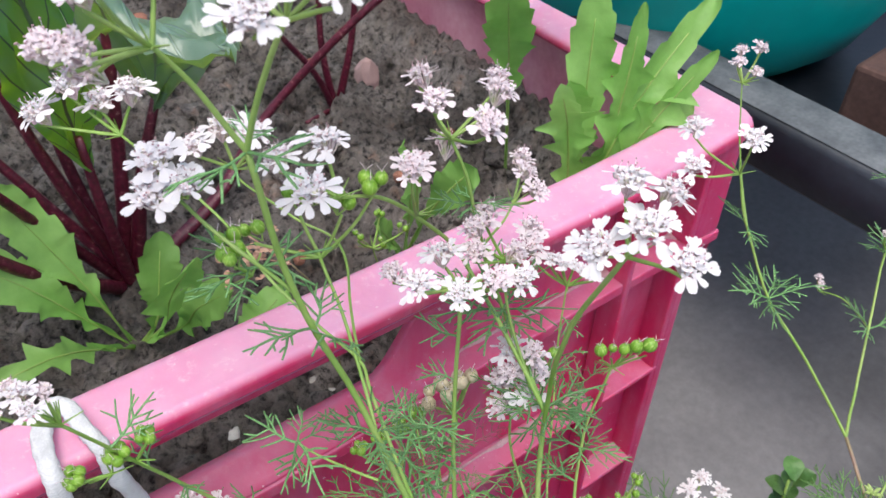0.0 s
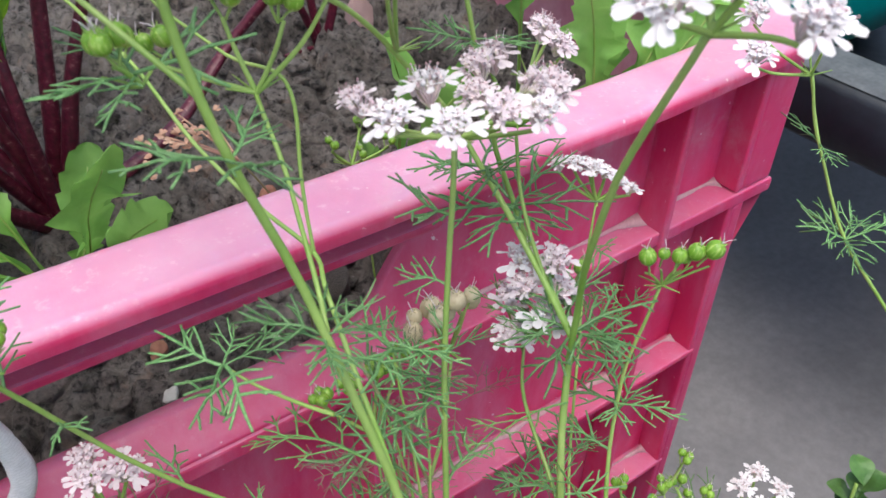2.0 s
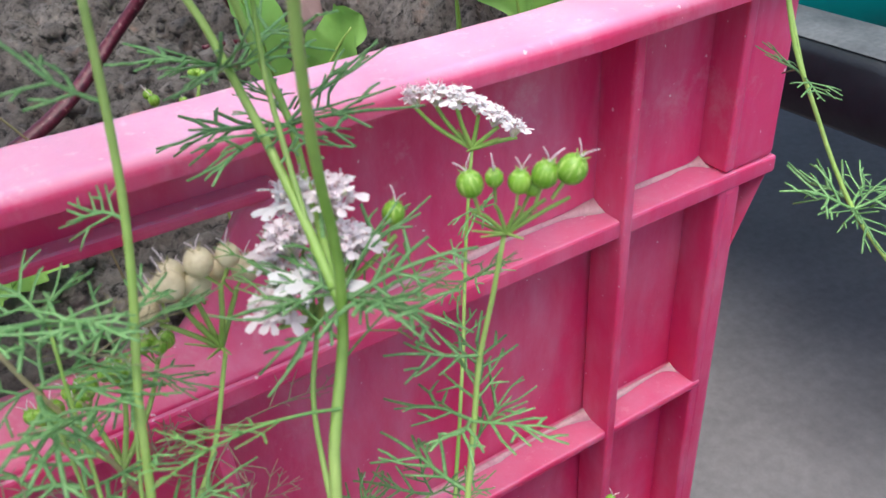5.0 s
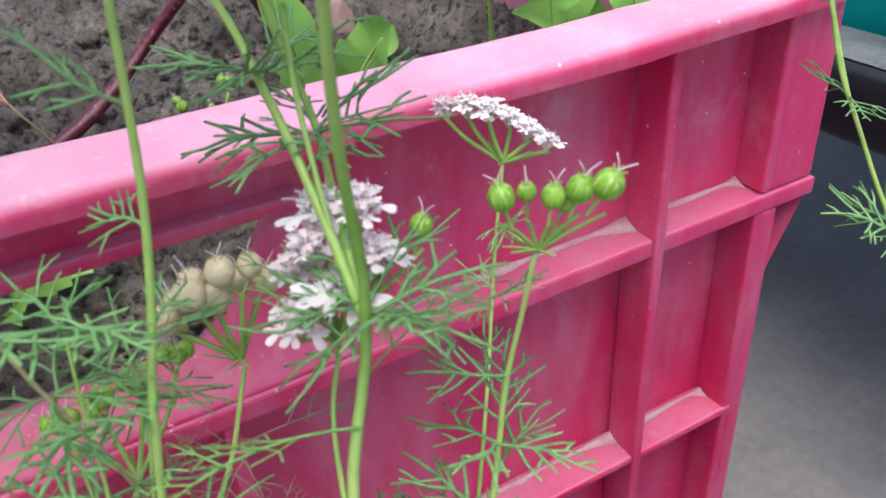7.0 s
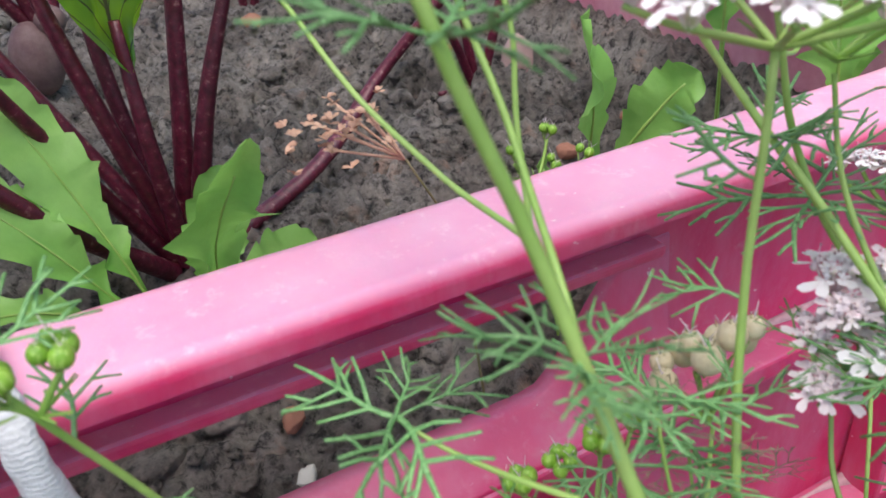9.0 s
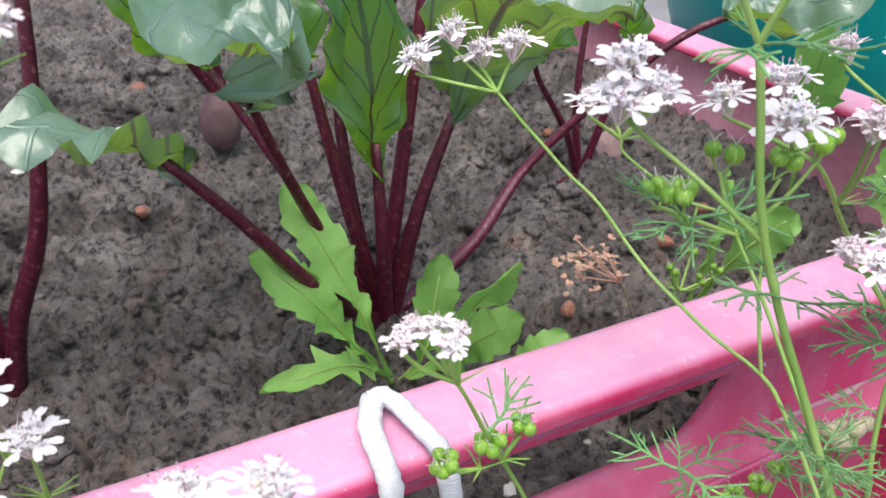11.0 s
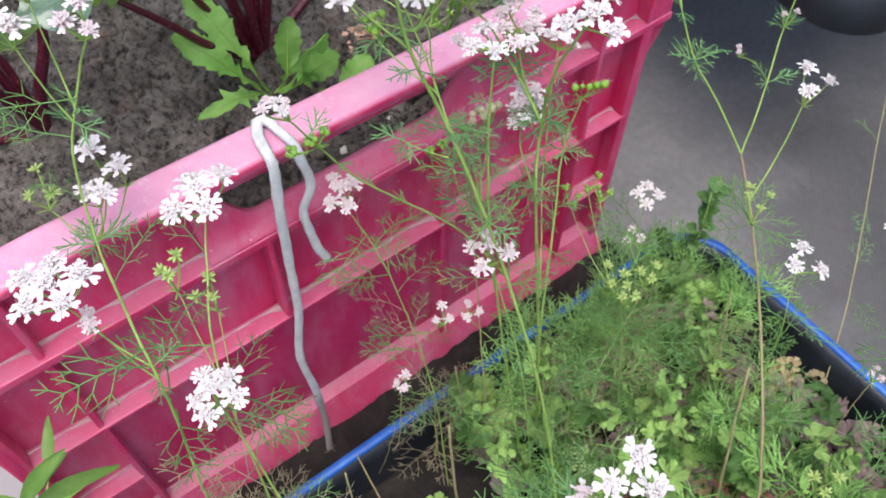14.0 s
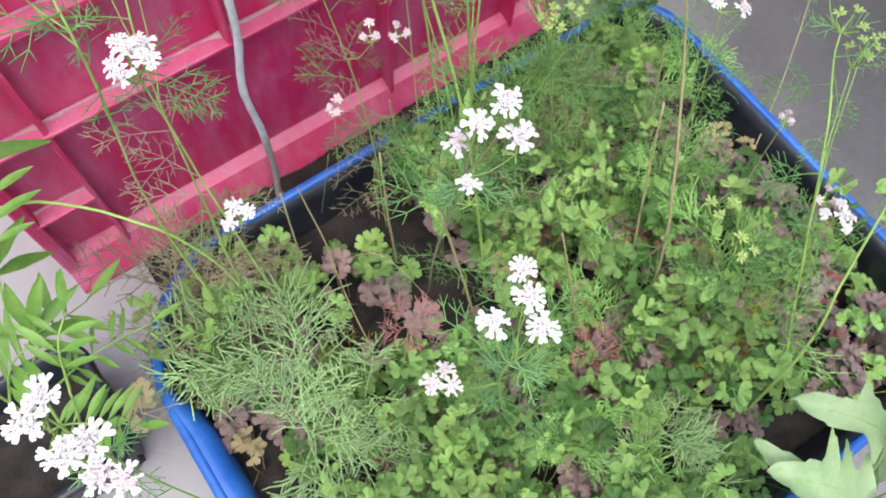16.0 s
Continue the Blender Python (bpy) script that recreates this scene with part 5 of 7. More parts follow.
plant_simple("thin purple coriander stalk with tiny flowers", [(0.190, -0.285, 0.05), (0.198, -0.270, 0.14)], 0.0010, [((0.203, -0.263, 0.211), 3, 0.005, "old", 0.5)], OLDSTEM, leaves=3)
plant_simple("low coriander with a white umbel at the tray edge", [(0.180, -0.350, 0.05), (0.186, -0.340, 0.13)], 0.0011, [((0.188, -0.333, 0.199), 5, 0.010, "fresh", 0.7), ((0.196, -0.318, 0.195), 3, 0.007, "old", 0.6)], leaves=6)
plant_simple("coriander with clustered pale green seeds", [(0.122, -0.330, 0.05), (0.120, -0.320, 0.14)], 0.0011, [((0.119, -0.315, 0.206), 3, 0.006, "bud", 1.1), ((0.118, -0.288, 0.218), 3, 0.006, "bud", 1.1)], leaves=6)
plant_simple("branched pale green coriander leaning out over the floor", [(0.150, -0.400, 0.06), (0.165, -0.345, 0.16), (0.180, -0.293, 0.255), (0.212, -0.262, 0.262)], 0.0018, [
    ((0.229, -0.249, 0.279), 3, 0.009, "bud", 1.0), ((0.245, -0.221, 0.285), 5, 0.011, "fresh", 0.8), ((0.250, -0.262, 0.245), 3, 0.008, "bud", 1.0), ((0.289, -0.254, 0.217), 3, 0.008, "bud", 1.0)], leaves=7)
plant_simple("coriander with starry green seed heads near the crate", [(0.110, -0.170, 0.05), (0.112, -0.145, 0.15), (0.110, -0.132, 0.21)], 0.0011, [
    ((0.105, -0.122, 0.240), 3, 0.006, "bud", 1.0), ((0.122, -0.136, 0.242), 3, 0.006, "bud", 1.0), ((0.099, -0.139, 0.243), 3, 0.006, "bud", 1.0), ((0.123, -0.076, 0.272), 2, 0.0045, "seed", 0.72), ((0.104, -0.078, 0.274), 3, 0.006, "seed", 0.72), ((0.131, -0.080, 0.260), 3, 0.006, "seed", 0.7)], leaves=14, leaf_size=0.045)
plant_simple("coriander with a lone white umbel beside the crate foot", [(0.170, -0.120, 0.05), (0.182, -0.095, 0.13)], 0.0010, [((0.190, -0.076, 0.207), 4, 0.008, "fresh", 0.8), ((0.166, -0.090, 0.192), 3, 0.006, "old", 0.8)], leaves=12, leaf_size=0.045)


# ---- broad-leaved plants ----
def blade_mesh(name, mid, normal, width, mat, lobes=0, depth=0.3, wave=0.0, cup=0.1, seed=0, along=18, across=6, start=0.18, blunt=0.6, spoon=False, crumple=0.0):
    """A leaf blade along the line mid. lobes: teeth a side; wave: ruffled edge; cup: raised edges."""
    r = random.Random(seed)
    line = spline(mid, max(2, along // (len(mid) - 1)))
    n = len(line)
    up = Vector(normal).normalized()
    verts, uvs, faces = [], [], []
    ph = r.uniform(0, 6)
    for i, p in enumerate(line):
        t = i / (n - 1)
        d = (line[min(i + 1, n - 1)] - line[max(i - 1, 0)]).normalized()
        side = d.cross(up).normalized()
        nn = side.cross(d)
        env = max(0.02, math.sin(math.pi * min(1.0, t ** blunt) * 0.97 + 0.03) ** 0.75 * (start + (1 - start) * min(1.0, t * 2.2)))
        for j in range(across + 1):
            s = 2 * j / across - 1
            w = env
            if spoon:
                k0 = max(0.0, min(1.0, (t - 0.30) / 0.38))
                w = 0.07 + 0.93 * k0 * k0 * (3 - 2 * k0)
                if t > 0.74:
                    w *= math.sqrt(max(0.0, 1 - ((t - 0.74) / 0.262) ** 2))
                if lobes > 2:
                    w *= 0.58
                for q in range(lobes):
                    c = 0.36 + 0.40 * (q + (0.3 if s > 0 else 0.0)) / lobes
                    c = 0.40 + 0.44 * (q + (0.3 if s > 0 else 0.0)) / lobes if lobes > 2 else c
                    rise = (t - c) / 0.085 + 1 if t < c else 1 - (t - c) / 0.045
                    w = max(w, (0.42 + 0.72 * (c - 0.3) / 0.45) * (1 + depth * 0.5) * max(0.0, min(1.0, rise)))
                w *= 1 + 0.24 * (((t * 9 + ph + (0.4 if s > 0 else 0.0)) % 1.0) - 0.5) * (t > 0.35)
            elif lobes:
                ph2 = (t * lobes + (0.15 if s > 0 else 0.0)) % 1.0
                w *= 1 - depth * (1 - ph2) ** 1.2 * (0.4 + 0.6 * (1 - t))
            off = nn * (cup * width * s * s + wave * width * abs(s) ** 1.5 * math.sin(t * 21 + ph + (2 if s > 0 else 0)) + 0.02 * width * math.sin(t * 40 + s * 5))
            pull = d * (-0.10 * width * abs(s)) if lobes and not spoon else Vector()
            if crumple:
                k3 = Vector((t * 5 + ph, s * 2.2, ph))
                off = off + nn * (crumple * width * (noise.noise(k3 * 1.0) + 0.6 * noise.noise(k3 * 2.3)) * (0.35 + abs(s)))
            verts.append(tuple(p + side * (s * w * width) + off + pull))
            uvs.append((j / across, t))
    k = across + 1
    for i in range(n - 1):
        for j in range(across):
            a = i * k + j
            faces.append((a, a + 1, a + 1 + k, a + k))
    me = bpy.data.meshes.new(name)
    me.from_pydata(verts, [], faces)
    lay = me.uv_layers.new(name="UVMap")
    for lp in me.loops:
        lay.data[lp.index].uv = uvs[lp.vertex_index]
    me.polygons.foreach_set("use_smooth", [True] * len(faces))
    me.materials.append(mat)
    return me


def beet(label, stalks, bulb=None, group="beets", sheen=()):
    """stalks: (points, root radius, blade line or None, blade normal, half width)"""
    b = tagged(new("beet_plant"), label, "beet", group)
    for i, (pts, r, blade, normal, w) in enumerate(stalks):
        s = Soup()
        s.tube(spline(pts, 6), r * 1.02, r * 0.50, 10, flat=0.8)
        st = child("stalk", s.mesh("stalk", [BEETSTALK]), b)
        if blade:
            child("leaf_blade", blade_mesh("leaf_blade", blade, normal, w, SHEENLEAF if i in sheen else BEETLEAF, wave=0.13, cup=0.10, seed=i * 3 + len(label), along=30, across=12, start=0.25, crumple=0.45), b, label="grey-green blade with sky sheen painted in" if i in sheen else "glossy green blade with crimson veins")
    if bulb:
        s = Soup()
        s.ball((bulb[0], bulb[1], bulb[2] - 0.006), 0.0115, 0, 1.5, 12, 18)
        s.ball((bulb[0] + 0.010, bulb[1] - 0.002, bulb[2] + 0.010), 0.0070, 0, 1.0, 8, 12)
        me = s.mesh("bulb", [BEETBULB])
        child("bulb", me, b, label="dusty purple beet shoulder above the soil")
    return b


A = (0.006, 0.134, 0.292)
beet("beet with dark crimson stalks fanning out of the soil", [
    ([A, (-0.008, 0.134, 0.350), (-0.018, 0.138, 0.403)], 0.0042, [(-0.018, 0.138, 0.403), (-0.030, 0.150, 0.432), (-0.042, 0.166, 0.462), (-0.052, 0.185, 0.485)], (0.4, -0.8, 0.4), 0.026),
    ([A, (-0.020, 0.150, 0.345), (-0.045, 0.170, 0.395)], 0.0036, [(-0.045, 0.170, 0.395), (-0.055, 0.180, 0.425), (-0.060, 0.195, 0.465)], (0.3, -0.9, 0.3), 0.026),
    ([(0.006, 0.130, 0.292), (0.003, 0.124, 0.335), (0.003, 0.128, 0.372)], 0.0040, [(0.003, 0.128, 0.358), (0.002, 0.128, 0.390), (0.000, 0.130, 0.425), (-0.004, 0.128, 0.455)], (0.15, -0.95, 0.2), 0.020),
    ([(0.010, 0.132, 0.292), (0.022, 0.130, 0.340), (0.036, 0.128, 0.378)], 0.0042, [(0.036, 0.128, 0.378), (0.034, 0.105, 0.412), (0.024, 0.062, 0.440), (0.034, 0.030, 0.440)], (0.1, -0.35, 0.9), 0.026),
    ([(0.010, 0.132, 0.290), (0.060, 0.150, 0.303), (0.100, 0.165, 0.330), (0.150, 0.140, 0.385), (0.180, 0.122, 0.404)], 0.0038, [(0.170, 0.127, 0.398), (0.192, 0.118, 0.412), (0.222, 0.114, 0.424), (0.252, 0.112, 0.430)], (-0.1, -0.40, 0.90), 0.036),
    ([(0.008, 0.138, 0.292), (0.020, 0.140, 0.360), (0.033, 0.142, 0.440)], 0.0044, [(0.033, 0.142, 0.435), (0.040, 0.150, 0.470), (0.050, 0.160, 0.505)], (0, -0.9, 0.4), 0.030),
    ([(0.000, 0.130, 0.290), (-0.028, 0.112, 0.325), (-0.055, 0.104, 0.365), (-0.078, 0.100, 0.395)], 0.0042, [(-0.070, 0.102, 0.386), (-0.090, 0.100, 0.402), (-0.115, 0.092, 0.410), (-0.150, 0.072, 0.408)], (0.2, 0.2, 0.95), 0.021),
    ([(0.002, 0.134, 0.292), (-0.030, 0.118, 0.36), (-0.052, 0.100, 0.415)], 0.0034, [(-0.044, 0.104, 0.402), (-0.052, 0.092, 0.428), (-0.060, 0.074, 0.437), (-0.048, 0.060, 0.434)], (0.1, -0.5, 0.85), 0.028),
    ([(0.004, 0.138, 0.292), (-0.002, 0.150, 0.37), (0.006, 0.165, 0.425)], 0.0036, [(0.006, 0.165, 0.410), (0.010, 0.172, 0.440), (0.014, 0.184, 0.478)], (0.1, -0.9, 0.35), 0.022)], sheen=(3, 4, 6, 7))
B = (-0.136, 0.150, 0.290)
beet("beet with thick dark stalks at the crate's middle", [
    ([B, (-0.128, 0.142, 0.325), (-0.114, 0.134, 0.362), (-0.106, 0.132, 0.405), (-0.100, 0.130, 0.455)], 0.0046, [(-0.100, 0.130, 0.455), (-0.100, 0.140, 0.490), (-0.105, 0.155, 0.52)], (0, -0.9, 0.3), 0.03),
    ([B, (-0.142, 0.150, 0.33), (-0.146, 0.150, 0.372)], 0.0050, [(-0.146, 0.150, 0.365), (-0.140, 0.150, 0.392), (-0.130, 0.158, 0.410)], (0.4, -0.8, 0.3), 0.016),
    ([B, (-0.150, 0.145, 0.335), (-0.165, 0.140, 0.385), (-0.175, 0.138, 0.44)], 0.0048, [(-0.175, 0.138, 0.43), (-0.18, 0.14, 0.47), (-0.19, 0.15, 0.51)], (0.2, -0.9, 0.3), 0.03),
    ([B, (-0.138, 0.160, 0.34), (-0.150, 0.170, 0.395)], 0.0042, None, None, 0),
    ([(-0.140, 0.152, 0.287), (-0.165, 0.150, 0.298), (-0.195, 0.150, 0.320)], 0.0040, None, None, 0)])
beet("beet with a purple shoulder showing above the soil", [
    ([(-0.012, 0.304, 0.332), (-0.032, 0.300, 0.366), (-0.054, 0.282, 0.408)], 0.0042, [(-0.054, 0.282, 0.400), (-0.070, 0.270, 0.430), (-0.080, 0.262, 0.468)], (0.3, -0.9, 0.3), 0.03),
    ([(-0.010, 0.302, 0.332), (-0.022, 0.298, 0.380), (-0.040, 0.288, 0.430)], 0.0040, [(-0.040, 0.288, 0.430), (-0.040, 0.29, 0.46), (-0.036, 0.30, 0.50)], (0.2, -0.9, 0.3), 0.028),
    ([(-0.006, 0.304, 0.330), (0.006, 0.304, 0.372), (0.022, 0.300, 0.420)], 0.0032, [(0.022, 0.300, 0.410), (0.034, 0.300, 0.445), (0.050, 0.305, 0.480)], (-0.2, -0.9, 0.3), 0.03)], (-0.016, 0.300, 0.328))
D = (0.160, 0.204, 0.288)
beet("young beet with slim crimson stalks near the crate wall", [
    ([D, (0.146, 0.200, 0.322), (0.124, 0.198, 0.356), (0.118, 0.196, 0.372)], 0.0026, [(0.120, 0.196, 0.368), (0.128, 0.192, 0.392), (0.142, 0.186, 0.418)], (0.1, -0.9, 0.35), 0.020),
    ([D, (0.170, 0.198, 0.335), (0.176, 0.198, 0.376)], 0.0028, [(0.176, 0.198, 0.370), (0.170, 0.190, 0.405), (0.160, 0.180, 0.440)], (0.1, -0.9, 0.35), 0.022),
    ([D, (0.155, 0.206, 0.34), (0.165, 0.215, 0.40)], 0.0028, [(0.165, 0.215, 0.39), (0.17, 0.225, 0.425), (0.18, 0.235, 0.46)], (0, -0.9, 0.35), 0.026),
    ([D, (0.148, 0.192, 0.300), (0.128, 0.180, 0.306)], 0.0024, None, None, 0)])
beet("beet further back with tall leaves over the soil", [
    ([(0.11, 0.40, 0.29), (0.125, 0.38, 0.35), (0.150, 0.36, 0.42)], 0.0034, [(0.150, 0.36, 0.41), (0.165, 0.35, 0.45), (0.18, 0.35, 0.49)], (0, -0.9, 0.3), 0.03),
    ([(0.11, 0.40, 0.29), (0.10, 0.39, 0.36), (0.10, 0.37, 0.44)], 0.0034, [(0.10, 0.37, 0.43), (0.09, 0.36, 0.47), (0.07, 0.36, 0.51)], (0, -0.9, 0.3), 0.03),
    ([(0.11, 0.40, 0.29), (0.16, 0.35, 0.335), (0.18, 0.31, 0.36)], 0.0030, [(0.175, 0.315, 0.355), (0.19, 0.29, 0.38), (0.20, 0.27, 0.39)], (0, -0.7, 0.6), 0.022)])
beet("beet with broad leaves at the back of the crate", [
    ([(-0.13, 0.42, 0.29), (-0.12, 0.40, 0.36), (-0.10, 0.38, 0.43)], 0.0036, [(-0.10, 0.38, 0.42), (-0.08, 0.36, 0.46), (-0.06, 0.36, 0.50)], (0, -0.9, 0.3), 0.035),
    ([(-0.13, 0.42, 0.29), (-0.14, 0.40, 0.36), (-0.16, 0.37, 0.42)], 0.0036, [(-0.16, 0.37, 0.41), (-0.15, 0.34, 0.44), (-0.13, 0.31, 0.45)], (0, -0.6, 0.7), 0.03)])


def herb(name, label, category, leaves, mat, group=""):
    """A rosette: each leaf a stalk that runs into a lobed blade. leaves: (points, half width, lobes, depth, normal)"""
    h = tagged(new(name), label, category, group)
    for i, (pts, w, lobes, depth, normal) in enumerate(leaves):
        me = blade_mesh("leaf", pts, normal, w, mat, lobes=lobes, depth=depth, wave=0.16, cup=0.16, seed=i, along=72, across=8, spoon=True)
        lf = child("leaf", me, h)
        s = Soup()
        line = spline(pts, 8)
        s.tube([p + Vector(normal).normalized() * 0.0002 for p in line[:int(len(line) * 0.9)]], 0.0009, 0.0003, 6, flat=0.5)
        child("midrib", s.mesh("midrib", [STEM]), lf)
    return h


G = (-0.006, 0.098, 0.281)
herb("poppy_seedling", "bright green seedling with lobed leaves at the rim", "seedling", [
    ([G, (-0.014, 0.104, 0.312), (-0.024, 0.115, 0.340), (-0.034, 0.127, 0.364)], 0.0098, 2, 0.45, (0.3, -0.8, 0.5)),
    ([G, (-0.020, 0.100, 0.305), (-0.036, 0.104, 0.330), (-0.053, 0.110, 0.348)], 0.0098, 2, 0.45, (0.2, -0.6, 0.8)),
    ([G, (-0.018, 0.080, 0.305), (-0.038, 0.064, 0.328), (-0.067, 0.056, 0.334)], 0.0075, 3, 0.5, (0.1, -0.3, 0.95)),
    ([G, (0.004, 0.090, 0.300), (0.010, 0.094, 0.316), (0.018, 0.102, 0.334)], 0.0085, 2, 0.4, (0.0, -0.8, 0.6)),
    ([G, (0.004, 0.080, 0.305), (0.006, 0.062, 0.335), (0.014, 0.045, 0.363)], 0.0115, 3, 0.3, (0.2, -0.7, 0.7)),
    ([G, (0.012, 0.082, 0.298), (0.018, 0.074, 0.312), (0.030, 0.062, 0.325)], 0.009, 2, 0.4, (-0.2, -0.6, 0.8)),
    ([(0.020, 0.070, 0.278), (0.034, 0.068, 0.292), (0.056, 0.070, 0.305)], 0.009, 0, 0.1, (-0.2, -0.5, 0.9)),
    ([(0.020, 0.070, 0.278), (0.026, 0.060, 0.292), (0.034, 0.052, 0.304)], 0.008, 0, 0.1, (0.0, -0.5, 0.9)),
    ([(0.020, 0.070, 0.278), (0.014, 0.066, 0.292), (0.012, 0.062, 0.306)], 0.007, 0, 0.1, (0.0, -0.8, 0.6))], BROADLEAF)
K = (0.202, 0.040, 0.280)
herb("leafy_poppy", "upright pale green plant with wavy toothed leaves in the crate corner", "plant", [
    ([(0.206, 0.100, 0.290), (0.202, 0.098, 0.340), (0.196, 0.094, 0.375), (0.188, 0.088, 0.404)], 0.0115, 2, 0.5, (-0.6, -0.7, 0.3)),
    ([(0.190, 0.036, 0.280), (0.187, 0.036, 0.325), (0.184, 0.038, 0.358), (0.172, 0.034, 0.384)], 0.0118, 3, 0.5, (-0.65, -0.6, 0.4)),
    ([(0.191, 0.037, 0.280), (0.193, 0.040, 0.322), (0.195, 0.044, 0.350), (0.190, 0.046, 0.374)], 0.0095, 2, 0.15, (-0.5, -0.75, 0.3)),
    ([K, (0.202, 0.044, 0.330), (0.206, 0.050, 0.372), (0.212, 0.056, 0.408)], 0.0100, 2, 0.6, (-0.65, -0.65, 0.3)),
    ([K, (0.208, 0.036, 0.325), (0.216, 0.036, 0.365), (0.224, 0.040, 0.404)], 0.0085, 3, 0.6, (-0.6, -0.7, 0.3)),
    ([K, (0.204, 0.034, 0.322), (0.224, 0.032, 0.362), (0.264, 0.032, 0.400)], 0.0125, 3, 1.3, (-0.55, -0.7, 0.45)),
    ([K, (0.206, 0.030, 0.322), (0.226, 0.024, 0.352), (0.250, 0.016, 0.384)], 0.0085, 3, 1.0, (-0.5, -0.7, 0.45)),
    ([K, (0.206, 0.024, 0.318), (0.226, 0.022, 0.340), (0.249, 0.022, 0.354)], 0.0090, 0, 0.1, (-0.4, -0.75, 0.5))], BROADLEAF)
herb("broad_seedling", "small bright seedling beside the crate rim", "seedling", [
    ([(0.120, 0.075, 0.284), (0.118, 0.066, 0.320), (0.113, 0.058, 0.348), (0.102, 0.050, 0.370)], 0.0095, 1, 0.2, (-0.1, -0.5, 0.85)),
    ([(0.120, 0.075, 0.284), (0.125, 0.064, 0.315), (0.132, 0.052, 0.338), (0.138, 0.044, 0.350)], 0.0090, 1, 0.2, (-0.1, -0.6, 0.8)),
    ([(0.120, 0.075, 0.284), (0.110, 0.070, 0.305), (0.098, 0.064, 0.325)], 0.0080, 1, 0.2, (0.1, -0.6, 0.8))], BROADLEAF)

# pale leaf of a plant that reaches into the picture beside the tray
PALELEAF = mottled("pale_leaf", [(0.3, (0.29, 0.43, 0.21)), (0.7, (0.40, 0.54, 0.29))], 40, 0.5, 0.15, 0.0006, 260, random_amount=0.1, through=0.2)
herb("broad_leaf_plant", "pale green broad-leaved plant with ragged leaves overhanging the tray corner", "plant", [
    ([(0.130, -0.500, 0.0), (0.116, -0.470, 0.14), (0.100, -0.440, 0.215), (0.066, -0.398, 0.226)], 0.016, 4, 0.7, (-0.2, 0.2, 0.95)),
    ([(0.130, -0.500, 0.0), (0.095, -0.485, 0.14), (0.066, -0.455, 0.205), (0.034, -0.420, 0.212)], 0.019, 5, 1.3, (-0.1, 0.1, 0.95)),
    ([(0.130, -0.500, 0.0), (0.125, -0.480, 0.16), (0.122, -0.462, 0.225), (0.104, -0.422, 0.252)], 0.019, 5, 1.1, (0, 0.1, 0.95)),
    ([(0.130, -0.500, 0.0), (0.090, -0.500, 0.13), (0.062, -0.462, 0.188), (0.046, -0.405, 0.198)], 0.015, 4, 1.5, (-0.2, 0.0, 0.95))], PALELEAF)


# marigold in a black tray
MARIGOLD = mottled("marigold_leaf", [(0.3, (0.13, 0.30, 0.04)), (0.7, (0.24, 0.42, 0.09))], 40, 0.45, 0.2, 0.0006, 260, random_amount=0.2, through=0.3)


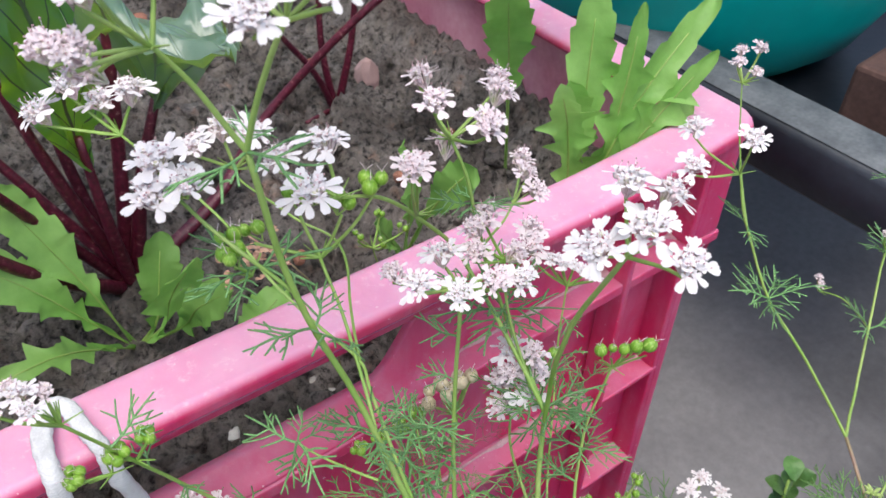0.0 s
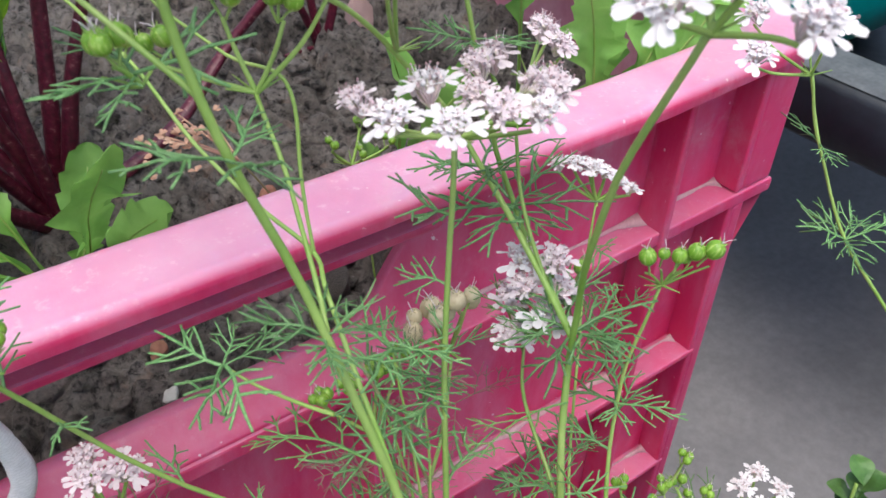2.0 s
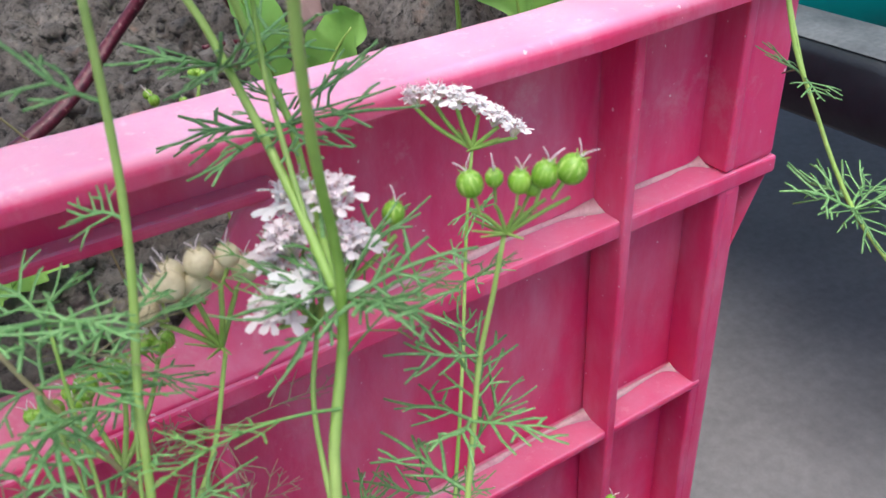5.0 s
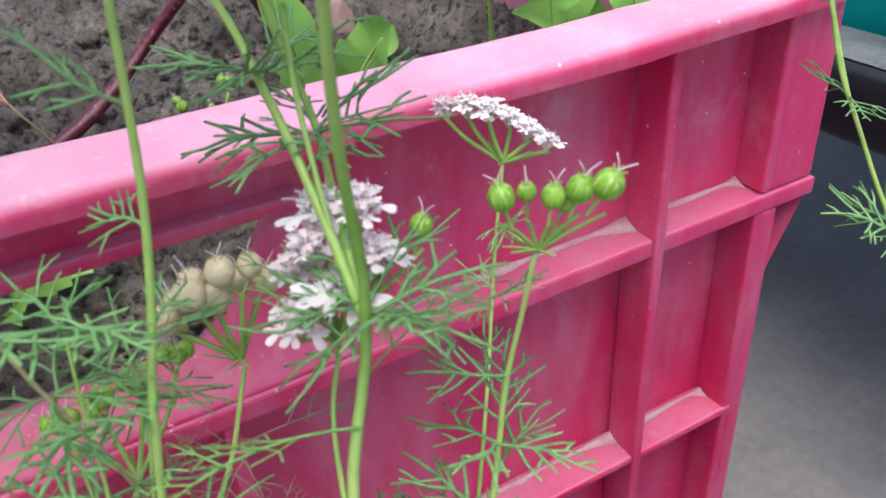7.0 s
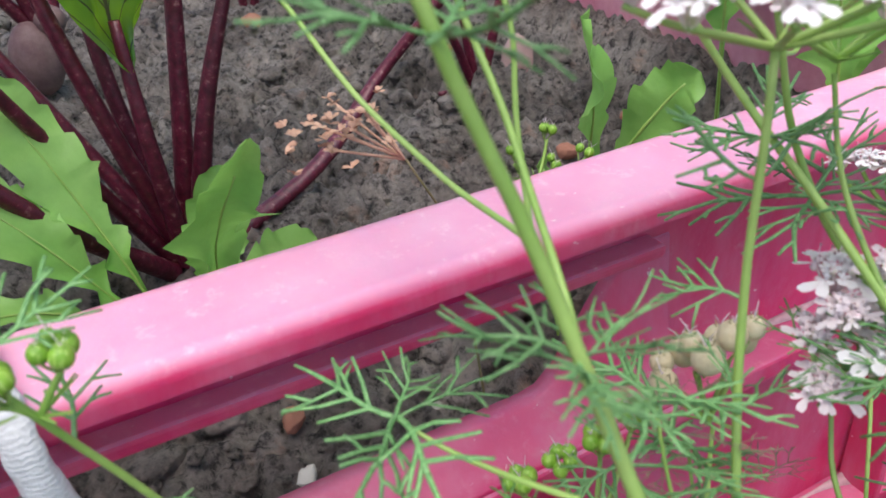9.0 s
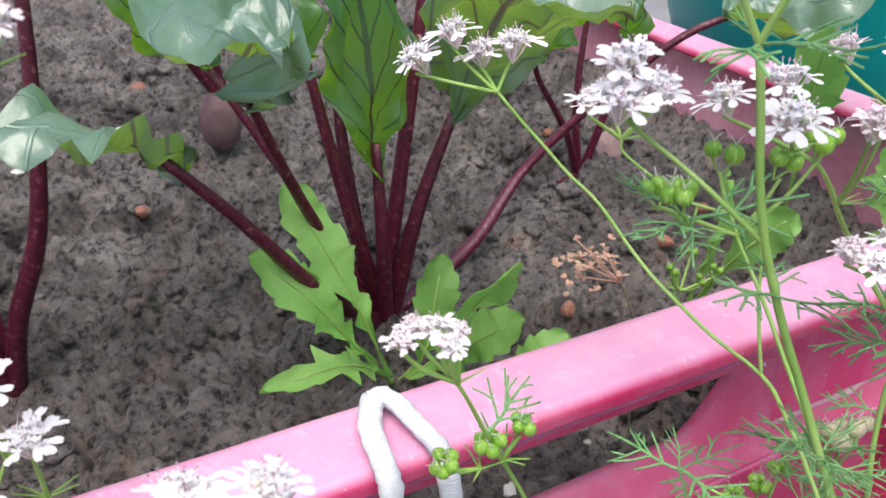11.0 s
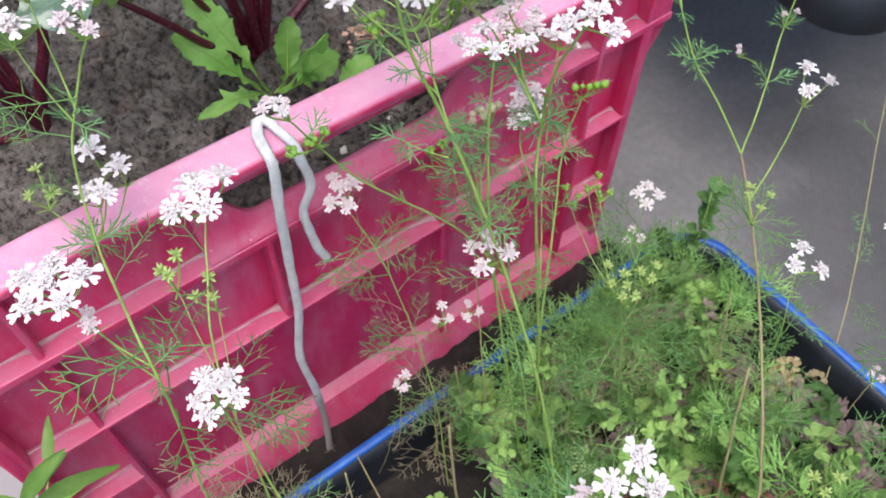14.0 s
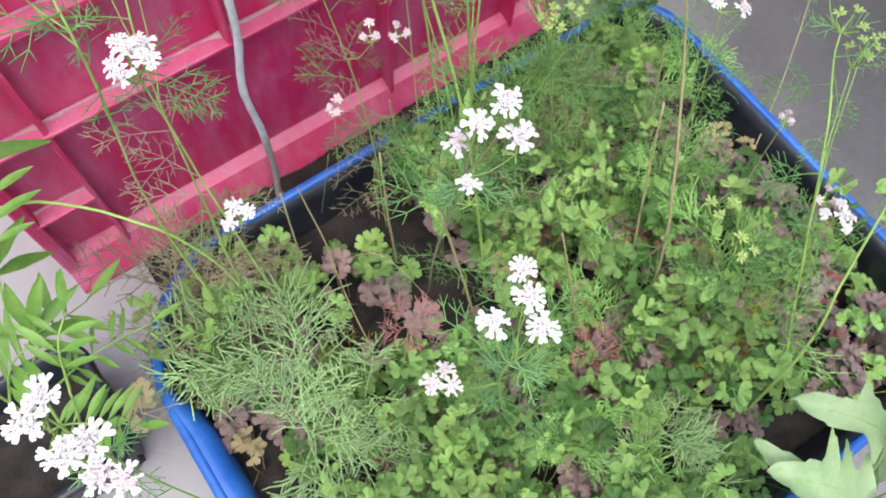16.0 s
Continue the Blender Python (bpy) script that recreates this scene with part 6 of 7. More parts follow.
def marigold():
    m = tagged(new("marigold_plant"), "leafy green marigold with feathered leaves in a black tray", "marigold")
    stems = [[(-0.300, -0.150, 0.05), (-0.285, -0.120, 0.14), (-0.262, -0.080, 0.20), (-0.240, -0.050, 0.235)],
             [(-0.300, -0.150, 0.05), (-0.300, -0.130, 0.15), (-0.305, -0.110, 0.25)],
             [(-0.300, -0.150, 0.05), (-0.275, -0.160, 0.13), (-0.258, -0.160, 0.19)]]
    stems += [[(-0.300, -0.130, 0.18), (-0.285, -0.080, 0.235), (-0.268, -0.060, 0.248)], [(-0.300, -0.040, 0.19), (-0.232, -0.045, 0.207), (-0.177, -0.092, 0.196), (-0.150, -0.125, 0.155), (-0.140, -0.150, 0.06)]]
    for pts in stems:
        stem(m, pts, 0.0024, 0.0014)
    def pinnate(root, tip, pairs, size, sag=0.012):
        root, tip = Vector(root), Vector(tip)
        s = Soup()
        line = spline([root, root.lerp(tip, 0.5) + Vector((0, 0, sag)), tip], 6)
        s.tube(line, 0.0010, 0.0005, 5)
        lf = child("leaf", s.mesh("leaf", [STEM]), m)
        d = (tip - root).normalized()
        side = d.cross(Vector((0, 0, 1))).normalized()
        for k in range(pairs):
            q = line[int((0.25 + 0.7 * k / pairs) * (len(line) - 1))]
            for e in (-1, 1):
                out = (side * e + d * 0.55 + Vector((0, 0, RNG.uniform(-0.3, 0.2)))).normalized()
                ln = size * (1.0 - 0.35 * abs(k / pairs - 0.4)) * RNG.uniform(0.85, 1.1)
                me = blade_mesh("leaflet", [q, q + out * ln * 0.5 + Vector((0, 0, 0.002)), q + out * ln], (0, 0, 1), ln * 0.105, MARIGOLD, lobes=6, depth=0.18, cup=0.2, seed=k, along=12, across=4, start=0.3, blunt=0.9)
                child("leaflet", me, lf)
        me = blade_mesh("leaflet", [tip, tip + d * size * 0.5, tip + d * size], (0, 0, 1), size * 0.11, MARIGOLD, lobes=6, depth=0.18, cup=0.2, seed=9, along=12, across=4, start=0.3, blunt=0.9)
        child("leaflet", me, lf)
    pinnate((-0.262, -0.080, 0.200), (-0.232, -0.030, 0.225), 3, 0.036)
    pinnate((-0.285, -0.120, 0.150), (-0.228, -0.110, 0.178), 4, 0.034)
    pinnate((-0.285, -0.130, 0.130), (-0.205, -0.130, 0.145), 5, 0.022)
    pinnate((-0.300, -0.130, 0.150), (-0.262, -0.130, 0.205), 4, 0.030)
    pinnate((-0.303, -0.118, 0.20), (-0.27, -0.10, 0.255), 3, 0.032)
    pinnate((-0.300, -0.140, 0.10), (-0.255, -0.180, 0.165), 4, 0.032)
    pinnate((-0.275, -0.160, 0.13), (-0.240, -0.190, 0.16), 4, 0.028)
    def hand_leaf(node, tips, w):
        """Long narrow toothed leaflets spread from one node."""
        s = Soup()
        s.tube(spline([(-0.302, -0.118, 0.24), Vector((-0.302, -0.118, 0.24)).lerp(Vector(node), 0.55) + Vector((0, 0, 0.012)), node], 5), 0.0014, 0.0009, 6)
        lf = child("leaf", s.mesh("leaf", [STEM]), m)
        for k, tip in enumerate(tips):
            a, e = Vector(node), Vector(tip)
            me = blade_mesh("leaflet", [a, a.lerp(e, 0.5) + Vector((0, 0, 0.004)), e], (0.1, -0.5, 0.85), w, MARIGOLD, lobes=9, depth=0.16, cup=0.25, wave=0.05, seed=k + 3, along=27, across=6, start=0.25, blunt=0.8)
            child("leaflet", me, lf)
    hand_leaf((-0.234, -0.080, 0.305), [(-0.190, -0.076, 0.285), (-0.203, -0.073, 0.318), (-0.201, -0.078, 0.330), (-0.227, -0.070, 0.262), (-0.252, -0.072, 0.276)], 0.0042)
    hand_leaf((-0.272, -0.062, 0.175), [(-0.232, -0.051, 0.201), (-0.247, -0.050, 0.226), (-0.236, -0.052, 0.150), (-0.262, -0.050, 0.232), (-0.285, -0.054, 0.220)], 0.0046)
    hand_leaf((-0.262, -0.120, 0.190), [(-0.226, -0.108, 0.196), (-0.236, -0.104, 0.222), (-0.232, -0.118, 0.165), (-0.254, -0.100, 0.226)], 0.0043)
    pinnate((-0.258, -0.160, 0.19), (-0.235, -0.135, 0.225), 3, 0.028)
    return m


marigold()


def black_tray():
    t = thing("black_tray", "small black plastic nursery tray on the floor", "planter")
    prof = [(0.012, 0.0), (0.008, 0.004), (0.002, 0.058), (0.0, 0.060), (0.0, 0.066), (0.002, 0.068), (0.007, 0.068), (0.008, 0.05), (0.016, 0.006)]
    rings = [[(x, y, z) for x, y in rounded_loop(-0.42 + d, -0.262 - d, -0.176 + d, -0.070 - d, 0.02 - d * 0.4, 5)] for d, z in prof]
    lofted("body", rings, BLACK, t)
    return t


black_tray()
soil_bed("tray_soil", "dark soil in the small black tray", -0.410, -0.272, -0.166, -0.080, 30, 24, lambda x, y: 0.032 + 0.004 * noise.noise(Vector((x, y, 0)) * 60), TRAYSOIL, 0.01)


# ---- cloth strip hung over the rim ----
def cloth_material():
    """Soiled off-white knitted cotton: fine crosswise ribs, fuzz, grey blotches, and mud where it has lain on the soil."""
    m, n, l, b = material("grey_white_cloth", 0.98)
    b.inputs["Specular IOR Level"].default_value = 0.1
    col = ramp(n, l, noise_node(n, l, 75, 6, 0.7).outputs["Fac"], [(0.32, (0.55, 0.55, 0.56)), (0.55, (0.69, 0.69, 0.70)), (0.75, (0.79, 0.79, 0.80))]).outputs["Color"]
    tc = n.new("ShaderNodeTexCoord")
    wv = n.new("ShaderNodeTexWave")
    wv.bands_direction = "Z"
    wv.inputs["Scale"].default_value, wv.inputs["Distortion"].default_value, wv.inputs["Detail Scale"].default_value = 330, 5.0, 3
    l.new(tc.outputs["Object"], wv.inputs["Vector"])
    shade = ramp(n, l, wv.outputs["Fac"], [(0.0, (0.90, 0.90, 0.90)), (0.6, (1, 1, 1))]).outputs["Color"]
    col = mix(n, l, "MULTIPLY", 1.0, col, shade)
    sep = n.new("ShaderNodeSeparateXYZ")
    l.new(tc.outputs["Object"], sep.inputs[0])
    edge = n.new("ShaderNodeMath")
    edge.operation = "MULTIPLY_ADD"
    l.new(noise_node(n, l, 45, 4).outputs["Fac"], edge.inputs[0])
    edge.inputs[1].default_value = -0.12
    l.new(sep.outputs["Z"], edge.inputs[2])
    mud = ramp(n, l, edge.outputs[0], [(0.0, (0.70, 0.70, 0.70)), (0.035, (0, 0, 0))]).outputs["Color"]
    col = mix(n, l, "MIX", mud, col, (0.15, 0.11, 0.10))
    l.new(col, b.inputs["Base Color"])
    hgt = mix(n, l, "MIX", 0.8, wv.outputs["Fac"], noise_node(n, l, 700, 4, 0.7).outputs["Fac"])
    bump(n, l, b, hgt, 0.6, 0.0007)
    return m


CLOTH = cloth_material()


def cloth_strip():
    c = thing("cloth_strip", "twisted off-white cloth strip hanging over the crate rim", "cloth strip")
    def band(name, pts, w, th):
        line = spline(pts, 12)
        s = Soup()
        n = len(line)
        k = 12
        for i, p in enumerate(line):
            d = (line[min(i + 1, n - 1)] - line[max(i - 1, 0)]).normalized()
            out = Vector((0, -1, 0)) if abs(d.y) < 0.7 else Vector((0, 0, 1))
            side = d.cross(out).normalized()
            out = side.cross(d)
            tw = 0.25 * math.sin(i * 0.35)
            fold = noise.noise(p * 70)
            ww = w * (1 + 0.16 * fold + 0.05 * math.sin(i * 1.3))
            tw += 0.9 * noise.noise(p * 22)
            for j in range(k):
                a = math.tau * j / k + tw
                rip = 1 + 0.10 * math.sin(3 * a + i * 0.3) + 0.06 * noise.noise(p * 240 + Vector((j, 0, 0)))
                s.v.append(tuple(p + side * (math.cos(a) * ww * rip) + out * (math.sin(a) * th * rip)))
        for i in range(n - 1):
            for j in range(k):
                a, b = i * k + j, i * k + (j + 1) % k
                s.f.append((a, b, b + k, a + k))
                s.m.append(0)
        s.f.append(tuple(range(k)))
        s.f.append(tuple((n - 1) * k + j for j in range(k)))
        s.m += [0, 0]
        # loose threads at the cut end
        r = random.Random(n)
        e = line[-1] if name == "short_end" else line[0]
        for q in range(14):
            o = e + Vector((r.gauss(0, w * 0.5), r.gauss(0, 0.0012), r.uniform(-0.001, 0.002)))
            s.tube([o, o + Vector((r.gauss(0, 0.002), r.gauss(0, 0.0015), -r.uniform(0.001, 0.003))), o + Vector((r.gauss(0, 0.004), r.gauss(0, 0.002), -r.uniform(0.002, 0.007)))], 0.00022, 0.00012, 4)
        child(name, s.mesh(name, [CLOTH]), c)
    band("long_end", [(-0.073, -0.026, 0.012), (-0.066, -0.014, 0.040), (-0.065, -0.007, 0.085), (-0.068, -0.005, 0.145), (-0.060, -0.005, 0.205), (-0.058, -0.006, 0.262), (-0.057, -0.008, 0.300), (-0.054, -0.0080, 0.342), (-0.0532, -0.0035, 0.3520), (-0.0515, 0.010, 0.3532), (-0.0465, 0.0185, 0.3540)], 0.0030, 0.0021)
    band("short_end", [(-0.0485, 0.0180, 0.3538), (-0.0435, 0.0165, 0.3540), (-0.0412, 0.008, 0.3532), (-0.0392, -0.0035, 0.3520), (-0.038, -0.0080, 0.342), (-0.035, -0.007, 0.317), (-0.042, -0.006, 0.296), (-0.039, -0.006, 0.262), (-0.033, -0.006, 0.240)], 0.0028, 0.0020)
    return c


cloth_strip()


# ---- the thicket in the blue tray ----
def fan_leaf_mesh(seed, mat):
    """A low coriander leaf: three leaflets cut into toothed lobes, on a thin stalk. The stalk's foot is the origin, the leaf lies about 1 above it."""
    r = random.Random(seed)
    s = Soup()
    bend = Vector((r.uniform(0.25, 0.45), 0, 0))
    s.tube(spline([(0, 0, 0), tuple(bend * 0.25 + Vector((0, 0, 0.5))), tuple(bend + Vector((0, 0, 0.95)))], 3), 0.020, 0.014, 4)
    top = bend + Vector((0, 0, 0.95))
    for a0, dist, size in ((0, 0.20, 0.34), (1.2, 0.13, 0.29), (-1.2, 0.13, 0.29)):
        a0 += r.uniform(-0.15, 0.15)
        size *= r.uniform(0.85, 1.1)
        c = top + Vector((math.cos(a0) * dist, math.sin(a0) * dist, r.uniform(-0.05, 0.05)))
        s.tube([top, c], 0.014, 0.012, 3)
        base = len(s.v)
        n = 43
        tilt, fold = r.uniform(-0.3, 0.3), r.uniform(0.05, 0.4)
        ph = r.uniform(0, 6)
        s.v.append(tuple(c))
        for ring in (0.5, 1.0):
            for k in range(n):
                t = k / (n - 1)
                a = a0 + (t - 0.5) * 3.5
                cut = abs(math.sin(t * math.pi * 3)) ** 0.45
                tooth = 0.09 * abs(math.sin(t * math.pi * 9))
                lobe = (0.48 + 0.44 * cut + tooth) if ring > 0.9 else 0.74 + 0.2 * cut
                q = size * ring * lobe * (0.78 + 0.22 * math.cos((t - 0.5) * 2.4))
                y = math.sin(a - a0) * q
                p = c + Vector((math.cos(a) * q, math.sin(a) * q, fold * abs(y) + tilt * y + 0.05 * size * math.sin(t * 18 + ph) * ring))
                s.v.append(tuple(p))
        for k in range(n - 1):
            s.f.append((base, base + 1 + k, base + 2 + k))
            s.f.append((base + 1 + k, base + 1 + n + k, base + 2 + n + k, base + 2 + k))
            s.m += [0, 0]
    return s.mesh("leaf", [mat])


FANS = [fan_leaf_mesh(i, (FAN, FANLIGHT, FAN, FANDARK)[i % 4]) for i in range(12)]
PURPLES = [fan_leaf_mesh(i + 10, FANPURPLE) for i in range(3)]
REDS = [fan_leaf_mesh(i + 20, FANRED) for i in range(2)]
YELLOWS = [fan_leaf_mesh(i + 30, FANYELLOW) for i in range(2)]


def low_plant(x, y, bank, count, tall, spread, leaf):
    z = tray_height(x, y) - 0.003
    kind = "low green coriander plant with scalloped leaves" if bank is FANS else "low coriander plant with purplish ageing leaves" if bank is PURPLES else "low coriander with reddened dying leaves" if bank is REDS else "low coriander with yellowing leaves"
    p = tagged(new("coriander_seedling"), kind, "coriander", "low coriander in the tray")
    p.location = (x, y, z)
    for k in range(count):
        a = RNG.uniform(0, math.tau)
        lean = RNG.uniform(0.05, spread)
        h = tall * RNG.uniform(0.55, 1.1)
        axis = Vector((math.cos(a) * lean, math.sin(a) * lean, 1)).normalized()
        q = aim((RNG.uniform(-0.006, 0.006), RNG.uniform(-0.006, 0.006), 0), axis, a, 1.0) @ Matrix.Diagonal((leaf, leaf, h, 1))
        # keep the leaf itself unstretched: scale height only through the stalk
        me = RNG.choice(bank)
        child("leaf", me, p, q)
    return p


def feather_clump(x, y, count, size, bank=THREADS, label="feathery bright green coriander clump"):
    z = tray_height(x, y) - 0.003
    p = tagged(new("coriander_clump"), label, "coriander", "feathery coriander in the tray")
    p.location = (x, y, z)
    h = size * RNG.uniform(0.9, 1.3)
    s = Soup()
    s.tube(spline([(0, 0, 0), (0.004, 0.003, h * 0.6), (0.002, 0.006, h)], 4), 0.0011, 0.0007, 6)
    child("stem", s.mesh("stem", [STEM]), p)
    for k in range(count):
        a, t = RNG.uniform(0, math.tau), RNG.uniform(0.35, 1.0)
        leaf_at(p, (0.003 * t, 0.004 * t, h * t), (math.cos(a), math.sin(a), RNG.uniform(0.1, 1.1)), size * RNG.uniform(0.6, 0.95), bank)
    return p


def thicket():
    for i in range(480):
        x, y = RNG.uniform(BX0 + 0.03, BX1 - 0.03), RNG.uniform(BY0 + 0.03, BY1 - 0.022)
        bare = min((x + 0.045) ** 2 / 0.080 ** 2 + (y + 0.130) ** 2 / 0.055 ** 2, (x + 0.045) ** 2 / 0.045 ** 2 + (y + 0.20) ** 2 / 0.045 ** 2)
        if bare < 1 and RNG.random() < 0.72:
            continue
        if x > 0.06 and y > -0.19 and RNG.random() < 0.5:
            continue
        if noise.noise(Vector((x * 26, y * 26, 9))) < -0.17 or not inside_tray(x, y, 0.030) or (x < BX0 + 0.058 and -0.32 < y < -0.15):
            continue
        u = RNG.random()
        n = noise.noise(Vector((x * 30, y * 30, 3)))
        dull = n > -0.10 or x < -0.15
        bank = (PURPLES if u < 0.58 else YELLOWS if u < 0.60 else REDS if u < 0.62 else FANS) if dull else (FANS if u < 0.74 else PURPLES if u < 0.95 else REDS if u < 0.97 else YELLOWS)
        low = bank is not FANS
        low_plant(x, y, bank, RNG.randint(4, 6), RNG.uniform(0.022, 0.056) if low else RNG.choice((0.026, 0.042, 0.060, 0.076, 0.088)) + 0.030 * max(0.0, (y + 0.25) / 0.2) * (x > 0.0), 0.5, RNG.uniform(0.020, 0.032) if low else RNG.uniform(0.022, 0.036))
    for i, (x, y, c, s) in enumerate(((0.165, -0.145, 7, 0.054), (0.225, -0.150, 7, 0.054), (0.255, -0.180, 7, 0.050), (0.060, -0.150, 8, 0.054), (0.095, -0.110, 8, 0.056), (0.150, -0.100, 9, 0.060), (0.200, -0.110, 9, 0.066), (0.240, -0.095, 8, 0.066),
                       (0.055, -0.215, 9, 0.052), (0.15, -0.235, 8, 0.052), (0.020, -0.275, 8, 0.046), (0.205, -0.220, 8, 0.052), (0.130, -0.175, 8, 0.056), (-0.125, -0.385, 7, 0.040), (0.0, -0.20, 6, 0.045))):
        if i % 2:
            feather_clump(x, y, c, s * 0.72, GREENFEATHERS, "dense bright green clump of finely cut coriander leaves")
        else:
            feather_clump(x, y, c - 2, s * 0.9)
    rr = random.Random(31)
    for i in range(34):
        x, y = rr.uniform(-0.02, 0.262), rr.uniform(-0.385, -0.085)
        if noise.noise(Vector((x * 24, y * 24, 5))) < -0.05 or (x < 0.03 and y > -0.24):
            continue
        feather_clump(x, y, rr.randint(6, 9), rr.uniform(0.030, 0.052), GREENFEATHERS, "dense bright green clump of finely cut coriander leaves")
    for x, y, c, s in ((-0.172, -0.160, 11, 0.062), (-0.160, -0.240, 12, 0.062), (-0.138, -0.195, 9, 0.058), (-0.112, -0.236, 8, 0.052), (-0.135, -0.285, 9, 0.050), (0.038, -0.377, 16, 0.050), (0.075, -0.175, 14, 0.046), (-0.085, -0.345, 12, 0.040)):
        feather_clump(x, y, c, s, FEATHERS, "dense bluish-green clump of finely cut coriander leaves")
    for x, y, c, s in ((0.150, -0.125, 9, 0.060), (0.205, -0.165, 9, 0.056), (0.105, -0.130, 8, 0.056), (0.180, -0.190, 8, 0.050), (-0.150, -0.100, 18, 0.072), (-0.185, -0.102, 16, 0.075), (-0.190, -0.135, 14, 0.065), (-0.140, -0.086, 8, 0.060), (-0.012, -0.092, 12, 0.052), (0.014, -0.098, 10, 0.050), (0.02, -0.24, 8, 0.045), (0.10, -0.30, 8, 0.045), (-0.05, -0.28, 8, 0.045), (0.15, -0.33, 6, 0.04), (0.085, -0.34, 7, 0.04), (0.065, -0.18, 7, 0.045)):
        feather_clump(x, y, c, s, DRYTHREADS, "withered brownish threadlike coriander clump")
    # fuller growth along the far rim that leans over the corner
    for x, y, c, s in ((0.072, -0.092, 7, 0.040), (0.098, -0.088, 8, 0.044), (0.122, -0.096, 8, 0.042), (0.150, -0.088, 8, 0.046), (0.176, -0.100, 7, 0.042), (0.212, -0.128, 7, 0.040), (0.085, -0.125, 7, 0.038), (0.115, -0.135, 7, 0.038), (0.268, -0.160, 8, 0.044), (0.245, -0.120, 7, 0.044)):
        feather_clump(x, y, c, s, GREENFEATHERS, "dense bright green clump of finely cut coriander leaves")
    for x, y, c, s in ((0.222, -0.090, 7, 0.050), (0.258, -0.094, 7, 0.050), (0.272, -0.132, 7, 0.048)):
        feather_clump(x, y, c, s)
    for x, y, c, h, lf in ((0.228, -0.104, 8, 0.062, 0.032), (0.244, -0.090, 8, 0.066, 0.032), (0.205, -0.096, 7, 0.060, 0.030), (0.252, -0.135, 7, 0.056, 0.030), (0.185, -0.130, 7, 0.052, 0.030), (0.160, -0.120, 7, 0.050, 0.030)):
        low_plant(x, y, FANS, c, h, 0.5, lf)
    # purplish rosettes along the bare wall and in the front, yellowed leaves over the rim
    for x, y, bank, c, h, lf in ((-0.196, -0.172, PURPLES, 5, 0.040, 0.030), (-0.198, -0.205, PURPLES, 5, 0.036, 0.030), (-0.108, -0.305, PURPLES, 7, 0.042, 0.032), (-0.075, -0.315, PURPLES, 6, 0.038, 0.030), (-0.062, -0.190, PURPLES, 6, 0.046, 0.032), (-0.075, -0.155, PURPLES, 5, 0.050, 0.030), (-0.060, -0.255, FANS, 6, 0.056, 0.032), (-0.072, -0.275, FANS, 6, 0.050, 0.030), (-0.200, -0.232, YELLOWS, 3, 0.046, 0.028),
                                 (-0.128, -0.112, FANS, 7, 0.066, 0.030), (-0.108, -0.104, FANS, 6, 0.060, 0.028), (-0.095, -0.128, FANS, 5, 0.050, 0.028), (0.228, -0.369, REDS, 5, 0.050, 0.024), (0.185, -0.352, YELLOWS, 3, 0.050, 0.020), (0.150, -0.352, PURPLES, 6, 0.046, 0.030), (0.115, -0.335, PURPLES, 6, 0.040, 0.030)):
        low_plant(x, y, bank, c, h, 0.55, lf)
    for x, y, c, s in ((0.140, -0.335, 10, 0.045), (0.118, -0.365, 8, 0.04), (-0.105, -0.20, 4, 0.03)):
        feather_clump(x, y, c, s, YELLOWTHREADS, "yellowing feathery coriander clump")


thicket()


def dry_stick(pts, r):
    p = tagged(new("dry_stalk"), "dry straw-coloured fallen coriander stalk", "stalk", "dry stalks")
    stem(p, pts, r, r * 0.6, OLDSTEM)
    return p


# bent stems that lean out of the tray
def leaning_stem(label, pts, r, mat, leaves):
    p = coriander(label, pts[0])
    _, line = stem(p, pts, r, r * 0.55, mat)
    leafy(p, line, 0.35, 1.0, leaves, 0.036)
    return p


yellowed = tagged(new("coriander_seedling"), "low coriander with peach-yellow leaves hanging over the rim", "coriander", "low coriander in the tray")
for x, y, z, a, size in ((-0.246, -0.160, 0.088, 2.9, 0.030), (-0.236, -0.170, 0.086, 3.5, 0.034)):
    stem(yellowed, [(-0.200, -0.176, 0.040), (-0.212, -0.172, 0.082), (-0.226, -0.168, 0.094), (x, y, z)], 0.0007, 0.0005, OLDSTEM)
    child("leaf", YELLOWS[0], yellowed, aim((x, y, z), Vector((math.cos(a) * 0.25, math.sin(a) * 0.25, 1)), a, 1.0) @ Matrix.Diagonal((size, size, 0.004, 1)))


leaning_stem("pale straw-green coriander stem leaning low across the tray", [(0.104, -0.400, 0.058), (0.143, -0.386, 0.135), (0.189, -0.363, 0.164), (0.250, -0.332, 0.205), (0.300, -0.305, 0.245)], 0.0026, STEM, 3)
leaning_stem("thin brownish coriander stem leaning out over the floor", [(0.262, -0.246, 0.055), (0.300, -0.220, 0.088), (0.350, -0.185, 0.117), (0.415, -0.136, 0.150), (0.470, -0.095, 0.182)], 0.0013, OLDSTEM, 5)


def red_sprig(x, y, z, rise):
    """A young plant whose small cut leaves have turned coral red."""
    p = tagged(new("coriander_seedling"), "small coriander seedling turned coral red", "coriander", "low coriander in the tray")
    stem(p, [(x - 0.006, y + 0.004, tray_height(x, y) - 0.003), (x - 0.002, y + 0.002, z - rise), (x, y, z)], 0.0011, 0.0007, OLDSTEM)
    for k in range(5):
        a = k * 1.3 + 0.3
        leaf_at(p, (x, y, z - 0.002 * (k % 3)), (math.cos(a), math.sin(a), 0.35), 0.018, REDFEATHERS)
    return p


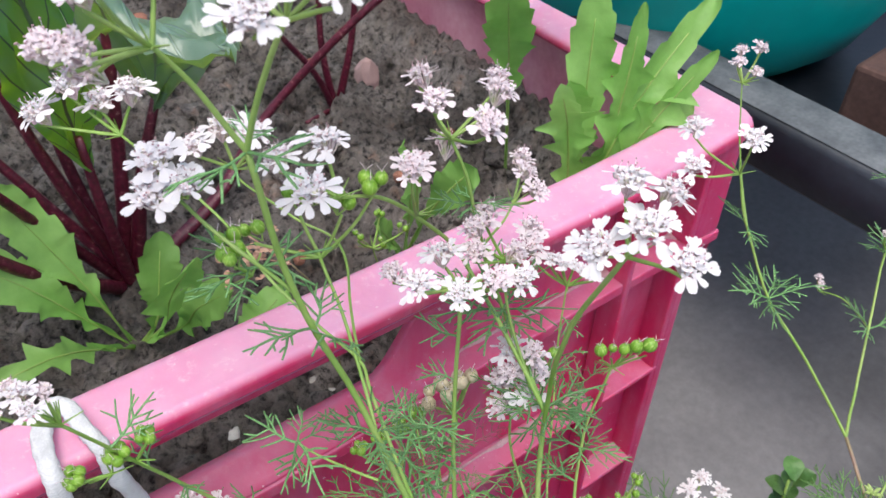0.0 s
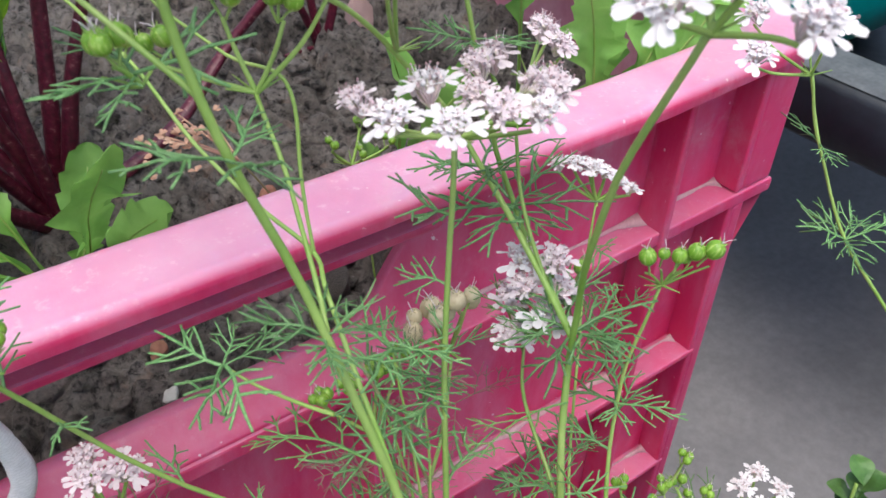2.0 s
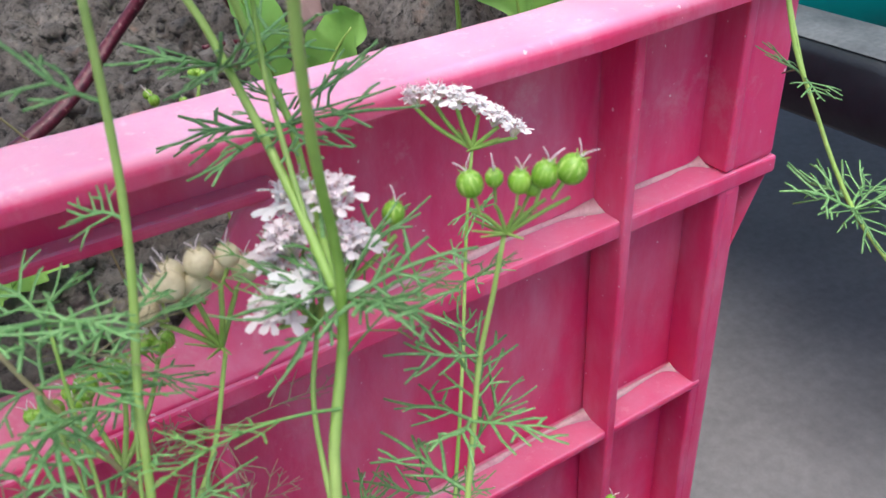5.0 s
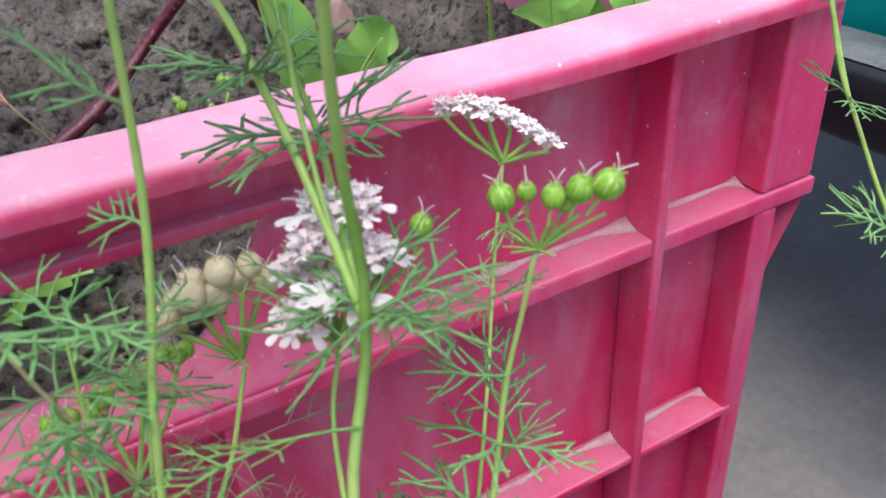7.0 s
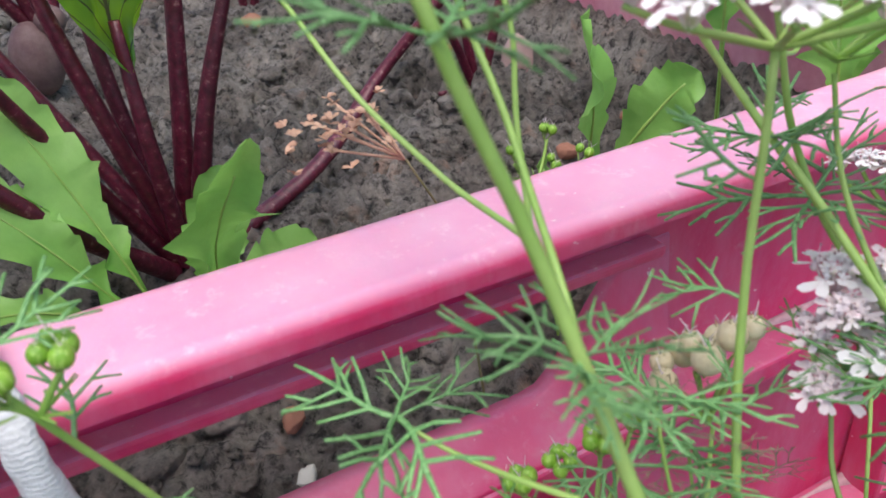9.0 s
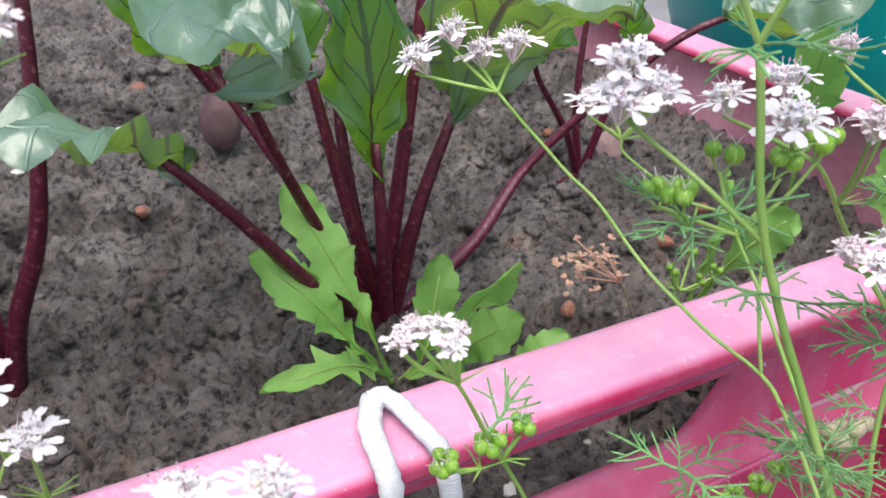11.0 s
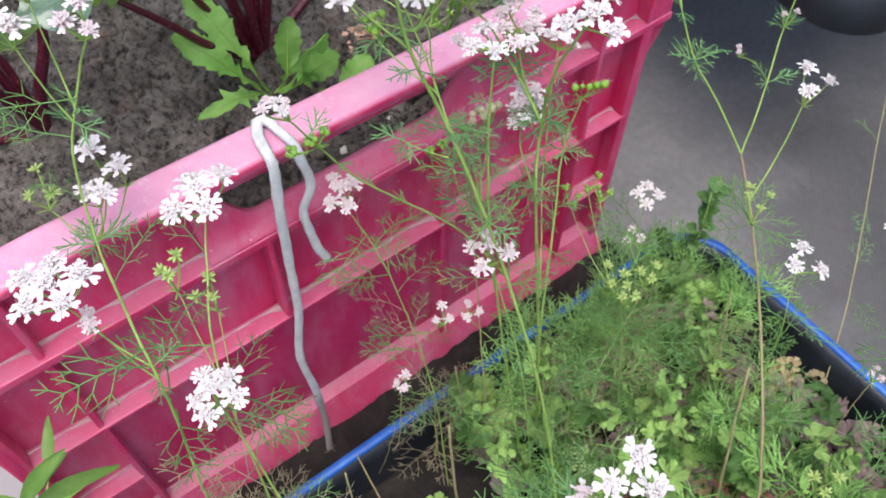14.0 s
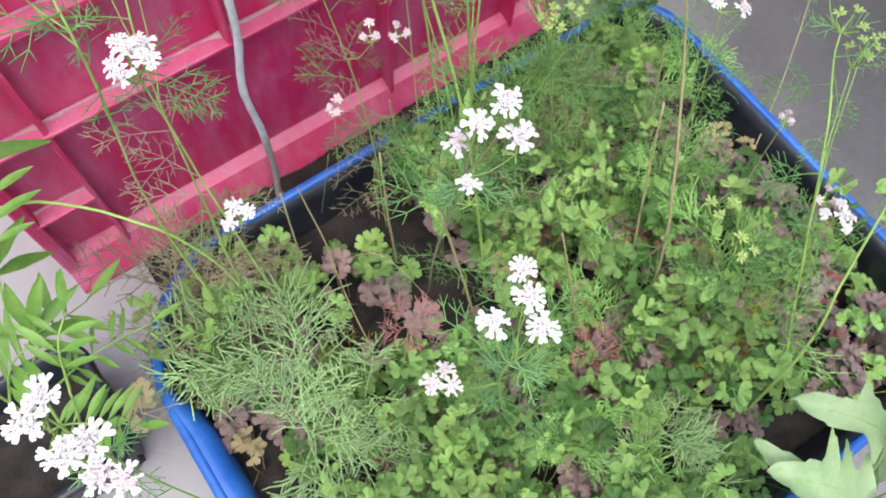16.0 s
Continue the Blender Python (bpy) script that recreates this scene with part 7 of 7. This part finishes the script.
REDFEATHER = mottled("coral_leaf", [(0.3, (0.56, 0.20, 0.18)), (0.7, (0.68, 0.36, 0.31))], 50, 0.5, 0.1, random_amount=0.15, through=0.2)
REDFEATHERS = [feather_leaf_mesh(i + 110, REDFEATHER) for i in range(2)]
red_sprig(-0.073, -0.235, 0.180, 0.03)
red_sprig(0.038, -0.302, 0.100, 0.02)


dry_stick([(-0.070, -0.075, 0.100), (-0.078, -0.130, 0.112), (-0.088, -0.175, 0.118), (-0.092, -0.225, 0.085)], 0.0012)
dry_stick([(-0.058, -0.082, 0.055), (-0.056, -0.095, 0.12), (-0.050, -0.100, 0.17)], 0.0008)
dry_stick([(-0.075, -0.125, 0.055), (-0.050, -0.160, 0.110), (-0.030, -0.200, 0.07)], 0.0009)
dry_stick([(-0.045, -0.07, 0.052), (-0.040, -0.085, 0.10), (-0.036, -0.088, 0.185)], 0.0008)


def old_stalk(pts, r):
    p = tagged(new("coriander_stalk"), "bare reddish-brown old coriander stalk standing in the tray", "coriander", "old stalks in the tray")
    stem(p, pts, r, r * 0.7, OLDSTEM)
    return p


for x, y, dx, dy, h, r in ((-0.030, -0.150, 0.008, 0.030, 0.13, 0.0022), (-0.010, -0.240, -0.012, 0.050, 0.17, 0.0024), (0.045, -0.300, -0.006, 0.060, 0.15, 0.0020), (0.120, -0.265, 0.012, 0.050, 0.19, 0.0022), (0.010, -0.110, -0.004, 0.020, 0.14, 0.0018), (-0.100, -0.140, 0.010, 0.040, 0.12, 0.0018), (0.190, -0.200, 0.010, 0.040, 0.14, 0.0017)):
    z = tray_height(x, y) - 0.004
    old_stalk([(x, y, z), (x + dx * 0.4, y + dy * 0.5, z + h * 0.5), (x + dx, y + dy, z + h)], r)


# round-leaved weed behind the tray's far corner
def weed(x, y, z, h, count, label):
    p = tagged(new("weed"), label, "weed", "weeds")
    p.location = (x, y, z)
    s = Soup()
    s.tube(spline([(0, 0, 0), (0.004, 0, h * 0.5), (0.0, 0.003, h)], 4), 0.0014, 0.0008, 6)
    child("stem", s.mesh("stem", [STEM]), p)
    for k in range(count):
        a, t = RNG.uniform(0, math.tau), (k + 1) / count
        d = Vector((math.cos(a), math.sin(a), RNG.uniform(0.1, 0.6))).normalized()
        q = Vector((0.002, 0.001, h * t))
        ln = 0.014 * RNG.uniform(0.7, 1.1)
        child("leaf", blade_mesh("leaf", [q, q + d * ln * 0.5 + Vector((0, 0, 0.003)), q + d * ln], (0.1, 0.1, 1), ln * 0.46, FANDARK, cup=0.15, seed=k, along=10, across=4, start=0.4, blunt=0.8), p)
    return p


weed(0.263, -0.090, 0.05, 0.115, 24, "leafy round-leaved weed at the tray's far corner")
weed(0.215, -0.385, 0.05, 0.035, 7, "round-leaved green weed in the dark tray soil")
weed(0.198, -0.405, 0.05, 0.028, 6, "small round-leaved weed in the tray soil")


# ---- small things on the soil ----
PINKSTONE = mottled("pink_stone", [(0.3, (0.52, 0.30, 0.29)), (0.7, (0.66, 0.47, 0.44))], 90, 0.8, 0.4, 0.001, 300)
BRICK = mottled("brick_chip", [(0.3, (0.30, 0.12, 0.08)), (0.7, (0.42, 0.20, 0.14))], 90, 0.9, 0.4, 0.001, 300)
SHELL = mottled("pale_pebble", [(0.3, (0.55, 0.52, 0.47)), (0.7, (0.72, 0.70, 0.66))], 120, 0.6, 0.2, 0.0004, 300)
CLOD = soil_material()


def stone_mesh(seed, mat, flat=0.7):
    r = random.Random(seed)
    bm = bmesh.new()
    bmesh.ops.create_icosphere(bm, subdivisions=2, radius=1.0)
    o = Vector((r.uniform(0, 50), r.uniform(0, 50), 0))
    for v in bm.verts:
        v.co *= 1 + 0.35 * noise.noise(v.co * 1.1 + o) + 0.12 * noise.noise(v.co * 3 + o)
        v.co.z *= flat
    me = bpy.data.meshes.new("stone")
    bm.to_mesh(me)
    bm.free()
    me.materials.append(mat)
    return me


def put_stone(name, label, x, y, size, mat, seed, flat=0.7, tall=1.0):
    ob = new(name, stone_mesh(seed, mat, flat))
    ob.matrix_basis = pose(x, y, soil_height(x, y) + size * flat * 0.35, 0, 0, seed * 47) @ Matrix.Diagonal((size, size * 0.75, size * tall, 1))
    return tagged(ob, label, "stone", "stones on the soil")


put_stone("stone", "upright pink and white stone chip on the soil", 0.190, 0.216, 0.0080, PINKSTONE, 3, 1.2, 1.5)
for i, (x, y, s) in enumerate(((0.205, 0.150, 0.006), (0.17, 0.25, 0.005), (0.012, 0.050, 0.006), (0.10, 0.36, 0.012), (-0.04, 0.42, 0.009), (0.075, 0.095, 0.006), (-0.07, 0.25, 0.006), (0.15, 0.12, 0.0065))):
    put_stone("brick_chip", "small reddish brick chip half sunk in the soil", x, y, s * 0.72, BRICK, 11 + i)
for i, (x, y, s) in enumerate(((0.050, 0.045, 0.0032), (0.009, 0.034, 0.0036), (-0.004, 0.030, 0.0038), (0.055, 0.036, 0.0022), (-0.12, 0.32, 0.004), (0.10, 0.08, 0.0022), (-0.03, 0.22, 0.003))):
    put_stone("pebble", "tiny pale pebble lying on the soil", x, y, s, SHELL, 31 + i, 0.45)
put_stone("clod", "large round dark clod of earth", 0.075, 0.052, 0.011, CLOD, 52, 0.8)
put_stone("clod", "dark crumbly clod of earth", 0.082, 0.105, 0.008, CLOD, 53, 0.8)


def crumbs():
    """Loose crumbs of earth strewn over the bed."""
    verts, faces = [], []
    r = random.Random(4)
    shape = [(1, 0, 0), (-1, 0, 0), (0, 1, 0), (0, -1, 0), (0, 0, 1), (0, 0, -1)]
    tri = [(0, 2, 4), (2, 1, 4), (1, 3, 4), (3, 0, 4), (2, 0, 5), (1, 2, 5), (3, 1, 5), (0, 3, 5)]
    for i in range(9000):
        x, y = r.uniform(-0.215, 0.215), 0.022 + 0.52 * r.random() ** 1.3
        if noise.noise(Vector((x, y, 1)) * 22) < r.uniform(-0.5, 0.35):
            continue
        s = 0.0007 + 0.0026 * r.random() ** 4
        z = soil_height(x, y) + s * 0.3
        b = len(verts)
        for a in shape:
            verts.append((x + a[0] * s * r.uniform(0.6, 1.3), y + a[1] * s * r.uniform(0.6, 1.3), z + a[2] * s * r.uniform(0.5, 1.0)))
        faces += [tuple(b + q for q in t) for t in tri]
    return tagged(mesh_part("soil_crumbs", verts, faces, SOIL), "loose dark crumbs of earth strewn over the bed", "soil", kind="stuff")


crumbs()


def clods():
    """Broken lumps of earth, from pea to hazelnut size."""
    r = random.Random(12)
    bm = bmesh.new()
    bmesh.ops.create_icosphere(bm, subdivisions=2, radius=1.0)
    shape = [v.co.copy() for v in bm.verts]
    tri = [tuple(v.index for v in f.verts) for f in bm.faces]
    bm.free()
    verts, faces = [], []
    for i in range(1500):
        x, y = r.uniform(-0.225, 0.225), 0.024 + 0.50 * r.random() ** 1.25
        if noise.noise(Vector((x, y, 1)) * 16) < r.uniform(-0.35, 0.35):
            continue
        s = 0.0018 + 0.0062 * r.random() ** 3
        z = soil_height(x, y) - s * 0.1
        o = Vector((r.uniform(0, 90), r.uniform(0, 90), 0))
        b, sx, sy = len(verts), r.uniform(0.8, 1.4), r.uniform(0.7, 1.1)
        for q in shape:
            k = s * (1 + 0.55 * noise.noise(q * 1.3 + o) + 0.25 * noise.noise(q * 3.1 + o))
            verts.append((x + q.x * k * sx, y + q.y * k * sy, z + q.z * k * 0.75))
        faces += [tuple(b + j for j in t) for t in tri]
    return tagged(mesh_part("soil_clods", verts, faces, SOIL), "small broken clods of grey-brown earth on the bed", "soil", kind="stuff")


clods()

# pinkish dried flower stalk and a sprig of seeds standing in the crate soil
RUST = mottled("dried_flower", [(0.3, (0.50, 0.26, 0.18)), (0.7, (0.62, 0.40, 0.28))], 150, 0.8, 0.2)


def dried_sprig():
    p = tagged(new("dried_sprig"), "withered rust-pink coriander umbel leaning over the soil", "coriander")
    stem(p, [(0.060, 0.034, 0.280), (0.054, 0.032, 0.330), (0.042, 0.030, 0.356)], 0.0007, 0.0005, OLDSTEM)
    s = Soup()
    r = random.Random(8)
    for k in range(34):
        c = Vector((0.029, 0.030, 0.366)) + Vector((r.gauss(0, 0.0045), r.gauss(0, 0.004), r.gauss(0, 0.003)))
        if k % 4 == 0:
            s.tube([(0.042, 0.030, 0.356), tuple(c)], 0.0003, 0.0003, 4)
        for e in range(3):
            a = r.uniform(0, math.tau)
            s.petal(c, (math.cos(a), math.sin(a), r.uniform(-0.2, 0.6)), (0, 0, 1), 0.0021, 0.0016, 0, 0.2, 0.4)
    child("umbel", s.mesh("umbel", [RUST]), p)
    return p


dried_sprig()


def seed_sprig():
    p = tagged(new("seed_sprig"), "sprig of small green coriander seeds behind the rim", "coriander")
    _, a = stem(p, [(0.092, 0.044, 0.280), (0.090, 0.046, 0.310), (0.086, 0.046, 0.330)], 0.0008, 0.0006)
    umbel(p, (0.086, 0.046, 0.330), [(0.078, 0.044, 0.342), (0.092, 0.050, 0.343), (0.084, 0.036, 0.341), (0.098, 0.042, 0.338)], "seed", 0.62)
    return p


seed_sprig()
